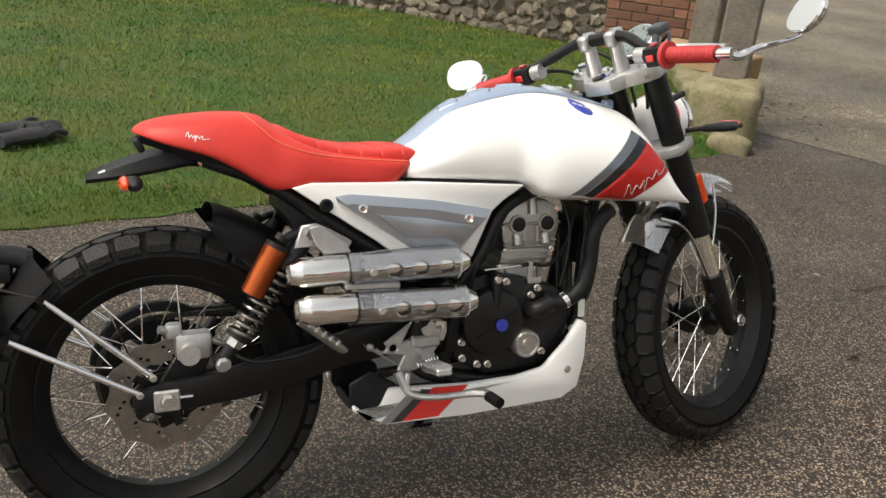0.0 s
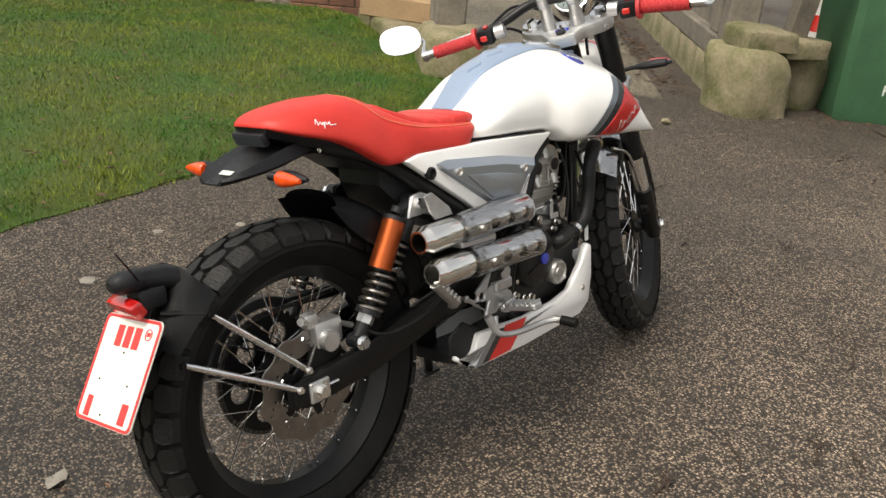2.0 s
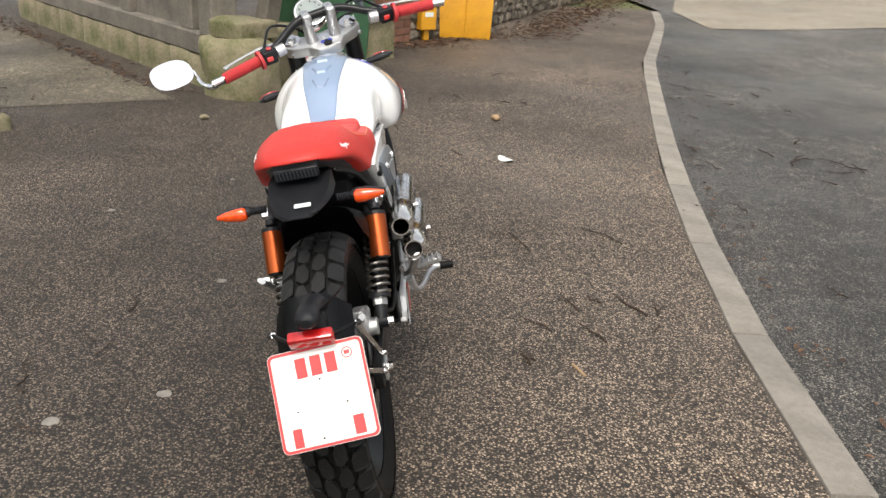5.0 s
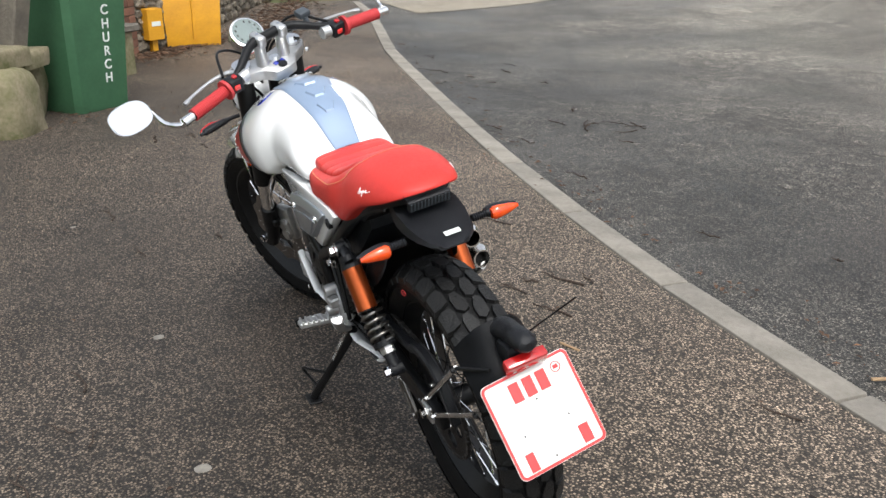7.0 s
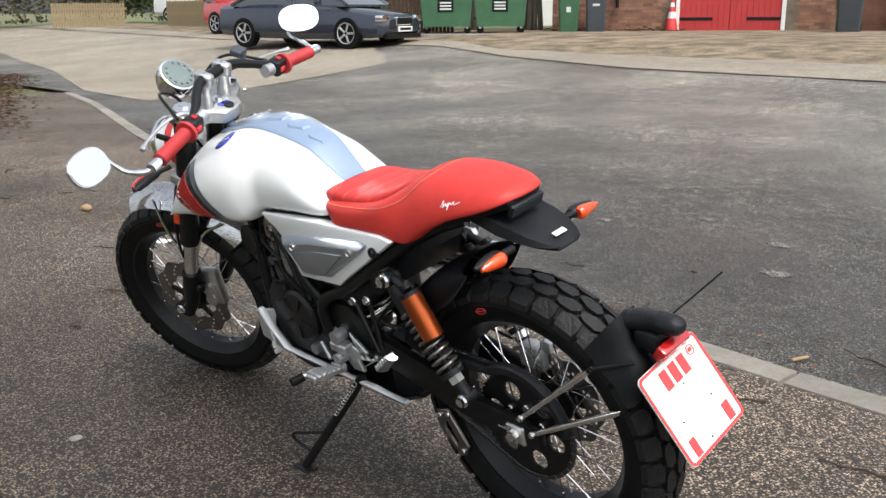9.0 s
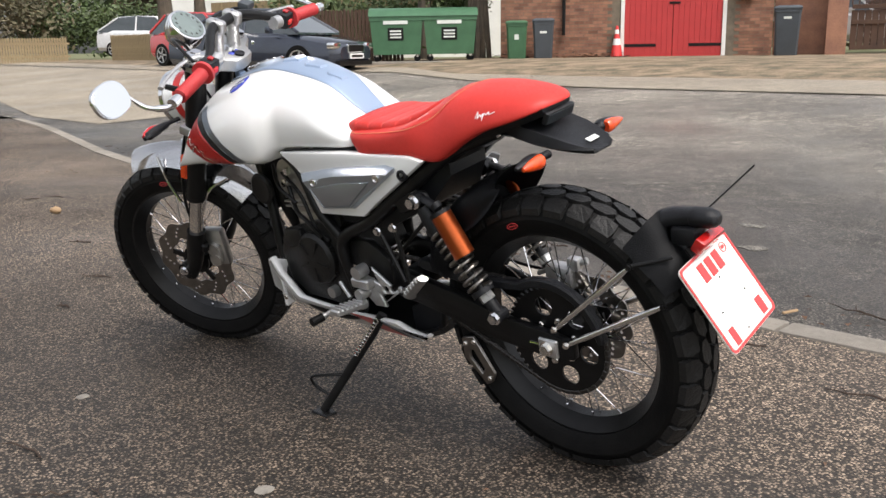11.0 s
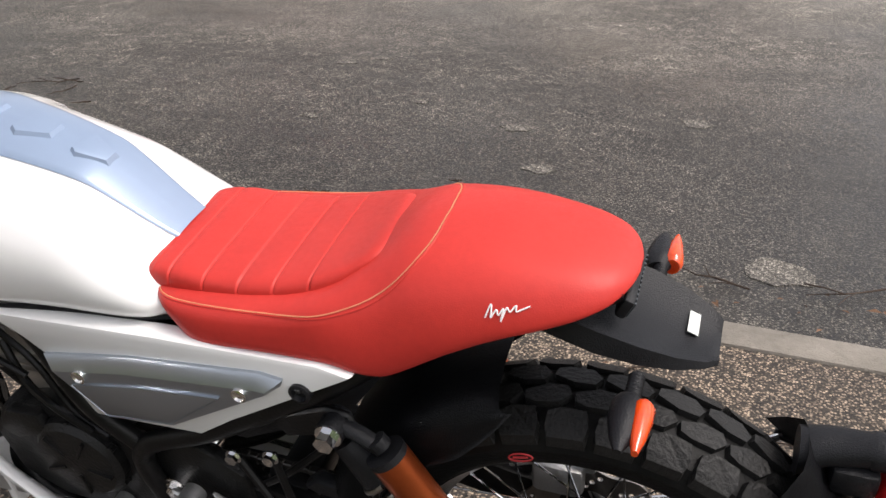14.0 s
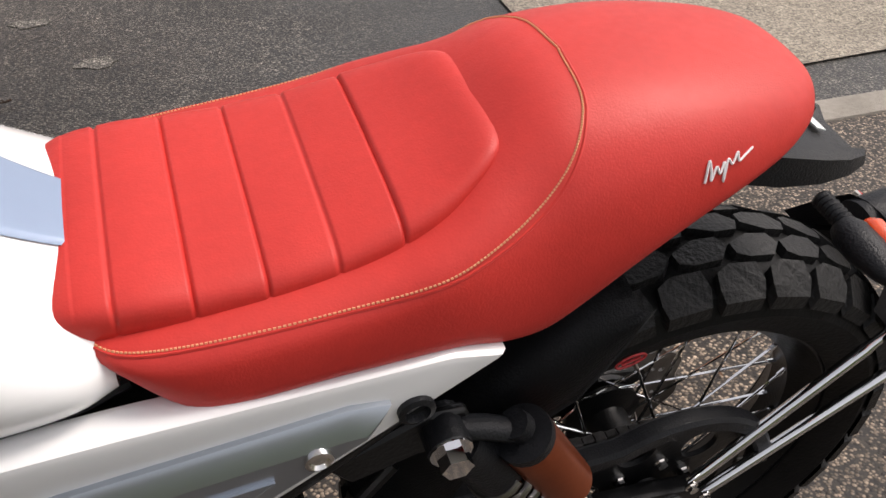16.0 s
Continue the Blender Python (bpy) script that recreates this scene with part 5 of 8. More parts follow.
# shocks -----------------------------------------------------------------------
for q in (-1, 1):
    A, B = Vector((0.102, q * 0.104 + 0.011, 0.384)), Vector((0.273, q * 0.114 + 0.011, 0.629))
    d = (B - A).normalized()
    L_ = (B - A).length
    body = part("shock_absorber", join(tube([A, A + d * 0.05], 0.014, 14), tube([A + d * 0.04, B - d * 0.02], 0.0085, 12), tube([A + d * 0.055, A + d * 0.068], 0.026, 20), tube([B - d * 0.085, B - d * 0.02], 0.023, 20, radii=[0.026, 0.019]), cyl(A + Vector((0, -0.016, 0)), A + Vector((0, 0.016, 0)), 0.015, 16, bev=0.002), cyl(B + Vector((0, -0.016, 0)), B + Vector((0, 0.016, 0)), 0.017, 16, bev=0.002)), M_PLASTIC, bike, "black twin shock absorber")
    n1 = d.cross(Vector((0, 1, 0))).normalized()
    n2 = d.cross(n1)
    hel = [A + d * (0.066 + (L_ - 0.150) * k / 150) + 0.0250 * (n1 * math.cos(k * 0.37) + n2 * math.sin(k * 0.37)) for k in range(151)]
    part("spring", tube(hel, 0.0040, 8), M_DISC, body, "bronze-grey coil spring")
    part("shock_collar", tube([A + d * 0.038, A + d * 0.058], 0.017, 6), M_ALU, body)
    part("shock_nut", hexbolt(A + Vector((0, q * 0.016, 0)), q, 0.011, 0.012), M_CHROME, body)
    part("shock_nut", hexbolt(B + Vector((0, q * 0.016, 0)), q, 0.012, 0.016), M_CHROME, body)
    r_a, r_b = Vector((0.160, q * 0.122 + 0.008, 0.519)), Vector((0.208, q * 0.123 + 0.008, 0.604))
    res = part("shock_reservoir", cyl(r_a, r_b, 0.0235, 28, bev=0.003), M_ORANGE, body, "orange anodised reservoir")
    rd = (r_b - r_a).normalized()
    part("reservoir_cap", cyl(r_b, r_b + rd * 0.009, 0.0236, 24, bev=0.003), M_PLASTIC, body)
    part("reservoir_end", cyl(r_a - rd * 0.003, r_a + rd * 0.004, 0.020, 24), M_BLACK, body)
    part("reservoir_arm", join(tube([r_b + rd * 0.012, r_b.lerp(B, 0.5) + Vector((0, 0, 0.010)), B + Vector((-0.006, 0, 0.004))], 0.0105, 12, flat=0.8), cyl(r_b + rd * 0.012 + Vector((0, 0, 0.004)), r_b + rd * 0.028, 0.012, 12, bev=0.002)), M_PLASTIC, body)

# rear hugger, lamp, number plate ------------------------------------------------
hug = []
for k in range(15):
    a = radians(168 - 52 * k / 14)
    row = []
    wd = interp([(0, 0.050), (4, 0.070), (9, 0.076), (14, 0.070)], k)
    for j in range(9):
        y = (j / 8 - 0.5) * 2 * wd
        rr = 0.350 - 0.050 * (abs(y) / 0.076) ** 2.6
        rr += 0.020 * ease((k - 8.5) / 2.5) * ease((0.072 - abs(y)) / 0.035)
        row.append(Vector((rr * math.cos(a), y - 0.004, AX_Z + rr * math.sin(a))))
    hug.append(row)
hb = loft(hug[5:12], cap=False, closed=False)
bmesh.ops.solidify(hb, geom=hb.faces[:], thickness=0.004)
hg = part("rear_hugger", hb, M_PLASTIC, bike, "black plastic hugger carrying plate and lamp")
part("hugger_nose", loft([[Vector((u, -0.016 + h_ * math.cos(a), zc + hz * math.sin(a))) for a in (k * math.tau / 20 for k in range(20))] for u, h_, zc, hz in ((-0.215, 0.030, 0.585, 0.026), (-0.245, 0.024, 0.600, 0.021), (-0.285, 0.021, 0.606, 0.018), (-0.288, 0.023, 0.606, 0.020), (-0.318, 0.023, 0.607, 0.019), (-0.332, 0.019, 0.606, 0.014), (-0.337, 0.011, 0.605, 0.008))]), M_PLASTIC, hg)
part("lamp_stem", box(-0.30, -0.25, -0.040, 0.012, 0.555, 0.592, 0.008, 2), M_PLASTIC, hg)
tl = part("tail_lamp", xf(box(-0.012, 0.010, -0.042, 0.042, -0.014, 0.014, 0.005, 2), Matrix.Translation((-0.312, -0.014, 0.566)) @ Matrix.Rotation(radians(-30), 4, "Y")), M_REDLENS, bike, "red ribbed tail lamp")
part("antenna_wire", tube([(-0.298, -0.038, 0.610), (-0.330, -0.072, 0.645), (-0.364, -0.105, 0.682)], 0.0018, 6, per=4), M_BLACK, bike, "thin black cable tie end")
PM = Matrix.Translation((-0.347, -0.018, 0.4665)) @ Matrix.Rotation(radians(-5), 4, "X") @ Matrix.Rotation(radians(32), 4, "Y")
PW, PH = 0.090, 0.091


def rrect(w, h, r, n=5):
    out = []
    for cx, cy, a0 in ((w - r, h - r, 0), (-w + r, h - r, 90), (-w + r, -h + r, 180), (w - r, -h + r, 270)):
        out += [(cx + r * math.cos(radians(a0 + 90 * k / n)), cy + r * math.sin(radians(a0 + 90 * k / n))) for k in range(n + 1)]
    return out


npl = part("number_plate", slab(rrect(PW, PH, 0.012), 0.0, 0.0025, "x"), M_PLATE, bike, "white plate with a red border, marks as bars", PM)
part("plate_border", slab(rrect(PW - 0.001, PH - 0.001, 0.0115), -0.0016, 0.0002, "x", holes=[rrect(PW - 0.006, PH - 0.006, 0.008)]), M_PLATERED, npl, "red border")
for y0, z0, w_, h_ in ((0.030, 0.056, 0.020, 0.036), (0.002, 0.056, 0.020, 0.036), (-0.026, 0.056, 0.020, 0.036), (0.058, -0.066, 0.017, 0.034), (-0.056, -0.064, 0.020, 0.034)):
    part("plate_bar", box(-0.0016, 0.0002, y0 - w_ / 2, y0 + w_ / 2, z0 - h_ / 2, z0 + h_ / 2, 0.0006), M_PLATERED, npl, "red bar")
part("plate_seal", slab(circle(-0.058, 0.066, 0.010, 20), -0.0014, 0.0002, "x", holes=[circle(-0.058, 0.066, 0.0085, 20)]), M_PLATERED, npl)
part("seal_bar", box(-0.0014, 0.0002, -0.063, -0.053, 0.063, 0.070, 0.0005), M_PLATERED, npl)
for y0, z0 in ((0.0, 0.03), (0.05, -0.02), (-0.042, -0.02), (0.012, -0.075)):
    part("plate_rivet", slab(circle(y0, z0, 0.0018, 8), -0.0015, 0.0002, "x"), M_BLACK, npl)
for q in (-1, 1):
    for a, b in (((-0.205, q * 0.080, 0.533), (-0.025, q * 0.094, 0.369)), ((-0.268, q * 0.076, 0.462), (-0.050, q * 0.094, 0.338))):
        va, vb = Vector(a), Vector(b)
        st = part("plate_strut", tube([va, va.lerp(vb, 0.06), va.lerp(vb, 0.10), va.lerp(vb, 0.5), va.lerp(vb, 0.90), va.lerp(vb, 0.95), vb], 0.006, 12, radii=[0.0052, 0.0065, 0.0065, 0.0065, 0.0065, 0.0052]), M_CHROME, bike, "bright steel support strut")
        part("strut_bolt", hexbolt(vb + Vector((0, q * 0.004, 0)), q, 0.0055, 0.007), M_STEEL, st)
        part("strut_bolt", hexbolt(va + Vector((0, q * 0.004, 0)), q, 0.0055, 0.007), M_BLACK, st)
    part("strut_cross", tube([(-0.205, q * 0.08, 0.533), (-0.27, q * 0.04, 0.545)], 0.004, 8), M_BLACK, bike)
part("plate_bracket", xf(box(0.004, 0.012, -0.025, 0.025, -0.05, 0.11, 0.002), PM), M_BLACK, bike)

# engine --------------------------------------------------------------------------
crank = [(0.585, 0.33), (0.56, 0.42), (0.585, 0.50), (0.66, 0.515), (0.74, 0.50), (0.83, 0.47), (0.862, 0.41), (0.845, 0.33), (0.78, 0.292), (0.66, 0.288)]
eng = part("crankcase", slab(crank, -0.096, 0.095, "y", 0.010, seg=2), M_CASE, bike, "black engine cases")
cov = part("clutch_cover", lathe([(0.074, -0.096), (0.073, -0.112), (0.068, -0.120), (0.058, -0.124), (0.034, -0.127), (0.0, -0.129)], 44), M_CASE, eng, "round black clutch cover", Matrix.Translation((0.664, 0, 0.413)))
part("cover_badge", lathe([(0.014, -0.129), (0.0135, -0.1325), (0.0, -0.134)], 24), M_BLUE, eng, "round blue badge", Matrix.Translation((0.676, -0.004, 0.410)))
for a, l_ in ((radians(-35), 0.050), (radians(155), 0.062), (radians(205), 0.046)):
    part("cover_rib", xf(box(0.016, l_, -0.1305, -0.120, -0.0015, 0.0015), Matrix.Translation((0.676, 0, 0.410)) @ Matrix.Rotation(a, 4, "Y")), M_CASE, eng)
part("small_cover", lathe([(0.031, -0.100), (0.031, -0.125), (0.028, -0.130), (0.024, -0.130), (0.022, -0.127), (0.014, -0.127), (0.012, -0.131), (0.0, -0.132)], 32), M_ENGALU, eng, "round ribbed aluminium filter cover", Matrix.Translation((0.742, 0, 0.358)))
for k in range(20):
    a = k * math.tau / 20
    part("cover_tooth", box(-0.002, 0.002, -0.1312, -0.129, 0.0235, 0.0275), M_ALU, eng, m=Matrix.Translation((0.742, 0, 0.358)) @ Matrix.Rotation(a, 4, "Y"))
for u, w in ((0.598, 0.37), (0.61, 0.46), (0.66, 0.315), (0.70, 0.495), (0.79, 0.33), (0.815, 0.44), (0.775, 0.475), (0.76, 0.46), (0.635, 0.318), (0.60, 0.335)):
    part("case_bolt", hexbolt((u, -0.098, w), -1, 0.006, 0.012), M_STEEL, eng)
# cylinder and head
part("cylinder", join(slab([(0.700, 0.523), (0.706, 0.560), (0.824, 0.556), (0.812, 0.518)], -0.066, 0.066, "y", 0.006, seg=2), slab([(0.694, 0.445), (0.696, 0.524), (0.806, 0.519), (0.800, 0.445)], -0.060, 0.060, "y", 0.005, seg=2)), M_ENGALU, bike, "grey alloy cylinder")
for z_ in (0.536, 0.549):
    part("cylinder_fin", slab([(0.701, z_), (0.701, z_ + 0.004), (0.822, z_), (0.822, z_ - 0.004)], -0.071, 0.071, "y"), M_ENGALU, eng)
for a_, b_ in (((0.712, 0.515), (0.748, 0.460)), ((0.790, 0.512), (0.752, 0.460)), ((0.704, 0.516), (0.704, 0.452)), ((0.797, 0.512), (0.797, 0.452)), ((0.725, 0.450), (0.725, 0.500)), ((0.776, 0.450), (0.776, 0.500))):
    part("cylinder_rib", tube([(a_[0], -0.061, a_[1]), (b_[0], -0.061, b_[1])], 0.0035, 6), M_ENGALU, eng)
HEAD = [(0.708, 0.556), (0.703, 0.590), (0.700, 0.615), (0.704, 0.642), (0.722, 0.660), (0.745, 0.666), (0.806, 0.662), (0.828, 0.652), (0.840, 0.630), (0.842, 0.600), (0.828, 0.552)]
hd = part("cylinder_head", slab(HEAD, -0.070, 0.070, "y", 0.007, seg=2), M_ENGALU, bike, "cast alloy cylinder head")
for u in (0.738, 0.807):
    part("cam_plug", lathe([(0.0155, -0.068), (0.0155, -0.080), (0.012, -0.0812), (0.0, -0.0805)], 24), M_CASE, hd, m=Matrix.Translation((u, 0, 0.612)))
    part("plug_ring", lathe([(0.0160, -0.068), (0.0160, -0.0785), (0.0200, -0.0785), (0.0200, -0.068)], 24), M_ENGALU, hd, m=Matrix.Translation((u, 0, 0.612)))
    part("head_boss", cyl((u - 0.002, -0.069, 0.588), (u - 0.002, -0.076, 0.566), 0.011, 14, bev=0.003), M_ENGALU, hd)
part("cover_line", join(box(0.701, 0.720, -0.076, -0.069, 0.609, 0.615, 0.002), box(0.757, 0.789, -0.076, -0.069, 0.609, 0.615, 0.002), box(0.826, 0.842, -0.076, -0.069, 0.609, 0.615, 0.002)), M_ENGALU, hd)
part("plug_well", cyl((0.772, -0.066, 0.668), (0.772, -0.074, 0.632), 0.0115, 16, bev=0.003), M_ENGALU, hd)
part("head_rib", join(box(0.706, 0.834, -0.076, -0.069, 0.571, 0.575, 0.0015), box(0.707, 0.830, -0.076, -0.069, 0.560, 0.565, 0.0015), box(0.752, 0.758, -0.075, -0.069, 0.565, 0.608, 0.002), box(0.784, 0.790, -0.075, -0.069, 0.565, 0.608, 0.002)), M_ENGALU, hd)
for u, w in ((0.712, 0.556), (0.822, 0.553), (0.712, 0.646), (0.833, 0.640), (0.700, 0.520), (0.806, 0.514)):
    part("head_bolt", hexbolt((u, -0.070, w), -1, 0.0045, 0.008), M_STEEL, hd)
# clutch arm, its cable and the breather hoses behind the cylinder
part("clutch_arm", join(tube([(0.668, -0.118, 0.430), (0.668, -0.122, 0.470), (0.668, -0.112, 0.510)], 0.012, 12, radii=[0.007, 0.010, 0.013]), cyl((0.668, -0.100, 0.508), (0.668, -0.128, 0.508), 0.010, 14, bev=0.002)), M_CASE, eng)
part("arm_bolt", hexbolt((0.668, -0.126, 0.508), -1, 0.007, 0.007), M_STEEL, eng)
part("clutch_cable", tube([(0.640, -0.118, 0.528), (0.70, -0.112, 0.528), (0.74, -0.100, 0.527)], 0.0022, 6, per=4), M_STEEL, bike, "bare steel clutch cable")
part("cable_sleeve", tube([(0.735, -0.100, 0.527), (0.765, -0.096, 0.527), (0.81, -0.090, 0.523), (0.86, -0.07, 0.56), (0.90, -0.05, 0.66)], 0.0042, 8, per=6), M_BLACK, bike)
part("cable_bracket", join(box(0.752, 0.764, -0.102, -0.092, 0.495, 0.534, 0.002), box(0.752, 0.785, -0.102, -0.096, 0.485, 0.498, 0.002)), M_ALU, bike, "small alloy cable bracket")
part("water_elbow", tube([(0.760, -0.095, 0.425), (0.765, -0.118, 0.430), (0.800, -0.118, 0.443)], 0.019, 14, per=4), M_CASE, eng, "black water pump elbow")
for p in ([(0.70, -0.075, 0.668), (0.672, -0.095, 0.63), (0.645, -0.110, 0.585), (0.628, -0.112, 0.53)], [(0.86, -0.04, 0.66), (0.872, -0.06, 0.60), (0.858, -0.08, 0.53), (0.84, -0.085, 0.47)], [(0.91, -0.07, 0.63), (0.925, -0.09, 0.55), (0.915, -0.09, 0.46), (0.88, -0.09, 0.40)]):
    part("hose", tube(p, 0.0045, 8, per=6), M_BLACK, bike)
part("warning_label", box(0.868, 0.884, -0.122, -0.119, 0.405, 0.445, 0.001), M_WLETTER, bike, "small white label")
part("radiator", box(0.915, 0.940, -0.055, 0.055, 0.50, 0.645, 0.006), M_BLACK, bike, "black radiator behind the front wheel")
part("coolant_hose", tube([(0.965, -0.10, 0.645), (0.93, -0.112, 0.630), (0.90, -0.118, 0.59), (0.892, -0.118, 0.52), (0.87, -0.118, 0.465), (0.825, -0.112, 0.440), (0.79, -0.10, 0.45)], 0.017, 14, per=8), M_PLASTIC, bike, "black coolant hose")
part("hose_clip", tube([(0.842, -0.113, 0.446), (0.832, -0.113, 0.441)], 0.019, 16), M_STEEL, bike)
part("hose_clip", tube([(0.952, -0.105, 0.641), (0.942, -0.109, 0.637)], 0.019, 16), M_STEEL, bike)
part("exhaust_header", tube([(0.845, 0.0, 0.60), (0.90, 0.01, 0.575), (0.905, 0.01, 0.50), (0.86, -0.05, 0.30), (0.70, -0.06, 0.265), (0.50, -0.10, 0.33), (0.50, -0.14, 0.46), (0.545, -0.162, 0.52)], 0.019, 14, per=8), M_CASE, bike, "dark exhaust header")
part("horn", join(lathe([(0.0, 0.030), (0.030, 0.034), (0.041, 0.044), (0.043, 0.052), (0.036, 0.056), (0.0, 0.050)], 28)), M_BLACK, bike, "glossy black horn", Matrix.Translation((0.905, 0.03, 0.575)))
# left engine covers
part("alternator_cover", lathe([(0.072, 0.092), (0.070, 0.108), (0.062, 0.116), (0.030, 0.120), (0.0, 0.121)], 36), M_CASE, eng, "round black alternator cover", Matrix.Translation((0.70, 0, 0.415)))
part("sprocket_cover", slab([(0.43, 0.39), (0.435, 0.45), (0.50, 0.49), (0.58, 0.485), (0.60, 0.40), (0.56, 0.35), (0.47, 0.355)], 0.075, 0.100, "y", 0.008, seg=2), M_CASE, eng)
for u, w in ((0.70, 0.482), (0.755, 0.45), (0.76, 0.385), (0.70, 0.348), (0.64, 0.38), (0.64, 0.45), (0.46, 0.375), (0.57, 0.47)):
    part("case_bolt", hexbolt((u, 0.098, w), 1, 0.0055, 0.010), M_CASE, eng)
for k in range(5):
    a = radians(25 + 72 * k)
    part("cover_rib", xf(box(0.020, 0.058, 0.117, 0.1225, -0.002, 0.002), Matrix.Translation((0.70, 0, 0.415)) @ Matrix.Rotation(a, 4, "Y")), M_CASE, eng)
part("pickup_housing", slab([(0.735, 0.455), (0.745, 0.492), (0.80, 0.488), (0.825, 0.45), (0.80, 0.43)], 0.090, 0.112, "y", 0.006, seg=2), M_CASE, eng)
part("wiring_sleeve", tube([(0.66, 0.105, 0.48), (0.70, 0.11, 0.52), (0.76, 0.09, 0.535), (0.80, 0.07, 0.60)], 0.006, 8, per=6), M_BLACK, bike)
for z_ in (0.536, 0.549, 0.571):
    part("cylinder_fin", slab([(0.704, z_), (0.704, z_ + 0.004), (0.826, z_), (0.826, z_ - 0.004)], 0.069, 0.074, "y"), M_ENGALU, eng)
part("sensor_plug", join(cyl((0.79, 0.068, 0.60), (0.79, 0.090, 0.605), 0.010, 12, bev=0.002), box(0.772, 0.785, 0.07, 0.088, 0.625, 0.645, 0.002)), M_STEEL, hd)
part("starter_motor", cyl((0.60, 0.03, 0.535), (0.60, 0.105, 0.535), 0.026, 20, bev=0.004), M_CASE, eng)
part("throttle_body", join(cyl((0.61, 0, 0.59), (0.70, 0, 0.60), 0.03, 18), box(0.63, 0.67, 0.03, 0.075, 0.58, 0.62, 0.006)), M_CASE, bike)
part("oil_cap", cyl((0.655, 0.098, 0.332), (0.655, 0.118, 0.332), 0.015, 16, bev=0.002), M_ALU, eng)
# belly pan; its left side tucks in under the engine
def tuck(g):
    for vt in g.verts:
        if vt.co.z < 0.30:
            vt.co.y -= (0.30 - vt.co.z) * 0.85


pan = [(0.350, 0.258), (0.354, 0.272), (0.384, 0.244), (0.412, 0.262), (0.43, 0.298), (0.60, 0.286), (0.72, 0.288), (0.785, 0.30), (0.84, 0.355), (0.870, 0.402), (0.890, 0.392), (0.888, 0.315), (0.872, 0.245), (0.83, 0.222), (0.60, 0.215), (0.42, 0.220)]
for q in (-1, 1):
    side = slab(pan, *((0.108, 0.128) if q > 0 else (-0.128, -0.108)), "y", 0.007, seg=2)
    if q > 0:
        tuck(side)
    bp_ = part("belly_pan", side, M_WHITE, bike, "white belly pan side")
    for name, a0, a1, m_ in (("grey_stripe", 0.40, 0.425, M_GREY), ("black_stripe", 0.425, 0.45, M_BLACKSTRIPE), ("red_stripe", 0.45, 0.53, M_REDSTRIPE)):
        sk = 0.085
        strip = slab([(a0 + 0.005, 0.2245), (a1 + 0.005, 0.2245), (a1 + sk - 0.012, 0.285), (a0 + sk - 0.012, 0.289)], *((0.1275, 0.1292) if q > 0 else (-0.1292, -0.1275)), "y")
        if q > 0:
            tuck(strip)
        part(name, strip, m_, bp_)
    part("pan_screw", hexbolt((0.842, q * 0.128, 0.290), q, 0.006, 0.003), M_STEEL, bp_)
part("belly_pan_floor", loft([[Vector((u, -0.11, z_ + 0.008)), Vector((u, -0.06, z_ - 0.01)), Vector((u, 0.03, z_ - 0.01)), Vector((u, 0.05, z_ + 0.008)), Vector((u, 0.05, z_ + 0.016)), Vector((u, -0.11, z_ + 0.016))] for u, z_ in ((0.36, 0.250), (0.42, 0.222), (0.60, 0.214), (0.83, 0.220), (0.872, 0.240))]), M_PLASTIC, bike)
for q in (-1, 1):
    part("pan_liner", slab([(0.350, 0.262), (0.348, 0.312), (0.395, 0.335), (0.45, 0.300), (0.45, 0.235), (0.40, 0.232)], *((0.02, 0.045) if q > 0 else (-0.112, -0.104)), "y", 0.004), M_PLASTIC, bike, "black inner liner of the belly pan")
part("pan_front", slab([(-0.11, 0.245), (0.11, 0.245), (0.11, 0.39), (0.07, 0.37), (-0.07, 0.37), (-0.11, 0.39)], 0.872, 0.884, "x", 0.004), M_WHITE, bike)

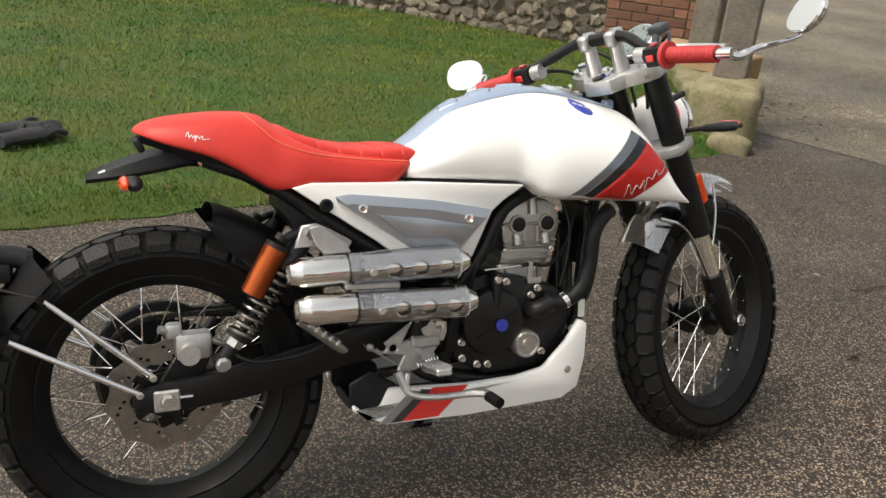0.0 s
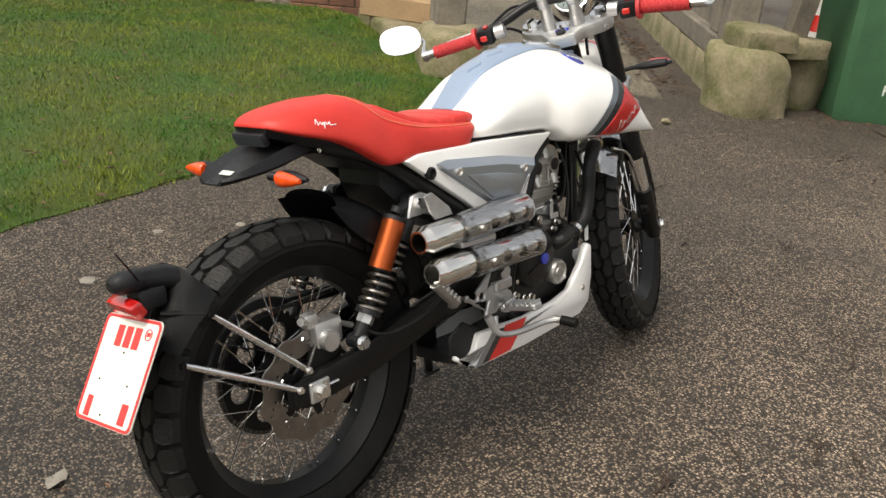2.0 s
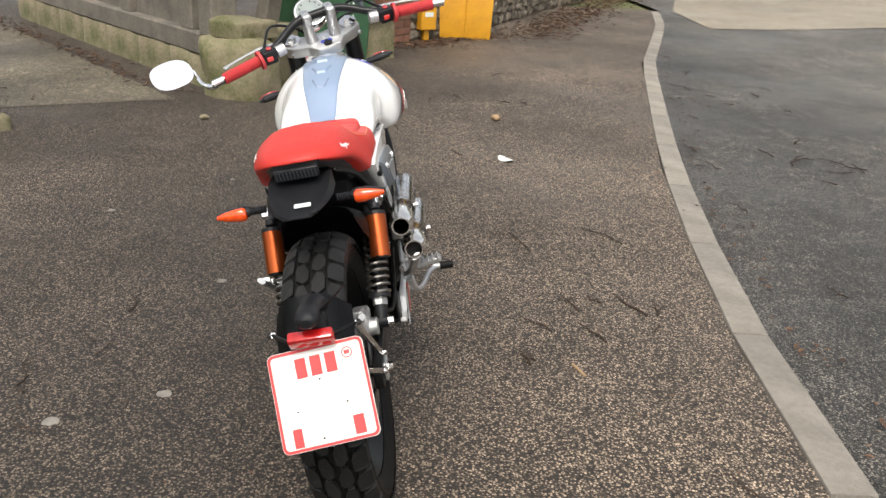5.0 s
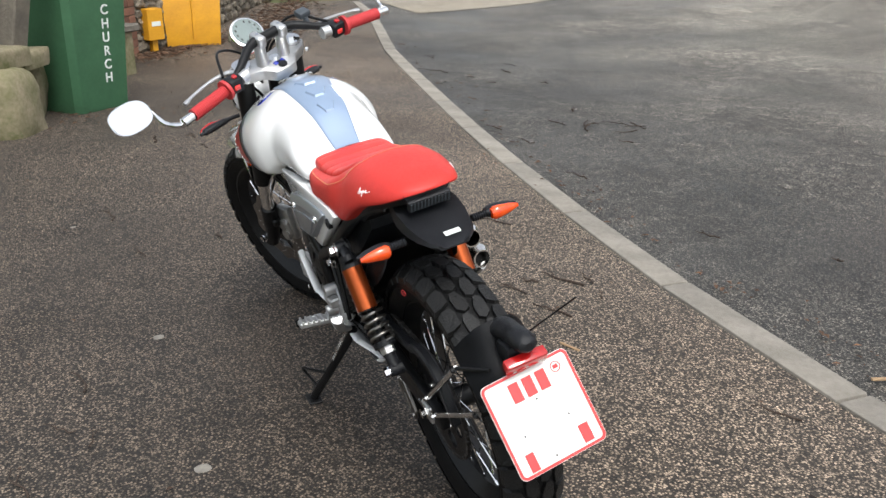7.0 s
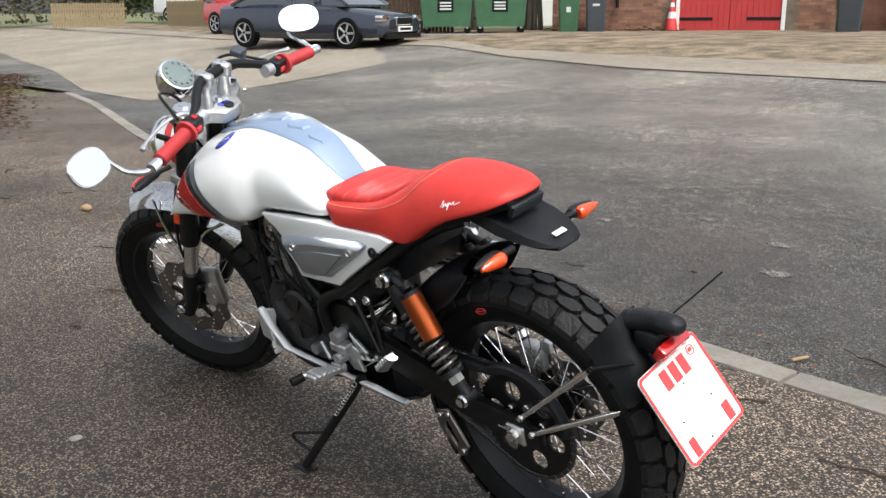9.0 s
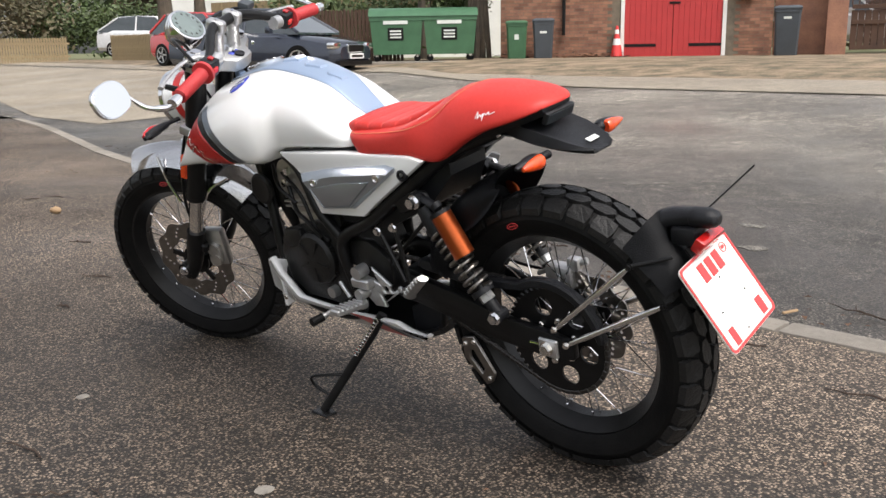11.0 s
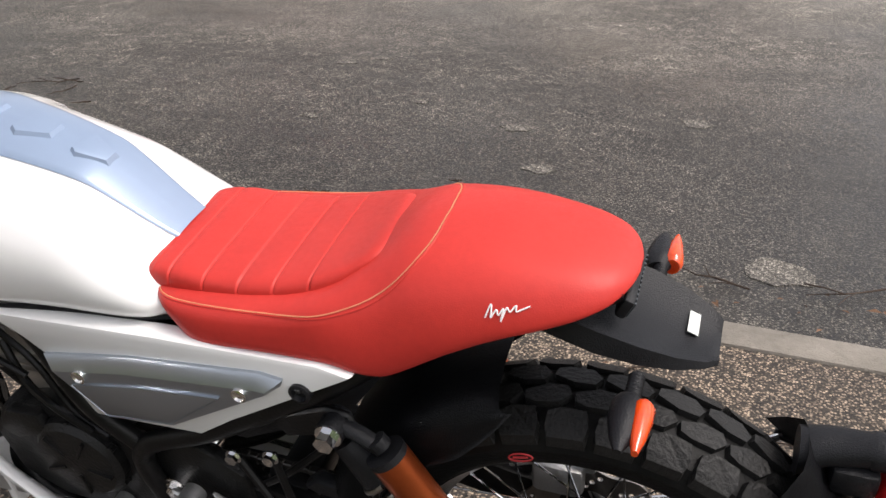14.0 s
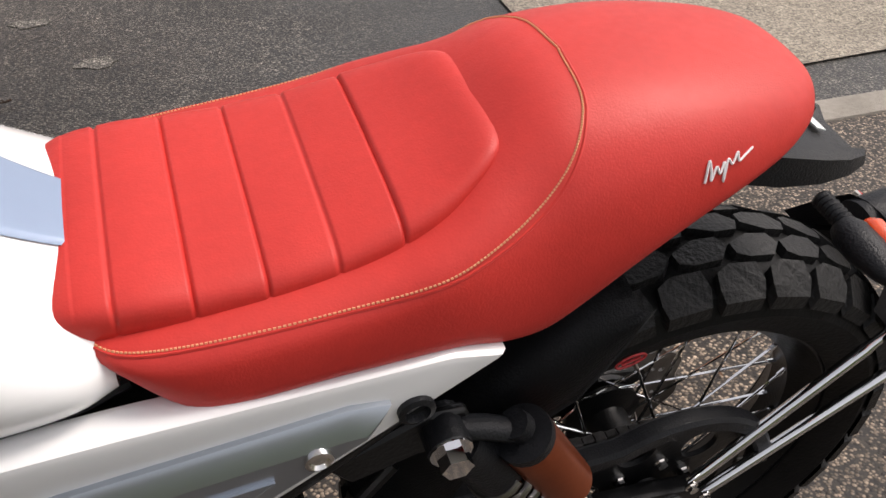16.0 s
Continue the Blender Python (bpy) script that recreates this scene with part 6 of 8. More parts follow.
# exhaust silencers on the right ---------------------------------------------------
for (ua, wa), (ub, wb), Y in (((0.222, 0.564), (0.566, 0.564), -0.168), ((0.232, 0.499), (0.576, 0.487), -0.188)):
    A, B = Vector((ua, Y, wa)), Vector((ub, Y, wb))
    d = (B - A).normalized()
    Lx = (B - A).length
    T = Matrix.Translation(A) @ d.to_track_quat("Y", "Z").to_matrix().to_4x4()
    ex = part("silencer", lathe([(0.017, 0.03), (0.019, -0.004), (0.0225, -0.004), (0.0235, 0.006), (0.0285, 0.014), (0.0295, 0.02), (0.0295, 0.13), (0.026, 0.135), (0.026, Lx - 0.02), (0.028, Lx - 0.015), (0.024, Lx), (0.017, Lx + 0.012), (0.0, Lx + 0.012)], 32), M_STEEL, bike, "brushed steel silencer", T)
    part("silencer_bore", lathe([(0.0175, 0.028), (0.0, 0.028)], 20), M_BLACK, ex)
    # drilled heat shield, wrapped round the outer half
    nu, nt = 64, 30
    x0, x1, t0, t1, rs = 0.105, Lx - 0.012, radians(-112), radians(112), 0.0335
    cell = (x1 - x0) / nu
    bmx = bmesh.new()
    hc = [(0.195, 0.0, 0.0155), (0.248, 0.0, 0.0155), (0.301, 0.0, 0.0155)]
    vv = {}
    for i in range(nu + 1):
        for j in range(nt + 1):
            th = t0 + (t1 - t0) * j / nt
            xx = x0 + (x1 - x0) * i / nu
            if i == 0:
                xx += 0.03 * ease(max(0.0, th + 1.2) / 1.6)
            s_ = th * rs
            for hx, hs_, hr in hc:
                dx, ds = xx - hx, s_ - hs_
                dd = math.hypot(dx, ds)
                if dd < hr and dd > hr - 0.0055:
                    xx, s_ = hx + dx / dd * hr, hs_ + ds / dd * hr
            vv[i, j] = (xx, s_)
    vt = {}
    for i in range(nu):
        for j in range(nt):
            cs = [vv[i, j], vv[i + 1, j], vv[i + 1, j + 1], vv[i, j + 1]]
            if any(any(math.hypot(c_[0] - hx, c_[1] - hs_) < hr - 1e-5 for c_ in cs) for hx, hs_, hr in hc):
                continue
            f = []
            for key in ((i, j), (i + 1, j), (i + 1, j + 1), (i, j + 1)):
                if key not in vt:
                    xx, s_ = vv[key]
                    th = s_ / rs
                    vt[key] = bmx.verts.new((rs * math.cos(th), xx, rs * math.sin(th)))
                f.append(vt[key])
            bmx.faces.new(f)
    bmesh.ops.solidify(bmx, geom=bmx.faces[:], thickness=0.002)
    part("heat_shield", bmx, M_CHROME, ex, "polished drilled heat shield", deg=60)
    part("shield_bolt", hexbolt((0, 0, 0), 1, 0.006, 0.006), M_STEEL, ex, m=Matrix.Translation((0.034, 0.15, 0.0)) @ Matrix.Rotation(radians(-90), 4, "Z"))
part("silencer_bracket", join(slab([(0.262, 0.645), (0.285, 0.650), (0.335, 0.610), (0.345, 0.592), (0.29, 0.592), (0.275, 0.612)], -0.150, -0.144, "y", 0.002), slab([(0.32, 0.53), (0.43, 0.525), (0.43, 0.537), (0.32, 0.542)], -0.19, -0.15, "y", 0.002)), M_ALU, bike, "alloy silencer bracket")

# foot controls ---------------------------------------------------------------------
for q in (-1, 1):
    d0, d1 = (0.118, 0.128) if q > 0 else (-0.140, -0.130)
    hang = part("peg_hanger", slab([(0.362, 0.408), (0.452, 0.398), (0.475, 0.440), (0.525, 0.446), (0.540, 0.425), (0.525, 0.375), (0.48, 0.335), (0.44, 0.338), (0.455, 0.370), (0.40, 0.380)], d0, d1, "y", 0.003, holes=[circle(0.385, 0.394, 0.008), circle(0.410, 0.391, 0.008), circle(0.433, 0.387, 0.008)]), M_ALU, bike, "alloy foot peg hanger")
    part("hanger_boss", join(cyl((0.505, q * 0.118, 0.425), (0.505, q * 0.150, 0.425), 0.016, 18, bev=0.003), cyl((0.500, q * 0.118, 0.372), (0.500, q * 0.158, 0.372), 0.014, 18, bev=0.003), box(0.47, 0.53, min(q * 0.12, q * 0.15), max(q * 0.12, q * 0.15), 0.385, 0.41, 0.004)), M_ALU, hang)
    pm = Matrix.Translation((0.505, q * 0.150, 0.345)) @ Matrix.Rotation(0 if q > 0 else math.pi, 4, "Z") @ Matrix.Rotation(radians(10), 4, "X")
    pg = part("rider_peg", xf(join(box(-0.016, 0.016, 0, 0.088, -0.007, 0.007, 0.003), cyl((0, -0.01, 0), (0, 0.002, 0), 0.014, 14)), pm), M_ALU, bike, "serrated alloy foot peg")
    for k in range(6):
        part("peg_tooth", xf(box(-0.018, 0.018, 0.008 + 0.014 * k, 0.013 + 0.014 * k, 0.005, 0.013, 0.001), pm), M_ALU, pg)
    part("passenger_peg", join(tube([(0.325, q * 0.150, 0.400), (0.31, q * 0.170, 0.415), (0.235, q * 0.190, 0.478)], 0.010, 10, flat=0.55, radii=[0.012, 0.014, 0.013]), *[xf(box(-0.014, 0.014, -0.003, 0.003, -0.003, 0.009, 0.001), Matrix.Translation((0.305 - 0.014 * k, q * (0.172 + 0.0035 * k), 0.424 + 0.0115 * k)) @ Matrix.Rotation(radians(90), 4, "Z") @ Matrix.Rotation(radians(38), 4, "X")) for k in range(5)]), M_ALU, bike, "folded passenger peg")
    if q > 0:
        for a, b in (((0.330, 0.140, 0.418), (0.362, 0.128, 0.555)), ((0.345, 0.140, 0.430), (0.415, 0.128, 0.540))):
            part("peg_stay", tube([a, b], 0.0055, 8), M_BLACK, bike)
            part("stay_bolt", hexbolt((b[0], b[1] + 0.004, b[2]), 1, 0.008, 0.009), M_CHROME, bike)
part("brake_pedal", join(tube([(0.46, -0.150, 0.335), (0.455, -0.160, 0.300), (0.50, -0.175, 0.288), (0.58, -0.195, 0.292), (0.605, -0.215, 0.295)], 0.007, 10, per=5), cyl((0.605, -0.205, 0.295), (0.612, -0.255, 0.292), 0.009, 12, bev=0.002), tube([(0.44, -0.145, 0.34), (0.455, -0.155, 0.305)], 0.010, 10)), M_ALU, bike, "alloy brake pedal")
part("pedal_pad", cyl((0.606, -0.225, 0.2945), (0.613, -0.262, 0.2915), 0.0115, 14, bev=0.002), M_RUBBER, bike)
part("master_cylinder", join(box(0.475, 0.535, -0.150, -0.118, 0.438, 0.488, 0.006, 2), cyl((0.505, -0.135, 0.39), (0.505, -0.135, 0.44), 0.010, 12)), M_ALU, bike, "rear brake master cylinder")
spg = [Vector((0.475 + 0.045 * k / 60, -0.158 + 0.006 * math.cos(k * 0.8), 0.352 + 0.012 * k / 60 + 0.006 * math.sin(k * 0.8))) for k in range(61)]
part("pedal_spring", tube(spg, 0.0014, 5), M_CHROME, bike)
part("gear_lever", join(tube([(0.52, 0.130, 0.345), (0.56, 0.150, 0.325), (0.60, 0.165, 0.315), (0.605, 0.200, 0.312)], 0.006, 10, per=5), cyl((0.604, 0.190, 0.312), (0.608, 0.225, 0.311), 0.0095, 12, bev=0.002), tube([(0.60, 0.125, 0.375), (0.56, 0.135, 0.345)], 0.006, 8)), M_ALU, bike, "alloy gear lever")
part("gear_pad", cyl((0.605, 0.198, 0.3118), (0.6085, 0.230, 0.3108), 0.0112, 14, bev=0.002), M_RUBBER, bike)
stand = part("side_stand", join(tube([(0.490, 0.105, 0.300), (0.512, 0.127, 0.255), (0.634, 0.236, 0.058)], 0.012, 12), xf(box(-0.030, 0.028, -0.020, 0.020, -0.006, 0.004, 0.003), Matrix.Translation((0.634, 0.238, 0.052)) @ Matrix.Rotation(radians(12), 4, "X"))), M_BLACK, bike, "black side stand on the ground")
part("stand_tang", tube([(0.578, 0.186, 0.150), (0.605, 0.221, 0.160), (0.645, 0.241, 0.155), (0.652, 0.233, 0.125), (0.614, 0.218, 0.092)], 0.0042, 8, per=5), M_BLACK, stand)
ssp = [Vector((0.478 + 0.07 * k / 90 + 0.006 * math.cos(k * 0.8), 0.135 + 0.035 * k / 90, 0.302 - 0.10 * k / 90 + 0.006 * math.sin(k * 0.8))) for k in range(91)]
part("stand_spring", tube(ssp, 0.0016, 5), M_STEEL, stand)


# ---- churchyard side: lawn, gate plinths, walls ----
def wall_line(x):
    return 7.16 - (x - 2.26) * 1.069


def lawn_low(x):
    return line_y(GRASS_EDGE, x) if x < 3.3 else 2.25 + (x - 3.3) * 1.14


def lawn_z(x, y):
    k = ease((y - lawn_low(x)) / 0.14)
    return 0.004 + k * 0.034 + k * 0.03 * (noise.noise((x * 0.9, y * 0.9, 0)) + 0.4 * noise.noise((x * 3.1, y * 3.1, 2)))


bm = bmesh.new()
xs = steps(-9, 4.45, 120)
ks = [0, 0.006, 0.014, 0.028, 0.05] + steps(0.08, 1, 46)
v = [[bm.verts.new((x, 0, 0)) for x in xs] for k in ks]
for j, k in enumerate(ks):
    for i, x in enumerate(xs):
        y = lawn_low(x) + 0.035 * noise.noise((x * 5, 0.3, 0)) * (1 - k) + k * (wall_line(x) - lawn_low(x))
        v[j][i].co = (x, y, lawn_z(x, y))
for j in range(len(ks) - 1):
    for i in range(len(xs) - 1):
        bm.faces.new((v[j][i], v[j][i + 1], v[j + 1][i + 1], v[j + 1][i]))
solid("lawn", bm, M_SOIL, "mossy mown lawn with bare soil at its edge", "lawn", kind="structure")


def from_lists(name, verts, faces, material, label, category):
    me = bpy.data.meshes.new(name)
    me.from_pydata(verts, [], faces)
    me.materials.append(material)
    ob = new(name, me)
    return tagged(ob, label, category, kind="stuff")


rng = random.Random(5)
gv, gf = [], []
while len(gf) < 170000:
    x = rng.uniform(-2.2, 4.4)
    lo, hi = lawn_low(x), wall_line(x)
    y = lo + (hi - lo) * rng.random() ** 1.7 + rng.gauss(0, 0.012)
    bare = noise.noise((x * 1.3, y * 1.3, 7))
    if rng.random() < 0.35 * ease(bare * 2.2):
        continue
    near = ease((y - lo) / 0.10)
    h = rng.uniform(0.012, 0.032) * (0.55 + 0.45 * near) * (1 + 0.35 * bare)
    a = rng.uniform(0, math.tau)
    w = rng.uniform(0.0013, 0.0026) * (1 + (y - lo) * 0.22)
    b = rng.uniform(0, math.tau)
    t = rng.uniform(0.2, 1.0) * h
    z = lawn_z(x, y) - 0.004
    n = len(gv)
    gv += [(x - w * math.cos(a), y - w * math.sin(a), z), (x + w * math.cos(a), y + w * math.sin(a), z), (x + t * math.cos(b), y + t * math.sin(b), z + h)]
    gf.append((n, n + 1, n + 2))
from_lists("grass", gv, gf, M_GRASS, "short green grass with yellowed moss", "grass")

# leaves lying about, twigs, pebbles
lv, lf = [], []


def leaf(x, y, z, s, r):
    n = len(lv)
    c, d = math.cos(r) * s, math.sin(r) * s
    lv.extend([(x - c, y - d, z), (x - d * 0.45, y + c * 0.45, z + s * 0.35), (x + c, y + d, z + s * 0.15), (x + d * 0.45, y - c * 0.45, z + s * 0.3)])
    lf.append((n, n + 1, n + 2))
    lf.append((n, n + 2, n + 3))


for k in range(260):
    x = rng.uniform(-2, 4.3)
    y = lawn_low(x) + rng.random() ** 1.4 * 4
    leaf(x, y, lawn_z(x, y) + 0.02, rng.uniform(0.008, 0.028), rng.uniform(0, 6.3))
for k in range(2600):
    t = rng.random()
    x, y = 8.5 + 8.5 * t + rng.gauss(0, 0.25), -1.35 - 3.2 * t + rng.gauss(0, 0.22)
    leaf(x, y, 0.015, rng.uniform(0.015, 0.045), rng.uniform(0, 6.3))
for k in range(500):
    t = rng.random()
    leaf(7.4 + 1.2 * t + rng.gauss(0, 0.1), -0.05 - 0.9 * t + rng.gauss(0, 0.15), 0.012, rng.uniform(0.012, 0.035), rng.uniform(0, 6.3))
for k in range(420):
    t = rng.random()
    leaf(4.7 + 3.8 * t + rng.gauss(0, 0.06), 1.62 + 3.05 * t + rng.gauss(0, 0.08), 0.012, rng.uniform(0.012, 0.035), rng.uniform(0, 6.3))
for k in range(160):
    leaf(3.9 + rng.gauss(0, 0.28), 3.05 + rng.gauss(0, 0.22), 0.04, rng.uniform(0.012, 0.035), rng.uniform(0, 6.3))
for k in range(240):
    leaf(rng.uniform(-1.5, 9), rng.uniform(-1.1, 1.4), 0.004, rng.uniform(0.004, 0.012), rng.uniform(0, 6.3))
for k in range(60):
    leaf(rng.uniform(-0.5, 8), rng.uniform(-1.6, -1.36), 0.006, rng.uniform(0.006, 0.02), rng.uniform(0, 6.3))
for k in range(380):
    s_ = rng.random()
    leaf(13.1 - 2.6 * s_ + rng.gauss(0, 0.12), -15.75 - 1.55 * s_ + rng.gauss(0, 0.16), 0.56 + abs(rng.gauss(0, 0.07)), rng.uniform(0.03, 0.09), rng.uniform(0, 6.3))
for k in range(420):
    s_ = rng.random()
    leaf(7.2 + 1.3 * s_ + rng.gauss(0, 0.10), 0.20 - 1.0 * s_ + rng.gauss(0, 0.12), 0.012, rng.uniform(0.012, 0.035), rng.uniform(0, 6.3))
for k in range(90):
    leaf(5.1 + rng.gauss(0, 0.22), 0.55 + rng.gauss(0, 0.3), 0.008, rng.uniform(0.008, 0.028), rng.uniform(0, 6.3))
for k in range(220):
    x = rng.uniform(-1.0, 7.5)
    leaf(x, line_y(KERB, x) - 0.16 - abs(rng.gauss(0, 0.12)), 0.004, rng.uniform(0.005, 0.022), rng.uniform(0, 6.3))
from_lists("fallen_leaves", lv, lf, M_DEADLEAF, "brown fallen leaves and litter", "leaves")


def twig(x, y, ln, ang, z=0.004, forks=2, r=0.0035, seed=0):
    q = random.Random(seed)
    pts = []
    for k in range(7):
        s = (k / 6 - 0.5) * ln
        pts.append((s, q.gauss(0, ln * 0.035), z + abs(q.gauss(0, 0.004))))
    bms = [tube(pts, r, 6, radii=[r, r * 0.8, r * 0.5])]
    for f in range(forks):
        p = Vector(pts[q.randint(1, 4)])
        a = q.choice((-1, 1)) * q.uniform(0.4, 0.9)
        l2 = ln * q.uniform(0.2, 0.4)
        bms.append(tube([p, p + Vector((l2 * 0.5 * math.cos(a), l2 * 0.5 * math.sin(a), 0.006)), p + Vector((l2 * math.cos(a), l2 * math.sin(a) * 1.1, 0.003))], r * 0.6, 5, radii=[r * 0.6, r * 0.35]))
    return solid("twig", join(*bms), M_TWIG, "thin dark fallen twig lying on the asphalt", "twig", Matrix.Translation((x, y, 0)) @ Matrix.Rotation(ang, 4, "Z"), "fallen twigs")


for k, (x, y, ln, an, fk) in enumerate(((1.27, -0.67, 0.16, 0.3, 3), (2.0, -0.93, 0.26, 0.6, 1), (1.9, -0.55, 0.30, 0.4, 1), (1.25, -0.98, 0.14, -0.2, 1), (3.3, -0.35, 0.12, 0.5, 2), (3.45, -2.38, 0.34, -0.6, 4), (3.38, -2.62, 0.30, 0.7, 3), (3.62, -2.25, 0.22, 0.1, 3), (3.2, -2.5, 0.18, 1.4, 2), (1.45, -1.72, 0.12, 0.3, 2), (0.2, -0.93, 0.14, 0.5, 1), (-0.42, 1.42, 0.24, 0.9, 1), (-0.25, 1.05, 0.18, 0.6, 1), (2.2, 0.55, 0.16, 0.2, 1), (2.75, 0.62, 0.22, 0.1, 1), (-0.35, -1.55, 0.30, 0.5, 4), (0.05, -1.5, 0.24, -0.4, 3), (-0.2, -0.75, 0.17, 0.2, 1), (1.0, -2.0, 0.05, 0.3, 3), (5.8, -2.3, 0.35, 0.4, 3), (6.5, -2.6, 0.3, -0.3, 3), (4.8, -0.9, 0.2, 0.2, 1), (0.65, 0.98, 0.2, 0.4, 1), (1.15, 0.82, 0.14, 0.15, 1))):
    twig(x, y, ln, an, 0.005, fk, 0.0032 if k != 5 else 0.005, k)
scatter = random.Random(77)
for k in range(34):
    x = scatter.uniform(0.7, 6.2)
    y = scatter.uniform(-0.95, 0.35 if x > 2 else -0.45) if k % 3 else line_y(KERB, x) - scatter.uniform(0.2, 1.5)
    twig(x, y, scatter.uniform(0.05, 0.20), scatter.uniform(-0.6, 0.9), 0.004, scatter.choice((0, 1, 1, 3)), scatter.uniform(0.0028, 0.0046), 100 + k)
for k in range(10):
    twig(scatter.uniform(-0.5, 1.4), scatter.uniform(0.75, 1.45), scatter.uniform(0.05, 0.16), scatter.uniform(-0.3, 1.2), 0.004, scatter.choice((0, 1)), 0.002, 150 + k)
solid("wood_chip", xf(box(-0.035, 0.035, -0.006, 0.006, 0, 0.008, 0.002), pose(0.22, -1.36, 0.004, 0, 0, 70)), M_NEWWOOD, "pale splinter of wood lying beside the kerb", "wood chip")
solid("wood_chip", xf(box(-0.04, 0.04, -0.005, 0.005, 0, 0.006, 0.002), pose(0.78, -0.62, 0.0, 0, 0, 20)), M_NEWWOOD, "pale splinter of wood lying on the drive", "wood chip")


def pebble(name, x, y, r, material, label, flat=0.4, seed=0):
    q = random.Random(seed)
    bm = bmesh.new()
    bmesh.ops.create_icosphere(bm, subdivisions=2, radius=r)
    for vt in bm.verts:
        vt.co *= 1 + 0.25 * noise.noise(vt.co * (1.2 / r) + Vector((seed, 0, 0)))
        vt.co.z = vt.co.z * flat + r * flat * 0.8
    return solid(name, bm, material, label, "stone", Matrix.Translation((x, y, 0)) @ Matrix.Rotation(seed, 4, "Z"), deg=50)


pebble("stone", 4.217, -0.651, 0.032, M_NEWWOOD, "orange-brown broken stone lying on the drive", 0.7, 1)
pebble("stone", 3.9, 1.2, 0.03, M_SAND, "small sandy stone lying on the drive", 0.6, 2)
for k, (x, y, r) in enumerate(((1.373, 0.577, 0.022), (0.574, 0.571, 0.026), (2.634, 0.781, 0.016), (0.73, 1.46, 0.022), (1.0, 1.35, 0.024), (0.36, 1.25, 0.03), (0.42, 0.82, 0.028), (-0.05, 1.4, 0.03), (1.55, 1.45, 0.02), (2.1, 1.2, 0.022))):
    pebble("pale_spot_stone", x, y, r * 0.8, M_PALEST, "pale flat stone set in the macadam", 0.08, k + 3)
for k, (x, y, r) in enumerate(((2.17, -3.62, 0.07), (2.01, -3.78, 0.06), (0.74, -2.27, 0.07), (-0.15, -1.62, 0.12), (0.95, -2.75, 0.07), (1.5, -3.0, 0.05), (0.2, -3.1, 0.08), (1.9, -2.6, 0.05))):
    q = random.Random(k)
    pts = [(r * (1 + 0.45 * noise.noise((math.cos(a) * 1.4, math.sin(a) * 1.4, k))) * math.cos(a) * 1.3, r * (1 + 0.45 * noise.noise((math.cos(a) * 1.4, math.sin(a) * 1.4, k))) * math.sin(a)) for a in (j * math.tau / 26 for j in range(26))]
    solid("road_spot", slab([(p_ * 0.7, q_ * 0.7) for p_, q_ in pts], -0.0055, -0.003, "z"), M_SPOT, "pale worn spot in the road surface", "road spot", Matrix.Translation((x, y, 0)), kind="structure")
solid("paper_leaf", loft([[Vector((0.06 * math.cos(a) * s, 0.035 * math.sin(a) * s, 0.006 + 0.008 * math.cos(2 * a) * s)) for a in (k * math.tau / 10 for k in range(10))] for s in (1.0, 0.5, 0.05)]), M_WLETTER, "pale dry leaf lying on the drive", "leaf", pose(3.197, -0.621, 0.003, 0, 0, 30))
solid("litter", loft([[Vector((0.03 * math.cos(a) * s, 0.018 * math.sin(a) * s, 0.006 + 0.006 * math.cos(3 * a) * s)) for a in (k * math.tau / 10 for k in range(10))] for s in (1.0, 0.5, 0.05)]), M_PALEST, "crumpled pale scrap of litter on the drive", "litter", pose(-0.15, 0.42, 0.003, 0, 0, 30))
gl = thing("gloves", "pair of black riding gloves dropped on the grass", "gloves", pose(-0.15, 2.60, 0.035, 0, 0, 20))
for dx, dy, an in ((0, 0, 0.2), (0.02, 0.10, -0.3)):
    gm_ = Matrix.Translation((dx, dy, 0.01)) @ Matrix.Rotation(an, 4, "Z")
    part("glove", join(loft([[Vector((u, h_ * math.cos(a), 0.03 + z_ * math.sin(a))) for a in (k * math.tau / 12 for k in range(12))] for u, h_, z_ in ((-0.16, 0.05, 0.03), (-0.10, 0.042, 0.028), (-0.04, 0.05, 0.035), (0.04, 0.052, 0.03))]), *[tube([(0.03, yy, 0.03), (0.08, yy * 1.1, 0.045), (0.125, yy * 1.25, 0.028)], 0.013, 8, per=3) for yy in (-0.038, -0.013, 0.013, 0.038)], tube([(-0.04, 0.045, 0.04), (0.0, 0.085, 0.05), (0.03, 0.09, 0.04)], 0.014, 8, per=3)), M_CLOTH, gl, m=gm_)
part("cuff_tag", xf(box(-0.012, 0.012, -0.008, 0.008, 0, 0.003), pose(-0.15, -0.02, 0.045, 0, 20, 0)), M_WLETTER, gl, "white tag")


# rough stone blocks
def rough_block(lx, ly, lz, seed=0, rnd=0.05, amp=0.035, cuts=5):
    bm = box(-lx / 2, lx / 2, -ly / 2, ly / 2, 0, lz)
    bmesh.ops.subdivide_edges(bm, edges=bm.edges[:], cuts=cuts, use_grid_fill=True)
    for vt in bm.verts:
        c = vt.co
        e = [max(0.0, abs(c.x) - (lx / 2 - rnd)), max(0.0, abs(c.y) - (ly / 2 - rnd)), max(0.0, c.z - (lz - rnd))]
        k = math.sqrt(sum(a * a for a in e))
        if k > rnd:
            s = rnd / k
            c.x -= math.copysign(e[0] * (1 - s), c.x)
            c.y -= math.copysign(e[1] * (1 - s), c.y)
            c.z -= e[2] * (1 - s)
        d = noise.noise_vector(c * 4 + Vector((seed * 3.1, 0, 0))) * amp + noise.noise_vector(c * 13 + Vector((seed, 2, 0))) * amp * 0.3
        if c.z < 0.01:
            d.z = 0
        vt.co = c + d
    return bm


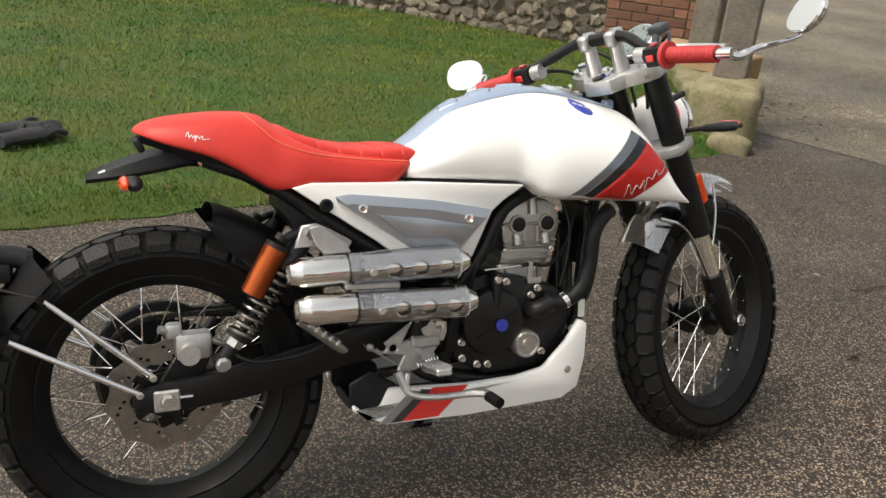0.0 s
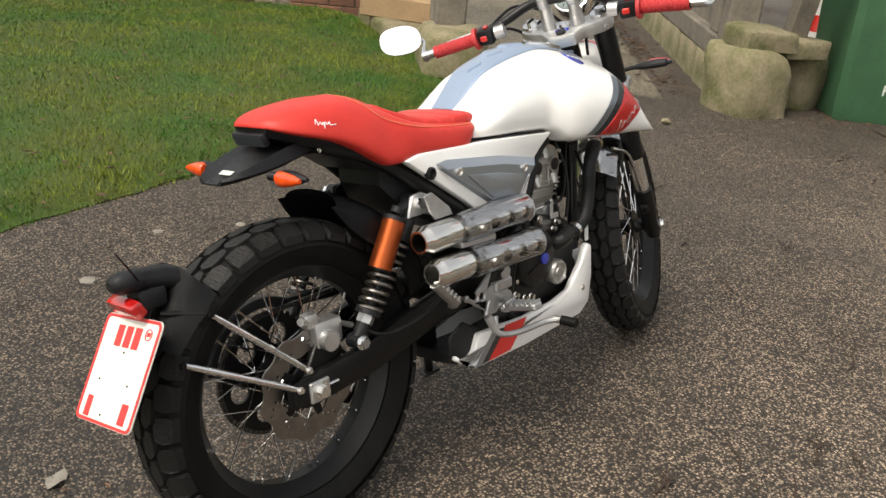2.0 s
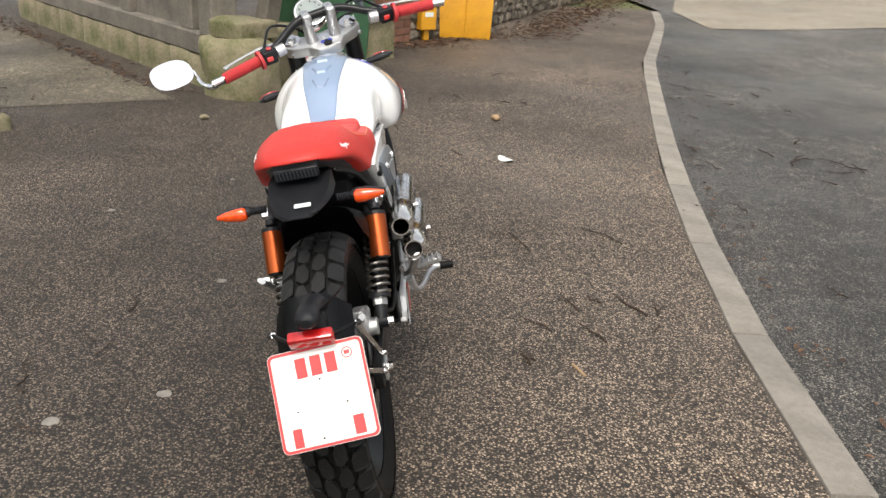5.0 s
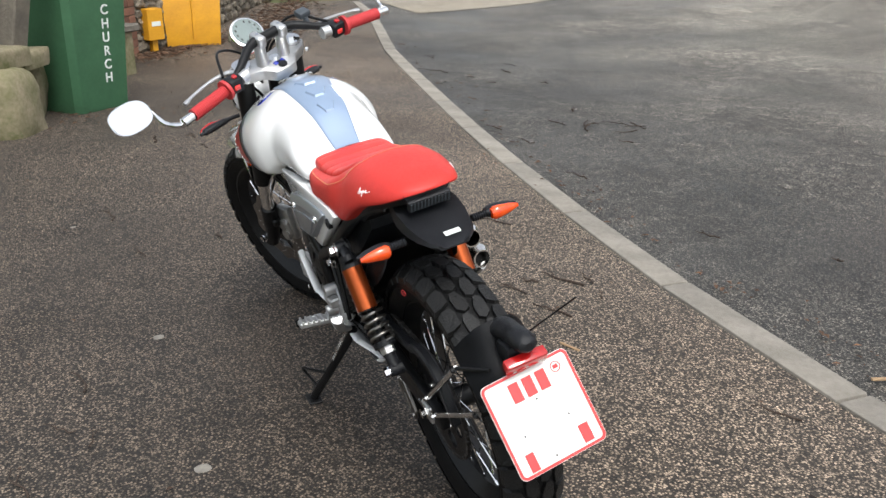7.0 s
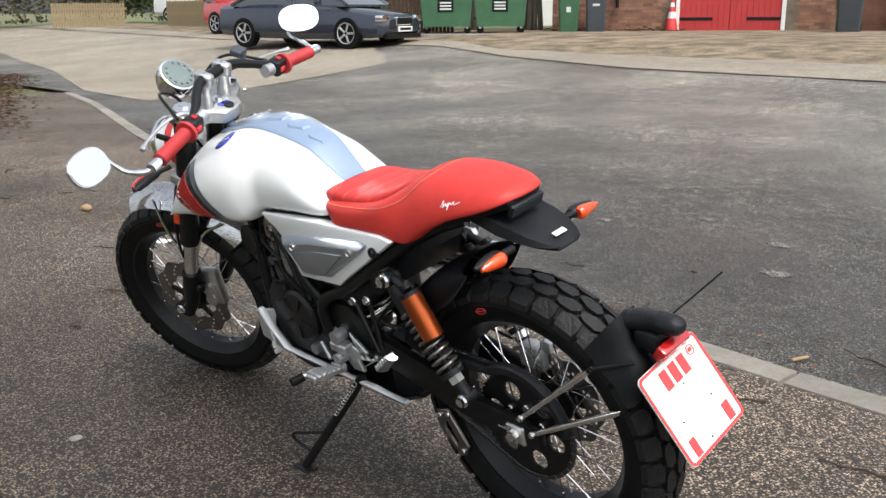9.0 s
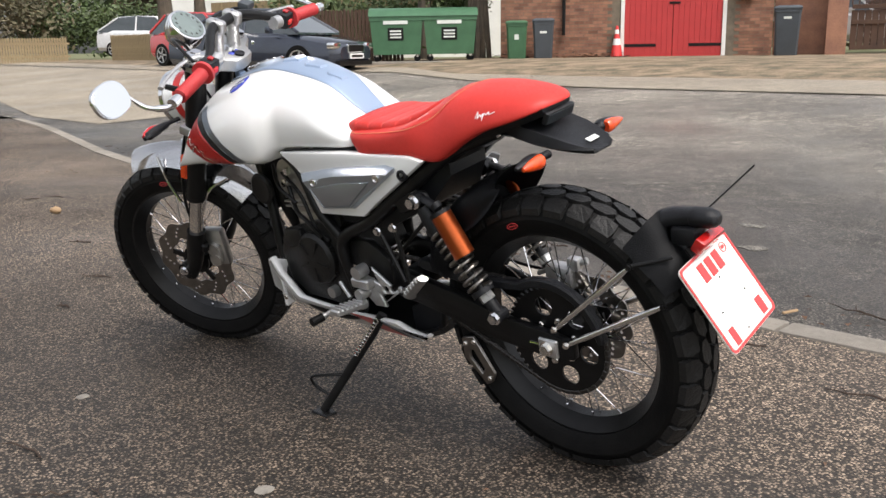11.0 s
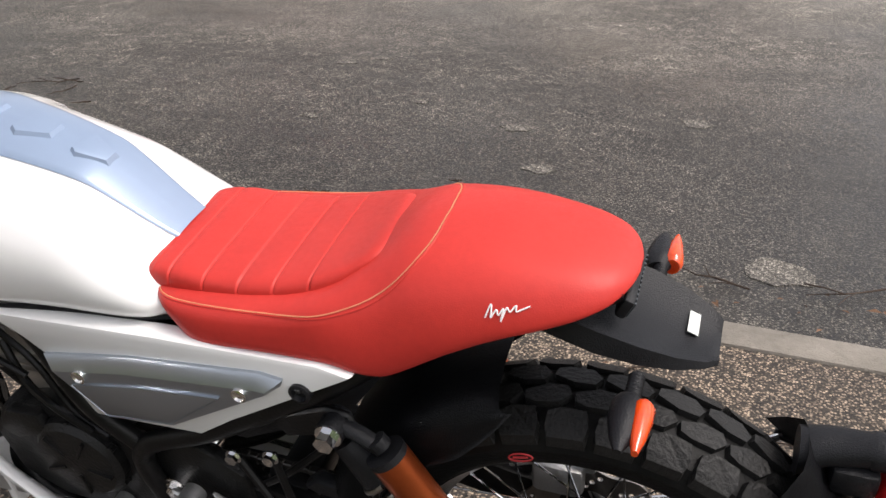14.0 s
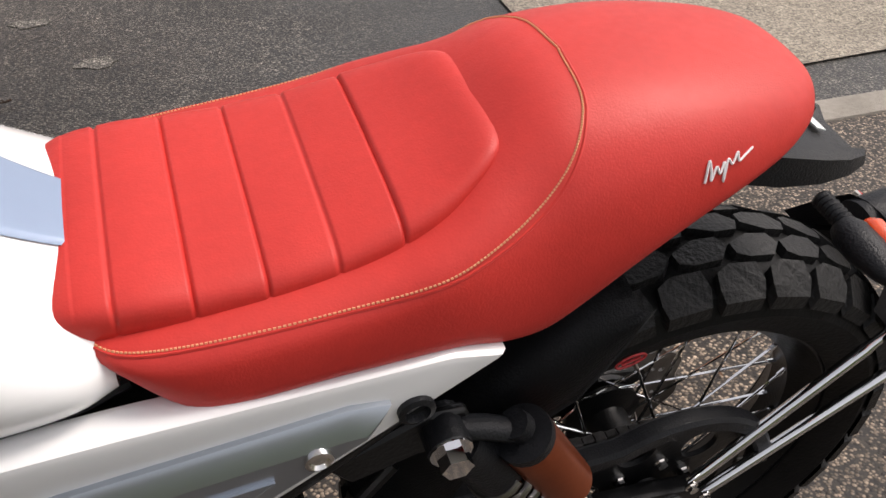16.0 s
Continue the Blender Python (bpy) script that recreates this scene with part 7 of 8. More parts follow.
def stone(x, y, ang, lx, ly, lz, seed, label, rnd=0.07, amp=0.035, name="stone_block", z=0.0, group="gate stones"):
    return solid(name, rough_block(lx, ly, lz, seed, rnd, amp), M_SAND, label, "stone block", pose(x, y, z, 0, 0, ang), group, deg=50)


# right of the path: big mossy stones and the low wall with timber above
stone(4.72, 1.12, 60, 0.48, 0.44, 0.42, 1, "large mossy sandstone block at the gate corner", 0.12, 0.05)
stone(5.22, 1.02, 70, 0.40, 0.34, 0.38, 2, "rounded sandstone block beside the green bin", 0.10, 0.05)
stone(5.02, 1.06, 66, 0.50, 0.36, 0.12, 3, "flat mossy sandstone slab on the stones", 0.04, 0.03, z=0.36)
WD = math.degrees(math.atan2(3.1, 3.9))
for k, (t, ln) in enumerate(((0.09, 0.62), (0.21, 0.66), (0.335, 0.70), (0.46, 0.66), (0.59, 0.72), (0.72, 0.70), (0.85, 0.66))):
    x, y = 4.75 + 3.9 * t + 0.10, 1.35 + 3.1 * t - 0.14
    stone(x, y, WD, ln, 0.30, 0.24, 10 + k, "squared mossy sandstone of the low gate wall", 0.03, 0.02)
sill = solid("gate_sill_beam", box(-2.4, 2.4, -0.10, 0.10, 0, 0.16, 0.015), M_WOOD, "weathered oak sill beam on the low wall", "beam", pose(6.85, 2.86, 0.23, 0, 0, WD))
for k, s in enumerate((-2.15, -1.0, 0.2, 1.5)):
    x, y = 6.85 + s * math.cos(radians(WD)), 2.86 + s * math.sin(radians(WD))
    solid("gate_post", box(-0.09, 0.09, -0.085, 0.085, 0, 2.2, 0.012), M_WOOD, "weathered grey oak post of the gate", "post", pose(x, y, 0.385, 0, 0, WD), "gate posts")
    if k < 3:
        pn = thing("boarded_partition", "weathered vertical oak boards between the gate posts", "partition", pose(x, y, 0.385, 0, 0, WD), "gate panels")
        L_ = (-1.0, 0.2, 1.5)[k] - s - 0.18
        n = int(L_ / 0.15)
        for j in range(n):
            part("board", box(0.09 + L_ * j / n + 0.004, 0.09 + L_ * (j + 1) / n - 0.004, -0.022 + 0.006 * (j % 2), 0.022, 0, 1.15, 0.004), M_WOOD, pn)
        part("rail", box(0.09, 0.09 + L_, -0.05, 0.05, 1.15, 1.27, 0.01), M_WOOD, pn)
br = solid("gate_brace", box(-0.07, 0.07, -0.06, 0.06, 0, 1.5, 0.01), M_WOOD, "leaning weathered oak brace on a stone pad", "brace", pose(4.98, 0.98, 0.45, 0, -18, WD))
solid("gate_post", box(-0.10, 0.10, -0.10, 0.10, 0, 2.0, 0.012), M_WOOD, "weathered grey oak post on the corner stone", "post", pose(4.86, 1.30, 0.38, 0, 0, WD), "gate posts")
solid("pad_stone", rough_block(0.34, 0.34, 0.13, 31, 0.03, 0.02), M_SAND, "squared pad stone under the brace", "stone block", pose(4.76, 1.1, 0.40, 0, 0, 55), deg=50)
# left of the path
LD = math.degrees(math.atan2(1.2, 1.15))
stone(3.62, 2.66, LD, 0.62, 0.40, 0.32, 20, "worn sandstone plinth of the gate post", 0.08, 0.03)
stone(3.43, 2.33, LD, 0.20, 0.24, 0.09, 21, "small broken stone at the foot of the plinth", 0.05, 0.03)
for k in range(3):
    stone(4.02 + 0.2 * k, 3.36 + 0.36 * k - 0.0, 65, 0.44, 0.34, 0.15, 22 + k, "low sandstone footing under the oak beam", 0.04, 0.02)
solid("oak_beam", box(-0.36, 0.36, -0.10, 0.10, 0, 0.17, 0.012), M_NEWWOOD, "new pale oak beam repairing the old gate", "beam", pose(4.30, 3.72, 0.14, 0, 0, 114))
solid("gate_post", box(-0.10, 0.10, -0.10, 0.10, 0, 2.2, 0.012), M_WOOD, "weathered grey oak post on the plinth", "post", pose(3.74, 2.80, 0.29, 0, 0, LD), "gate posts")
solid("gate_post", box(-0.10, 0.10, -0.09, 0.09, 0, 2.1, 0.012), M_WOOD, "weathered grey oak post above the new beam", "post", pose(4.28, 3.76, 0.30, 0, 0, 114), "gate posts")
solid("gate_brace", box(-0.07, 0.07, -0.06, 0.06, 0, 1.6, 0.01), M_WOOD, "leaning weathered oak brace by the gate post", "brace", pose(4.02, 3.14, 0.16, 0, 16, LD))


# walls of flint and brick
def flint_wall(name, a, b, height, thick, n_stones, label, seed=0):
    A, B = Vector((*a, 0)), Vector((*b, 0))
    d = (B - A)
    L_ = d.length
    ang = math.atan2(d.y, d.x)
    w = solid(name, box(0, L_, 0, thick, -0.05, height, 0.02), M_MORTAR, label, "wall", Matrix.Translation(A) @ Matrix.Rotation(ang, 4, "Z"), kind="structure")
    q = random.Random(seed)
    meshes = []
    for k in range(7):
        bm = bmesh.new()
        bmesh.ops.create_icosphere(bm, subdivisions=2, radius=0.5)
        for vt in bm.verts:
            vt.co *= 1 + 0.75 * noise.noise(vt.co * 2.6 + Vector((k * 5, 0, 0)))
        meshes.append(mesh_of("flint_stone", bm, M_FLINT, 45))
    s, z, row = 0.05, 0.06, 0
    count = 0
    while z < height - 0.04 and count < n_stones:
        s = q.uniform(0.0, 0.08)
        hgt = q.uniform(0.075, 0.115)
        while s < L_:
            wd = q.uniform(0.08, 0.17)
            part("flint_stone", meshes[q.randrange(7)], None, w, m=Matrix.Translation((s + wd / 2, -0.004 + q.uniform(-0.01, 0.012), z + q.gauss(0, 0.008))) @ Matrix.Diagonal((wd * 1.08, 0.07, hgt * 1.10, 1)) @ Matrix.Rotation(q.uniform(-0.5, 0.5), 4, "Y"))
            s += wd
            count += 1
        z += hgt * 0.93
    return w


def bricks(parent, L_, height, y=-0.012, course=0.075, length=0.225, x0=0.0, z0=0.0, skip=None):
    """Separate bricks in stretcher bond on the face of a wall or pier."""
    me = mesh_of("brick", box(0.005, length - 0.005, 0, 0.05, 0.005, course - 0.005, 0.003), M_BRICK)
    half = mesh_of("brick", box(0.005, length / 2 - 0.005, 0, 0.05, 0.005, course - 0.005, 0.003), M_BRICK)
    n = int(height / course)
    for j in range(n):
        s = x0
        first = True
        while s < x0 + L_ - 0.05:
            use_half = (j % 2 and first) or s + length > x0 + L_ + 0.01
            ln = length / 2 if use_half else length
            if not (skip and skip(s, z0 + j * course, ln)):
                part("brick", half if use_half else me, None, parent, m=Matrix.Translation((s, y, z0 + j * course)))
            s += ln
            first = False


def brick_block(name, a, b, height, thick, label, faces=True):
    A, B = Vector((*a, 0)), Vector((*b, 0))
    d = B - A
    w = solid(name, box(0, d.length, 0.0, thick, -0.05, height, 0.004), M_MORTAR, label, "wall", Matrix.Translation(A) @ Matrix.Rotation(math.atan2(d.y, d.x), 4, "Z"), kind="structure")
    bricks(w, d.length, height)
    return w


# ---- bins, boxes and cone by the gate ----
def letter_mesh(ch, size):
    """One letter in the built-in font as a thin mesh."""
    cu_ = bpy.data.curves.new("letter", "FONT")
    cu_.body, cu_.size, cu_.extrude, cu_.align_x, cu_.offset = ch, size, 0.0012, "CENTER", 0.0015
    tmp = bpy.data.objects.new("letter_curve", cu_)
    me = bpy.data.meshes.new_from_object(tmp)
    bpy.data.objects.remove(tmp)
    bpy.data.curves.remove(cu_)
    me.materials.clear()
    me.materials.append(M_WLETTER)
    return me


def wheelie_bin(name, material, label, m, wdt=0.58, dep=0.72, hgt=1.06, group="wheelie bins", bars=(), word=""):
    """Front face at y = 0, facing -y."""
    b = thing(name, label, "bin", m, group)
    rings = []
    for z, k in ((0.0, 0.80), (0.02, 0.82), (hgt * 0.86, 0.965), (hgt * 0.865, 1.0), (hgt * 0.93, 1.0)):
        x, y0, y1 = wdt / 2 * k, dep * (1 - k) * 0.5, dep - dep * (1 - k) * 0.5
        r = 0.04
        rings.append([Vector(p) for p in ((-x + r, y0, z), (x - r, y0, z), (x, y0 + r, z), (x, y1 - r, z), (x - r, y1, z), (-x + r, y1, z), (-x, y1 - r, z), (-x, y0 + r, z))])
    part("body", loft(rings), material, b)
    part("lid", loft([[Vector((sx * (wdt / 2 + 0.012) * k, dep / 2 + sy * (dep / 2 + 0.015) * k, z)) for sx, sy in ((-1, -1), (1, -1), (1, 1), (-1, 1))] for z, k in ((hgt * 0.93, 1.0), (hgt * 0.955, 1.0), (hgt * 0.985, 0.9), (hgt, 0.7))]), material, b)
    part("handle", tube([(-wdt * 0.4, dep + 0.05, hgt * 0.93), (wdt * 0.4, dep + 0.05, hgt * 0.93)], 0.015, 8), material, b)
    for s in (-1, 1):
        part("wheel", xf(lathe([(0.0, -0.02), (0.09, -0.025), (0.1, 0.0), (0.09, 0.025), (0.0, 0.02)], 20), Matrix.Rotation(radians(90), 4, "Z") @ Matrix.Translation((dep - 0.08, s * (wdt / 2 - 0.06), 0.10))), M_RUBBER, b)
    tilt = Matrix.Rotation(math.atan2(dep * 0.0825, hgt * 0.86), 4, "X")
    for k, ch in enumerate(word):
        part("letter", letter_mesh(ch, 0.092), None, b, "worn white painted letter", Matrix.Translation((0, dep * 0.1, 0)) @ tilt @ Matrix.Translation((0.045, -0.008, 0.650 - 0.092 * k)) @ Matrix.Rotation(radians(90), 4, "X"))
    if bars:
        for (x, z, w, h) in bars:
            part("letter_bar", box(x - w / 2, x + w / 2, -0.004, 0.002, z - h / 2, z + h / 2), M_WLETTER, b, "white marking", Matrix.Translation((0, dep * 0.1, 0)) @ tilt)
    return b


wheelie_bin("wheelie_bin", M_GBIN, "dark green wheelie bin with white marks by the gate", pose(5.155, 0.405, 0, 0, 0, -51), 0.58, 0.74, 1.07, bars=[(0.03, 0.82, 0.07, 0.03), (0.03, 0.86, 0.07, 0.03)], word="CHURCH")
cone = thing("traffic_cone", "orange and white traffic cone behind the bin", "traffic cone", pose(5.62, 1.05, 0, 0, 0, 20))
part("base", box(-0.20, 0.20, -0.20, 0.20, 0, 0.04, 0.012), M_RUBBER, cone)
for z0, z1, m_ in ((0.04, 0.30, M_REDSTRIPE), (0.30, 0.45, M_WPAINT), (0.45, 0.56, M_REDSTRIPE), (0.56, 0.66, M_WPAINT), (0.66, 0.75, M_REDSTRIPE)):
    part("cone_band", xf(lathe([(0.15 - 0.165 * z0, 0), (0.15 - 0.165 * z1, z1 - z0)], 24), Matrix.Translation((0, 0, z0)) @ Matrix.Rotation(radians(90), 4, "X")), m_, cone)
stone(6.68, 0.34, -45, 0.36, 0.36, 0.36, 40, "weathered stone and timber block beyond the bin", 0.02, 0.012, "mounting_block")
solid("block_board", box(-0.23, 0.23, -0.22, 0.22, 0, 0.06, 0.01), M_WOOD, "weathered oak board on the mounting block", "board", pose(6.68, 0.34, 0.355, 0, 0, -45))
solid("gate_post", box(-0.09, 0.09, -0.09, 0.09, 0, 1.6, 0.012), M_WOOD, "weathered grey oak post on the mounting block", "post", pose(6.74, 0.42, 0.412, 0, 0, -45), "gate posts")
gb_ = thing("grit_bin", "tall yellow plastic salt and grit bin, scuffed at its foot", "grit bin", pose(8.16, -0.64, 0, 0, 0, -87) @ Matrix.Diagonal((1, 1, 0.72, 1)))
part("body", loft([[Vector(p) for p in ((-w_, 0 + i_, z), (w_, 0 + i_, z), (w_ + 0.0, 0.5 - i_, z), (-w_, 0.5 - i_, z))] for z, w_, i_ in ((0, 0.27, 0.02), (0.06, 0.275, 0.012), (0.98, 0.30, 0.0), (1.0, 0.29, 0.01))]), M_YELLOW, gb_)
part("lid", loft([[Vector((sx * w_, 0.25 + sy * d_, z)) for sx, sy in ((-1, -1), (1, -1), (1, 1), (-1, 1))] for z, w_, d_ in ((1.0, 0.32, 0.28), (1.04, 0.32, 0.28), (1.10, 0.24, 0.2))]), M_YELLOW, gb_)
part("rib", box(-0.01, 0.01, -0.012, 0.01, 0.1, 0.95, 0.004), M_YELLOW, gb_)
sb = thing("notice_box", "small yellow plastic cabinet on a post by the wall", "cabinet", pose(7.84, -0.24, 0, 0, 0, -60) @ Matrix.Diagonal((1, 1, 0.75, 1)))
part("post", box(-0.03, 0.03, 0.04, 0.10, 0, 0.2, 0.004), M_YELLOW, sb)
part("body", box(-0.09, 0.09, 0, 0.13, 0.16, 0.56, 0.008), M_YELLOW, sb)
part("label_bar", box(-0.05, 0.05, -0.004, 0.002, 0.34, 0.40), M_WLETTER, sb)


# ---- across the road ----
def bearing(deg, dist, z=0.0):
    """A place by its bearing and distance from the bike's left rear."""
    return Vector((-0.87 + dist * math.cos(radians(deg)), 1.56 + dist * math.sin(radians(deg)), z))


# brick garage with red doors
GA, GB = Vector((13.2, -16.0, 0.55)), Vector((7.72, -19.25, 0.55))
gd = GA - GB
gl_ = gd.length
GM = Matrix.Translation(GB) @ Matrix.Rotation(math.atan2(gd.y, gd.x) + math.pi, 4, "Z") @ Matrix.Translation((-gl_, 0, 0))
D0, D1 = 2.9, 5.33


def wall_with_hole(L_, H, T_, x0, x1, h):
    return slab([(0, -0.3), (x0, -0.3), (x0, h), (x1, h), (x1, -0.3), (L_, -0.3), (L_, H), (0, H)], 0, T_)


gw = solid("garage_wall", wall_with_hole(gl_, 3.4, 0.25, D0, D1, 2.45), M_MORTAR, "red brick front of the garage building", "wall", GM, kind="structure")
bv, bf = [], []
q = random.Random(3)
for j in range(45):
    s = 0.0 if j % 2 == 0 else -0.1125
    while s < gl_:
        a0, a1 = max(s, 0) + 0.005, min(s + 0.225, gl_) - 0.005
        z0, z1 = -0.05 + j * 0.075 + 0.005, -0.05 + (j + 1) * 0.075 - 0.005
        s += 0.225
        if a1 - a0 < 0.03 or (a1 > D0 - 0.1 and a0 < D1 + 0.1 and z0 < 2.5):
            continue
        yy = -0.010 - q.random() * 0.004
        n = len(bv)
        bv += [(a0, yy, z0), (a1, yy, z0), (a1, yy, z1), (a0, yy, z1), (a0, 0.02, z0), (a1, 0.02, z0), (a1, 0.02, z1), (a0, 0.02, z1)]
        bf += [(n, n + 1, n + 2, n + 3), (n + 4, n, n + 3, n + 7), (n + 1, n + 5, n + 6, n + 2), (n + 3, n + 2, n + 6, n + 7), (n + 4, n + 5, n + 1, n)]
ob = from_lists("brick_course", bv, bf, M_BRICKW, "weathered red bricks of the garage front", "bricks")
ob.parent = gw
del ob["category"]
solid("garage_shell", join(box(0, 0.25, 0.25, 5, -0.3, 3.4), box(gl_ - 0.25, gl_, 0.25, 5, -0.3, 3.4), box(0.25, gl_ - 0.25, 4.75, 5, -0.3, 3.4)), M_BRICKW, "brick side and back walls of the garage", "wall", GM, kind="structure")
solid("garage_roof", loft([[Vector((x, -0.3, 3.35)), Vector((x, 2.5, 5.2)), Vector((x, 5.3, 3.35)), Vector((x, 5.3, 3.45)), Vector((x, 2.5, 5.32)), Vector((x, -0.3, 3.45))] for x in (-0.2, gl_ + 0.2)]), M_ROOF, "clay tile roof of the garage", "roof", GM, kind="structure")
gdoor = thing("garage_door", "red painted double garage doors with black strap hinges", "door", GM)
for s in (0, 1):
    x0, x1 = (D0 + 0.09, (D0 + D1) / 2 - 0.006) if s == 0 else ((D0 + D1) / 2 + 0.006, D1 - 0.09)
    lf_ = part("door_leaf", box(x0, x1, 0.02, 0.07, 0.02, 2.38, 0.004), M_REDDOOR, gdoor)
    for j in range(9):
        part("door_board", box(x0 + (x1 - x0) * j / 9 + 0.004, x0 + (x1 - x0) * (j + 1) / 9 - 0.004, 0.008, 0.022, 0.03, 2.36, 0.003), M_REDDOOR, lf_)
    hx0, hx1 = (x0, x0 + 0.75) if s == 0 else (x1 - 0.75, x1)
    for z in (0.30, 2.05):
        part("strap_hinge", box(hx0, hx1, -0.004, 0.010, z, z + 0.07, 0.003), M_BLACK, lf_, "black strap hinge")
part("bolt", box((D0 + D1) / 2 - 0.10, (D0 + D1) / 2 + 0.16, -0.012, 0.008, 1.28, 1.33, 0.004), M_BLACK, gdoor)
part("bolt", box((D0 + D1) / 2 - 0.03, (D0 + D1) / 2 + 0.20, -0.012, 0.008, 2.0, 2.05, 0.004), M_BLACK, gdoor)
for x0 in (D0, D1 - 0.09):
    part("door_frame", box(x0, x0 + 0.09, -0.03, 0.08, 0.0, 2.45, 0.006), M_WPAINT, gdoor, "white painted frame")
part("door_frame", box(D0 + 0.09, D1 - 0.09, -0.03, 0.08, 2.385, 2.45, 0.006), M_WPAINT, gdoor)
sg = thing("wall_sign", "white sign with red lettering bars on the brickwork", "sign", GM @ Matrix.Translation((D0 - 0.95, -0.03, 1.86)))
part("panel", box(-0.32, 0.32, 0, 0.015, 0, 0.42, 0.003), M_WPAINT, sg)
for k in range(3):
    part("letter_bar", box(-0.26, 0.26, -0.003, 0.001, 0.06 + 0.12 * k, 0.13 + 0.12 * k), M_PLATERED, sg)
solid("downpipe", cyl((1.55, -0.08, 0.6), (1.55, -0.08, 3.3), 0.04, 12), M_BLACK, "black rainwater pipe on the brick wall", "pipe", GM)
df = thing("defibrillator_box", "yellow rounded rescue cabinet with a green front on the wall", "cabinet", GM @ Matrix.Translation((D1 + 0.42, -0.02, 1.62)))
part("case", slab(rrect(0.22, 0.29, 0.16, 8), -0.17, 0.0), M_YELLOW, df)
part("front", slab(rrect(0.15, 0.21, 0.11, 8), -0.19, -0.16), M_GBIN, df, "bright green front")
part("mark", box(-0.06, 0.04, -0.196, -0.188, 0.0, 0.06), M_REDSTRIPE, df)
part("catch", box(-0.14, -0.08, -0.20, -0.188, -0.14, 0.14), M_BLACK, df)

wheelie_bin("wheelie_bin", M_GBIN, "green wheelie bin standing beside the brick garage", Matrix.Translation((12.20, -15.35, 0.50)) @ Matrix.Rotation(math.atan2(-0.30, -0.40), 4, "Z") , 0.50, 0.55, 1.0, bars=[(0.0, 0.62, 0.10, 0.12)])
wheelie_bin("wheelie_bin", M_GREYBIN, "dark grey wheelie bin standing beside the green one", Matrix.Translation((11.70, -15.72, 0.50)) @ Matrix.Rotation(math.atan2(-0.30, -0.40), 4, "Z"), 0.50, 0.55, 1.04, bars=[(0.0, 0.72, 0.16, 0.05)])
wheelie_bin("wheelie_bin", M_GREYBIN, "dark grey wheelie bin standing by the low brick wall", Matrix.Translation((6.85, -17.9, 0.62)) @ Matrix.Rotation(math.atan2(-0.19, -0.47), 4, "Z"), 0.56, 0.6, 1.06, bars=[(0.0, 0.80, 0.16, 0.05)])


def big_bin(m):
    b = thing("waste_container", "large green wheeled waste container with white and black labels", "waste container", m, "waste containers")
    W, D, H = 1.22, 0.9, 1.02
    part("body", loft([[Vector((-W / 2 * k, D / 2 - D / 2 * k, z)), Vector((W / 2 * k, D / 2 - D / 2 * k, z)), Vector((W / 2 * k, D / 2 + D / 2 * k, z)), Vector((-W / 2 * k, D / 2 + D / 2 * k, z))] for z, k in ((0.16, 0.88), (H * 0.9, 0.99), (H * 0.905, 1.02), (H, 1.02))]), M_GBIN, b)
    part("lid", loft([[Vector((x, -0.03, H)), Vector((x, D * 0.15, H + 0.13)), Vector((x, D * 0.5, H + 0.20)), Vector((x, D + 0.02, H + 0.14)), Vector((x, D + 0.02, H))] for x in (-W / 2 - 0.03, W / 2 + 0.03)]), M_GBIN, b)
    part("label_panel", box(-0.20, 0.16, 0.052, 0.075, 0.48, 0.76, 0.003), M_BLACK, b, "black label", Matrix.Rotation(radians(3.7), 4, "X"))
    for k in range(3):
        part("letter_bar", box(-0.15, 0.11, 0.046, 0.056, 0.53 + 0.07 * k, 0.565 + 0.07 * k), M_WLETTER, b, m=Matrix.Rotation(radians(3.7), 4, "X"))
    part("letter_bar", box(-0.30, 0.26, 0.05, 0.07, 0.84, 0.92), M_WLETTER, b, "white lettering bar", Matrix.Rotation(radians(3.7), 4, "X"))
    for x in (-W / 2 + 0.14, W / 2 - 0.14):
        for y in (0.14, D - 0.14):
            part("castor", xf(lathe([(0.0, -0.02), (0.07, -0.022), (0.08, 0), (0.07, 0.022), (0.0, 0.02)], 16), Matrix.Translation((x, y, 0.08))), M_RUBBER, b)
            part("castor_fork", box(x - 0.03, x + 0.03, y - 0.03, y + 0.03, 0.11, 0.18), M_STEEL, b)
    return b


bd_ = math.atan2(-0.69, -0.73)
big_bin(Matrix.Translation((14.02, -13.20, 0.60)) @ Matrix.Rotation(bd_, 4, "Z"))
big_bin(Matrix.Translation((13.12, -14.05, 0.60)) @ Matrix.Rotation(bd_, 4, "Z"))
solid("bin_slab", box(-1.6, 1.9, -0.5, 1.4, -0.3, 0.03, 0.01), M_KERB, "concrete slab under the waste containers", "slab", Matrix.Translation((13.55, -13.65, 0.575)) @ Matrix.Rotation(bd_, 4, "Z"), kind="structure")

# low brick wall, pier, gate
lw = solid("garden_wall", box(0, 1.4, 0, 0.22, -0.2, 1.25, 0.006), M_BRICKW, "low red brick garden wall", "wall", Matrix.Translation((7.7, -19.25, 0.6)) @ Matrix.Rotation(math.atan2(-0.02, -1.4), 4, "Z"), kind="structure")
pier = solid("brick_pier", join(box(-0.21, 0.21, -0.21, 0.21, -0.2, 1.5, 0.004), box(-0.26, 0.26, -0.26, 0.26, 1.5, 1.58, 0.01), box(-0.22, 0.22, -0.22, 0.22, 1.58, 1.66, 0.01)), M_BRICKW, "red brick gate pier with a stepped cap", "pier", pose(6.30, -19.3, 0.62, 0, 0, 20))
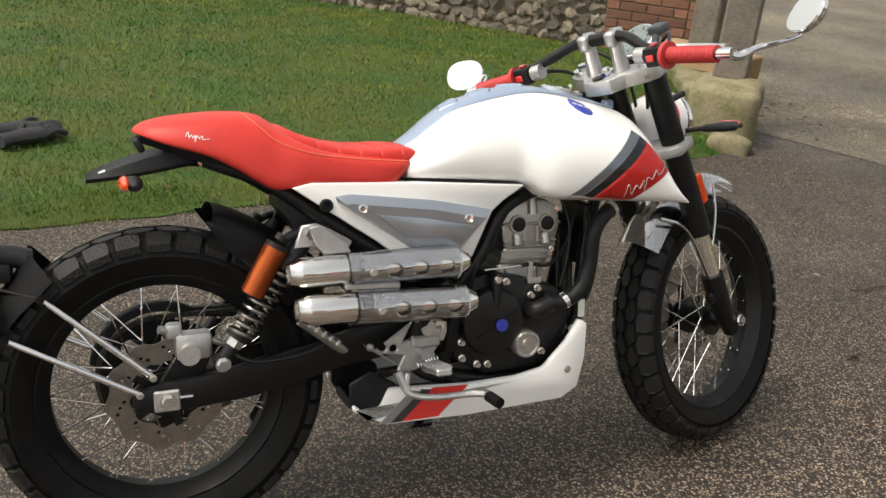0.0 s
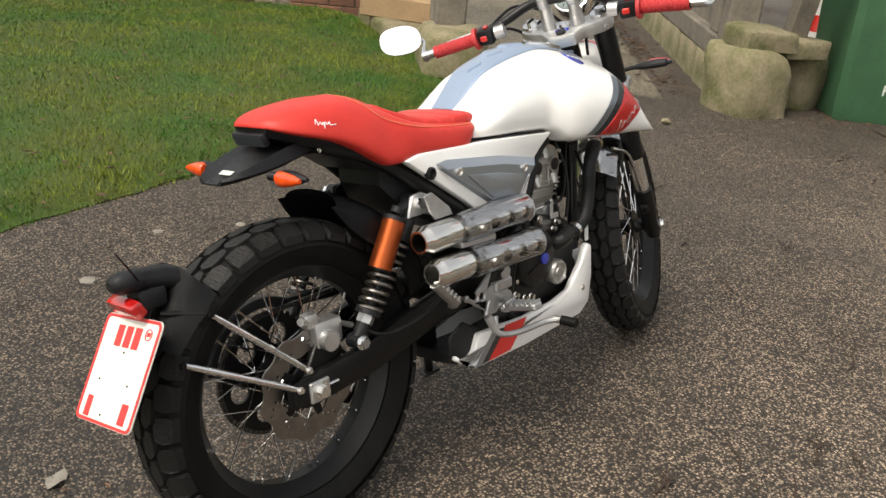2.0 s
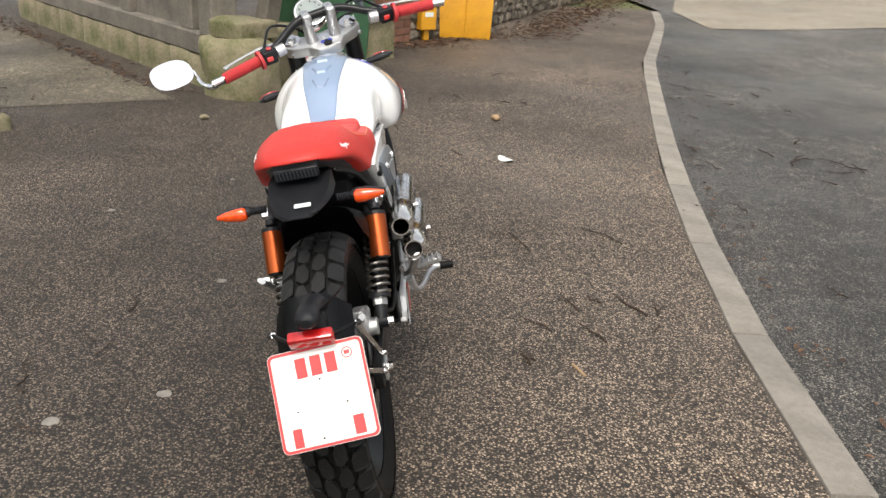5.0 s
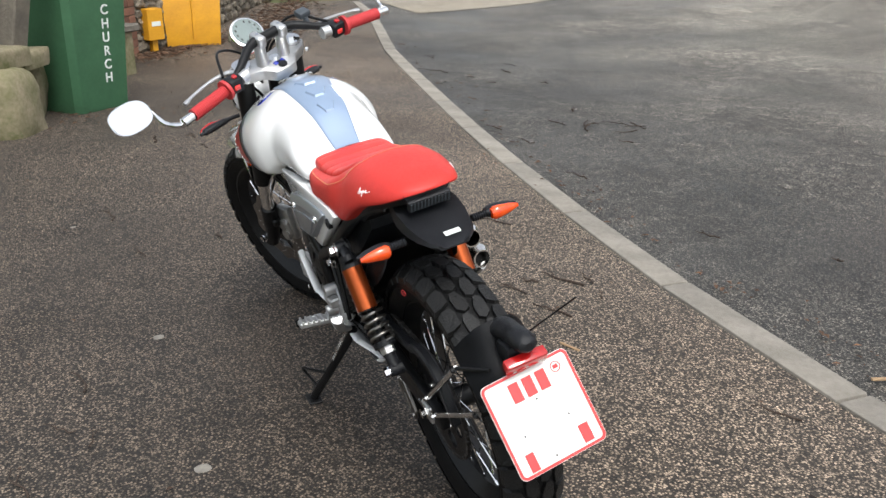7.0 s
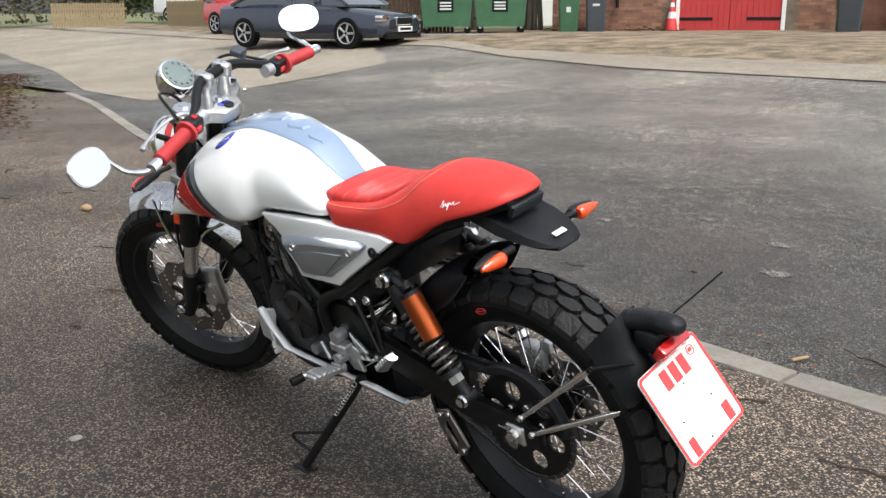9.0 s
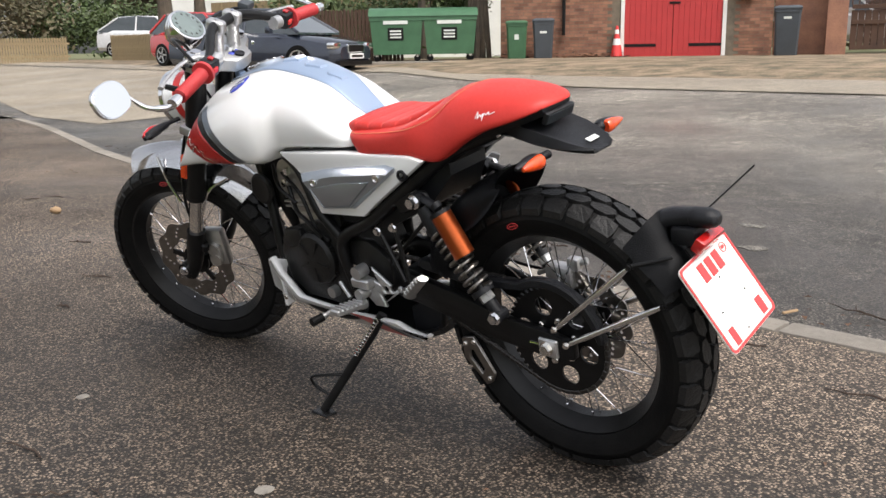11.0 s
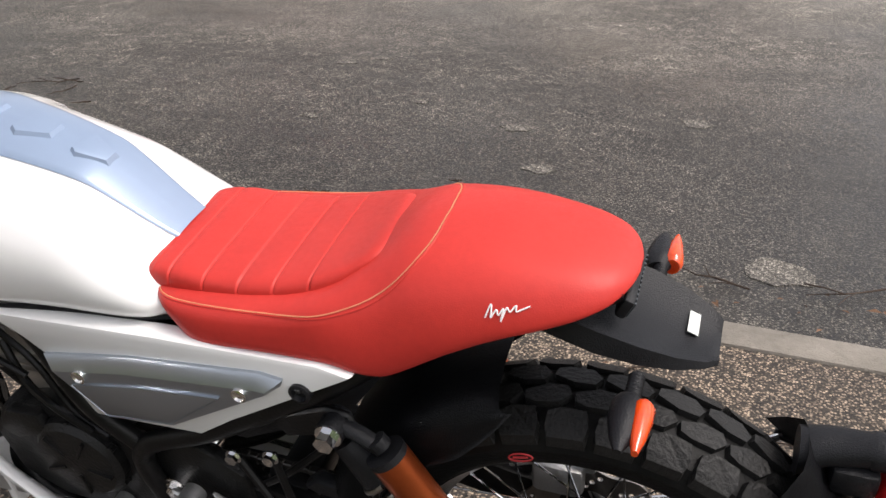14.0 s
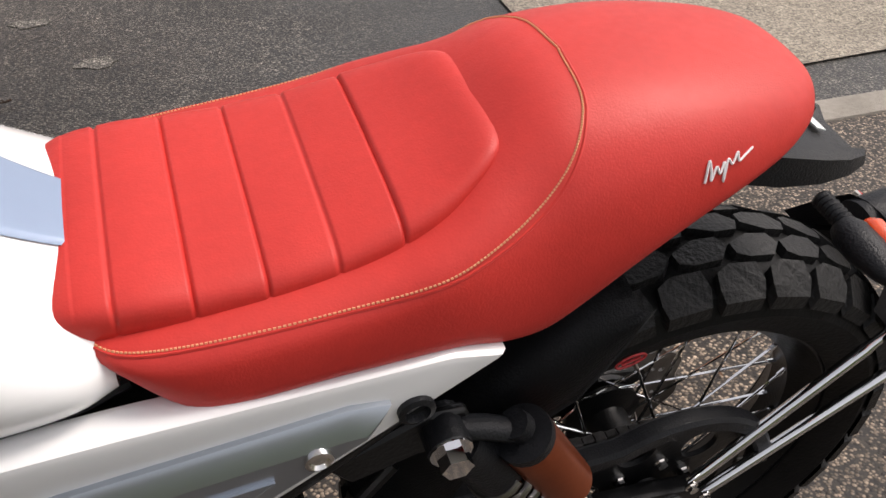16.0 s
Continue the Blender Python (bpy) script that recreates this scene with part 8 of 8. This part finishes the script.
gt = thing("timber_gate", "dark brown boarded timber gate", "gate", Matrix.Translation((6.05, -19.45, 0.72)) @ Matrix.Rotation(math.atan2(-0.9, -1.9), 4, "Z"))
for j in range(16):
    part("board", box(j * 0.14, j * 0.14 + 0.13, 0, 0.03, 0.0, 0.85, 0.004), M_BROWNF, gt)
for z in (0.0, 0.55, 0.88):
    part("rail", box(0, 2.24, -0.03, 0.0, z, z + 0.09, 0.004), M_BROWNF, gt)
for j in range(17):
    part("spindle", box(j * 0.14 - 0.012, j * 0.14 + 0.012, 0.0, 0.025, 0.97, 1.2, 0.002), M_BROWNF, gt)
part("top_rail", box(0, 2.24, -0.03, 0.04, 1.2, 1.28, 0.006), M_BROWNF, gt)


# cars
def car(name, label, m, material, L_, W, H, roof, seed=0, grille=True):
    """x forward; body lofted across stations, cabin with dark glass, wheels."""
    c = thing(name, label, "car", m, "parked cars")
    st = [(-L_ / 2, 0.55, 0.42, H * 0.56), (-L_ / 2 + 0.12, 0.90, 0.28, H * 0.63), (-L_ * 0.30, 1.0, 0.22, H * 0.655), (0, 1.0, 0.20, H * 0.64), (L_ * 0.22, 1.0, 0.20, H * 0.62), (L_ * 0.36, 0.98, 0.22, H * 0.56), (L_ / 2 - 0.14, 0.90, 0.24, H * 0.49), (L_ / 2, 0.66, 0.34, H * 0.42)]
    def ring(x, k, lo, hi):
        w = W / 2 * k
        return [Vector((x, s * w * a, lo + (hi - lo) * b)) for s, a, b in ((-1, 0.88, 0), (-1, 1.0, 0.18), (-1, 1.0, 0.62), (-1, 0.94, 0.88), (-1, 0.80, 1.0), (1, 0.80, 1.0), (1, 0.94, 0.88), (1, 1.0, 0.62), (1, 1.0, 0.18), (1, 0.88, 0))]
    part("body", loft([ring(*s) for s in st]), material, c, deg=30)
    r0, r1, r2, r3 = roof
    cab = [(r0, 0.90, H * 0.62, H * 0.64), (r1, 0.80, H * 0.60, H * 0.97), ((r1 + r2) / 2, 0.80, H * 0.60, H), (r2, 0.78, H * 0.60, H * 0.965), (r3, 0.88, H * 0.60, H * 0.63)]
    part("cabin_glass", loft([[Vector((x, s * W / 2 * a * k, z)) for s, a, z in ((-1, 1.0, lo), (-1, 0.80 if hi > H * 0.8 else 1.0, hi), (1, 0.80 if hi > H * 0.8 else 1.0, hi), (1, 1.0, lo))] for x, k, lo, hi in cab]), M_GLASSDARK, c, "dark tinted glass", deg=25)
    part("roof", loft([[Vector((x, s * W / 2 * 0.80 * k * a, z)) for s, a, z in ((-1, 1.0, hi - 0.03), (-1, 0.9, hi + 0.012), (1, 0.9, hi + 0.012), (1, 1.0, hi - 0.03))] for x, k, hi in ((r1 - 0.05, 0.80, H * 0.955), (r1 + 0.05, 0.81, H * 0.985), ((r1 + r2) / 2, 0.81, H), (r2 - 0.05, 0.80, H * 0.98), (r2 + 0.06, 0.79, H * 0.95))]), material, c)
    for s in (-1, 1):
        for a, b in (((r0, 0.90, H * 0.64), (r1, 0.645, H * 0.97)), ((r3, 0.88, H * 0.63), (r2, 0.63, H * 0.965)), (((r1 + r2) / 2, 0.80, H * 0.63), ((r1 + r2) / 2, 0.645, H * 0.98))):
            part("pillar", tube([(a[0], s * W / 2 * a[1], a[2]), (b[0], s * W / 2 * b[1] * 1.0, b[2])], 0.035, 6), material, c)
        for x in (-L_ * 0.30, L_ * 0.31):
            w = part("wheel", xf(lathe([(0.0, -0.09), (0.20, -0.10), (0.31, -0.095), (0.325, 0.0), (0.31, 0.095), (0.20, 0.10), (0.0, 0.09)], 28), Matrix.Translation((x, s * (W / 2 - 0.09), 0.325))), M_RUBBER, c, "black tyre")
            part("wheel_rim", join(*[xf(box(0.03, 0.19, s * (W / 2 + 0.014) - 0.008, s * (W / 2 + 0.014) + 0.008, -0.022, 0.022, 0.006), Matrix.Translation((x, 0, 0.325)) @ Matrix.Rotation(k * math.tau / 5, 4, "Y")) for k in range(5)], xf(lathe([(0.19, s * (W / 2 + 0.006)), (0.215, s * (W / 2 + 0.02)), (0.215, s * (W / 2 - 0.02)), (0.19, s * (W / 2 - 0.02))], 28, True), Matrix.Translation((x, 0, 0.325)))), M_ALU, w)
        part("headlamp", box(L_ / 2 - 0.20, L_ / 2 - 0.03, s * W * 0.36 - 0.16, s * W * 0.36 + 0.13, H * 0.39, H * 0.475, 0.02, 2), M_CHROME, c, "clear headlamp")
        part("door_mirror", box(L_ * 0.16, L_ * 0.16 + 0.12, s * (W / 2 + 0.08) - 0.09, s * (W / 2 + 0.08) + 0.05, H * 0.62, H * 0.71, 0.02, 2), material, c)
        part("door_handle", box(-0.15, 0.05, s * W / 2 - 0.012, s * W / 2 + 0.012, H * 0.52, H * 0.54, 0.005), material, c)
    part("grille", box(L_ / 2 - 0.06, L_ / 2 + 0.015, -0.32, 0.32, H * 0.335, H * 0.45, 0.012), M_CHROME, c, "chrome-edged grille")
    part("grille_mesh", box(L_ / 2, L_ / 2 + 0.02, -0.29, 0.29, H * 0.345, H * 0.44, 0.004), M_BLACK, c)
    part("number_plate", box(L_ / 2 + 0.0, L_ / 2 + 0.028, -0.26, 0.26, H * 0.245, H * 0.32, 0.003), M_WPAINT, c, "white plate")
    part("plate_bar", box(L_ / 2 + 0.02, L_ / 2 + 0.032, -0.21, 0.21, H * 0.265, H * 0.30), M_BLACK, c, "dark bar")
    part("lower_intake", box(L_ / 2 - 0.1, L_ / 2 + 0.008, -W * 0.36, W * 0.36, H * 0.15, H * 0.22, 0.01), M_BLACK, c)
    return c


car("car_saloon", "dark blue saloon car parked facing the bins", Matrix.Translation((15.4, -10.6, 0.36)) @ Matrix.Rotation(radians(196), 4, "Z"), M_CARBLUE, 4.5, 1.78, 1.42, (-1.75, -0.75, 0.55, 1.35))
car("car_hatchback", "bright red small hatchback car parked at the kerb", Matrix.Translation((21.1, -12.9, 0.50)) @ Matrix.Rotation(radians(185), 4, "Z"), M_CARRED, 3.8, 1.66, 1.46, (-1.75, -1.25, 0.45, 1.25))
car("car_suv", "white sports utility car parked on the drive", Matrix.Translation((35.0, -19.2, 0.72)) @ Matrix.Rotation(radians(205), 4, "Z"), M_CARWHITE, 4.8, 1.94, 1.70, (-2.2, -1.3, 0.6, 1.35))
car("car_estate", "silver car parked behind the brick wall", Matrix.Translation((8.2, -26.0, 0.75)) @ Matrix.Rotation(radians(160), 4, "Z"), M_CARWHITE, 4.3, 1.75, 1.5, (-1.9, -1.3, 0.5, 1.3))


# fences
def picket(a, b, h, material, label, gap=0.02, wd=0.075, z=0.6):
    A, B = Vector((*a, z)), Vector((*b, z))
    d = B - A
    f = thing("picket_fence", label, "fence", Matrix.Translation(A) @ Matrix.Rotation(math.atan2(d.y, d.x), 4, "Z"), "fences")
    n = int(d.length / (wd + gap))
    me = mesh_of("pale", slab([(0, 0), (wd, 0), (wd, h - 0.04), (wd / 2, h), (0, h - 0.04)], 0, 0.02), material)
    for k in range(n):
        part("pale", me, None, f, m=Matrix.Translation((k * (wd + gap), 0, random.Random(k).uniform(-0.01, 0.01))))
    for zz in (0.2, h * 0.72):
        part("rail", box(0, d.length, 0.02, 0.06, zz, zz + 0.07), material, f)
    return f


picket((34.6, -12.2), (33.5, -14.7), 0.95, M_FENCE, "pale weathered picket fence by the road", z=0.56)
picket((31.2, -15.2), (28.4, -15.5), 0.95, M_FENCE, "weathered picket fence beside the drive", z=0.60)
picket((17.2, -12.6), (14.6, -14.1), 1.25, M_BROWNF, "brown picket fence behind the parked car", z=0.6)
fa, fb = bearing(-33.5, 31), bearing(-47.5, 27)
fp = thing("panel_fence", "tall weathered close-boarded fence behind the hedge", "fence", Matrix.Translation((fa.x, fa.y, 0.9)) @ Matrix.Rotation(math.atan2(fb.y - fa.y, fb.x - fa.x), 4, "Z"))
nf = int((fb - fa).length / 0.14)
me = mesh_of("board", box(0.003, 0.137, 0, 0.025, 0, 1.55, 0.003), M_FENCE)
for k in range(nf):
    part("board", me, None, fp, m=Matrix.Translation((k * 0.14, 0.006 * (k % 2), 0)))


# houses
def house(name, label, m, L_, D_, H, rh, wallm, wins, overhang=0.3):
    h_ = thing(name, label, "house", m)
    part("wall", box(0, L_, 0, D_, -0.5, H), wallm, h_)
    part("roof", loft([[Vector((x, -overhang, H - 0.1)), Vector((x, D_ / 2, H + rh)), Vector((x, D_ + overhang, H - 0.1)), Vector((x, D_ + overhang, H + 0.05)), Vector((x, D_ / 2, H + rh + 0.16)), Vector((x, -overhang, H + 0.05))] for x in (-overhang, L_ + overhang)]), M_ROOF, h_)
    for x, z, w, hh in wins:
        wn = part("window", box(x, x + w, -0.06, 0.02, z, z + hh, 0.01), M_WPAINT, h_, "white framed window")
        part("pane", box(x + 0.08, x + w - 0.08, -0.075, -0.055, z + 0.08, z + hh - 0.08), M_GLASSDARK, wn)
    part("chimney", box(L_ * 0.7, L_ * 0.7 + 0.7, D_ / 2 - 0.35, D_ / 2 + 0.35, H + rh * 0.5, H + rh + 1.2), M_BRICKW, h_)
    return h_


p = bearing(-35.2, 52)
house("house", "white rendered house with a brown tiled roof", Matrix.Translation((p.x, p.y, 0.9)) @ Matrix.Rotation(radians(125), 4, "Z"), 9, 7, 5.2, 3.0, M_RENDER, [(1.0, 3.2, 1.2, 1.1), (4.2, 3.2, 1.2, 1.1), (1.0, 0.9, 1.4, 1.2), (6.4, 0.9, 1.2, 1.2)])
p = bearing(-27.8, 50)
house("outhouse", "low white outhouse with a brown tiled roof", Matrix.Translation((p.x, p.y, 0.9)) @ Matrix.Rotation(radians(118), 4, "Z") @ Matrix.Translation((-3.2, 0, 0)), 3.4, 4, 1.9, 1.6, M_RENDER, [(1.2, 0.6, 0.8, 0.8)])
p = bearing(-43.0, 42)
house("bungalow", "long low house with a brown tiled roof behind the fence", Matrix.Translation((p.x, p.y, 0.9)) @ Matrix.Rotation(radians(132), 4, "Z"), 8.5, 7, 2.7, 3.2, M_RENDER, [(2, 1.0, 1.2, 1.0), (5.5, 1.0, 1.2, 1.0)])
house("house", "brick house with white windows beyond the gate", Matrix.Translation((5.6, -24.0, 0.7)) @ Matrix.Rotation(radians(200), 4, "Z"), 8, 6, 5.0, 2.6, M_BRICKW, [(0.6, 0.9, 1.3, 1.3), (3.4, 0.9, 1.3, 1.3)])


# trees and hedges
def leaf_cloud(name, label, category, m, blobs, n, size, material, seed, trunk=None, parent_label=""):
    q = random.Random(seed)
    t = thing(name, label, category, m)
    vv_, ff_ = [], []
    tot = sum(b[3] * b[4] * b[5] for b in blobs)
    for bx, by, bz, rx, ry, rz in blobs:
        cnt = int(n * rx * ry * rz / tot)
        for k in range(cnt):
            d = Vector((q.gauss(0, 1), q.gauss(0, 1), q.gauss(0, 1))).normalized() * (q.random() ** 0.4) * (1 + 0.22 * q.gauss(0, 1))
            c = Vector((bx + d.x * rx, by + d.y * ry, max(0.02, bz + d.z * rz)))
            a = Vector((q.gauss(0, 1), q.gauss(0, 1), q.gauss(0, 0.8))).normalized()
            b = a.orthogonal().normalized()
            s = size * q.uniform(0.6, 1.4)
            i = len(vv_)
            vv_ += [tuple(c - a * s), tuple(c + b * s * 0.5), tuple(c + a * s), tuple(c - b * s * 0.5)]
            ff_.append((i, i + 1, i + 2, i + 3))
    me = bpy.data.meshes.new("crown")
    me.from_pydata(vv_, [], ff_)
    me.materials.append(material)
    part("crown", me, None, t)
    if trunk:
        part("trunk", trunk, M_BARK, t)
    return t


def bare_tree(name, label, m, h, r, seed, twigs=True, lean=0.0):
    q = random.Random(seed)
    t = thing(name, label, "tree", m)
    segs = []
    part("trunk", tube([(0, 0, -0.2), (lean * 0.3, 0.05, h * 0.35), (lean * 0.6, -0.05, h * 0.7), (lean, 0, h)], r, 10, per=4, radii=[r * 1.25, r, r * 0.85, r * 0.6, r * 0.3]), M_BARK, t)

    def grow(p, d, ln, rad, depth):
        e = p + d * ln
        mid = p.lerp(e, 0.5) + Vector((q.gauss(0, 1), q.gauss(0, 1), q.gauss(0, 1))) * ln * 0.06
        segs.append(tube([p, mid, e], rad, 5 if depth else 6, radii=[rad, rad * 0.75, rad * 0.55]))
        if depth < 3:
            for k in range(3 if depth else 4):
                nd_ = (d + Vector((q.gauss(0, 0.6), q.gauss(0, 0.6), q.gauss(0.15, 0.45)))).normalized()
                grow(p.lerp(e, q.uniform(0.45, 1.0)), nd_, ln * q.uniform(0.5, 0.75), rad * 0.5, depth + 1)
    for k in range(7):
        z = h * q.uniform(0.3, 0.95)
        a = q.uniform(0, math.tau)
        grow(Vector((lean * z / h, 0, z)), Vector((math.cos(a), math.sin(a), q.uniform(0.3, 0.9))).normalized(), h * 0.22, r * 0.35, 0)
    part("limbs", join(*segs), M_BARK, t)
    return t


def at_b(deg, d, z=0.75):
    return Matrix.Translation(bearing(deg, d, z))


leaf_cloud("hedge", "clipped dark evergreen hedge behind the white car", "hedge", at_b(-26.5, 46), [(0, -2, 1.4, 1.2, 3.0, 1.2), (-1, -4.5, 1.6, 1.0, 2.0, 1.2), (1, 1, 1.3, 1.2, 2.5, 1.0)], 9000, 0.10, M_LEAF, 1)
leaf_cloud("shrub", "tangle of bare winter shrubs and brambles", "shrub", at_b(-22.5, 44), [(0, 2.5, 2.6, 2.2, 2.6, 2.6), (1, -0.6, 2.2, 2.0, 2.2, 2.2), (0, 6, 3, 2.4, 2.6, 3), (0, 4, 4.6, 2.4, 3.6, 2.0)], 15000, 0.12, M_TWIGC, 2)
leaf_cloud("conifer", "tall dark green conifer beyond the drive", "tree", at_b(-28.2, 56), [(0, 0, 3.0, 2.4, 2.4, 3.0), (0, 0, 6, 1.8, 1.8, 3), (2, 3, 4, 2.4, 2.6, 3.4)], 9000, 0.15, M_LEAF, 3)
leaf_cloud("evergreen", "bushy evergreen tree behind the fence", "tree", at_b(-44.2, 33), [(0, 0, 3.6, 1.6, 1.8, 1.5), (0.8, 0.8, 4.2, 1.4, 1.6, 1.4)], 8000, 0.10, M_LEAF, 4, tube([(0, 0, -0.2), (0, 0, 3.2)], 0.14, 8))
leaf_cloud("evergreen", "ivy-covered bush beside the garage", "bush", at_b(-48.6, 25), [(0, 0, 2.4, 0.9, 1.1, 1.6), (0.3, 0.4, 3.6, 1.0, 1.2, 1.2), (0, 0.2, 1.2, 0.8, 0.9, 1.1)], 9000, 0.07, M_LEAF, 5)
leaf_cloud("hedge", "low evergreen hedge behind the blue car", "hedge", at_b(-42.5, 26), [(0, -1.5, 1.0, 0.8, 1.8, 0.75), (0, 1.6, 1.0, 0.8, 1.8, 0.7)], 6000, 0.07, M_LEAF, 6)
leaf_cloud("evergreen", "bare hedge and trees beyond the brick wall", "tree", at_b(-69.5, 40), [(0, 0, 3, 3.5, 4, 3), (2, -4, 3.4, 3, 3, 3)], 9000, 0.16, M_TWIGC, 7)
bare_tree("tree", "bare tree with a thick trunk by the white house", at_b(-30.9, 30, 0.65), 8.0, 0.20, 11)
bare_tree("tree", "slender bare tree trunk before the white house", at_b(-32.9, 36, 0.7), 8.5, 0.20, 12)
bare_tree("tree", "pale birch trunk behind the containers", at_b(-46.6, 24.5, 0.62), 8.0, 0.14, 13)
tr = thing("ivy_trunks", "cluster of rough trunks and poles beside the garage corner", "tree", at_b(-50.6, 23.2, 0.55))
for k in range(6):
    part("trunk", tube([(0.10 * k, 0.12 * (k % 3), -0.1), (0.10 * k + 0.05, 0.1, 1.6), (0.10 * k - 0.03, 0.12, 3.8)], 0.05, 7, radii=[0.07, 0.055, 0.04]), M_BARK, tr)

# traffic cone by the garage doors
c2 = copy_thing(cone, Matrix.Translation((10.72, -17.35, 0.60)))
tagged(c2, "orange and white traffic cone beside the garage doors")

# ---- walls in separate stones and bricks, last ----
flint_wall("wall_flint_west", (-3.2, wall_line(-3.2)), (4.25, wall_line(4.25)), 1.35, 0.4, 900, "flint and mortar churchyard wall", 1)
brick_block("wall_brick_end", (4.20, 5.02), (4.72, 4.46), 1.4, 0.42, "red brick end of the flint wall")
flint_wall("wall_flint_bay", (7.80, -0.02), (8.36, -0.50), 1.7, 0.4, 120, "flint bay between the brick pier and the roadside wall", 4)
we = flint_wall("wall_flint_east", (8.35, -0.55), (17.8, -4.6), 1.7, 0.4, 1100, "flint and mortar roadside wall with brick bands", 2)
brick_block("wall_brick_pier", (7.36, 0.30), (7.80, -0.04), 1.75, 0.42, "old red brick end pier of the roadside wall")
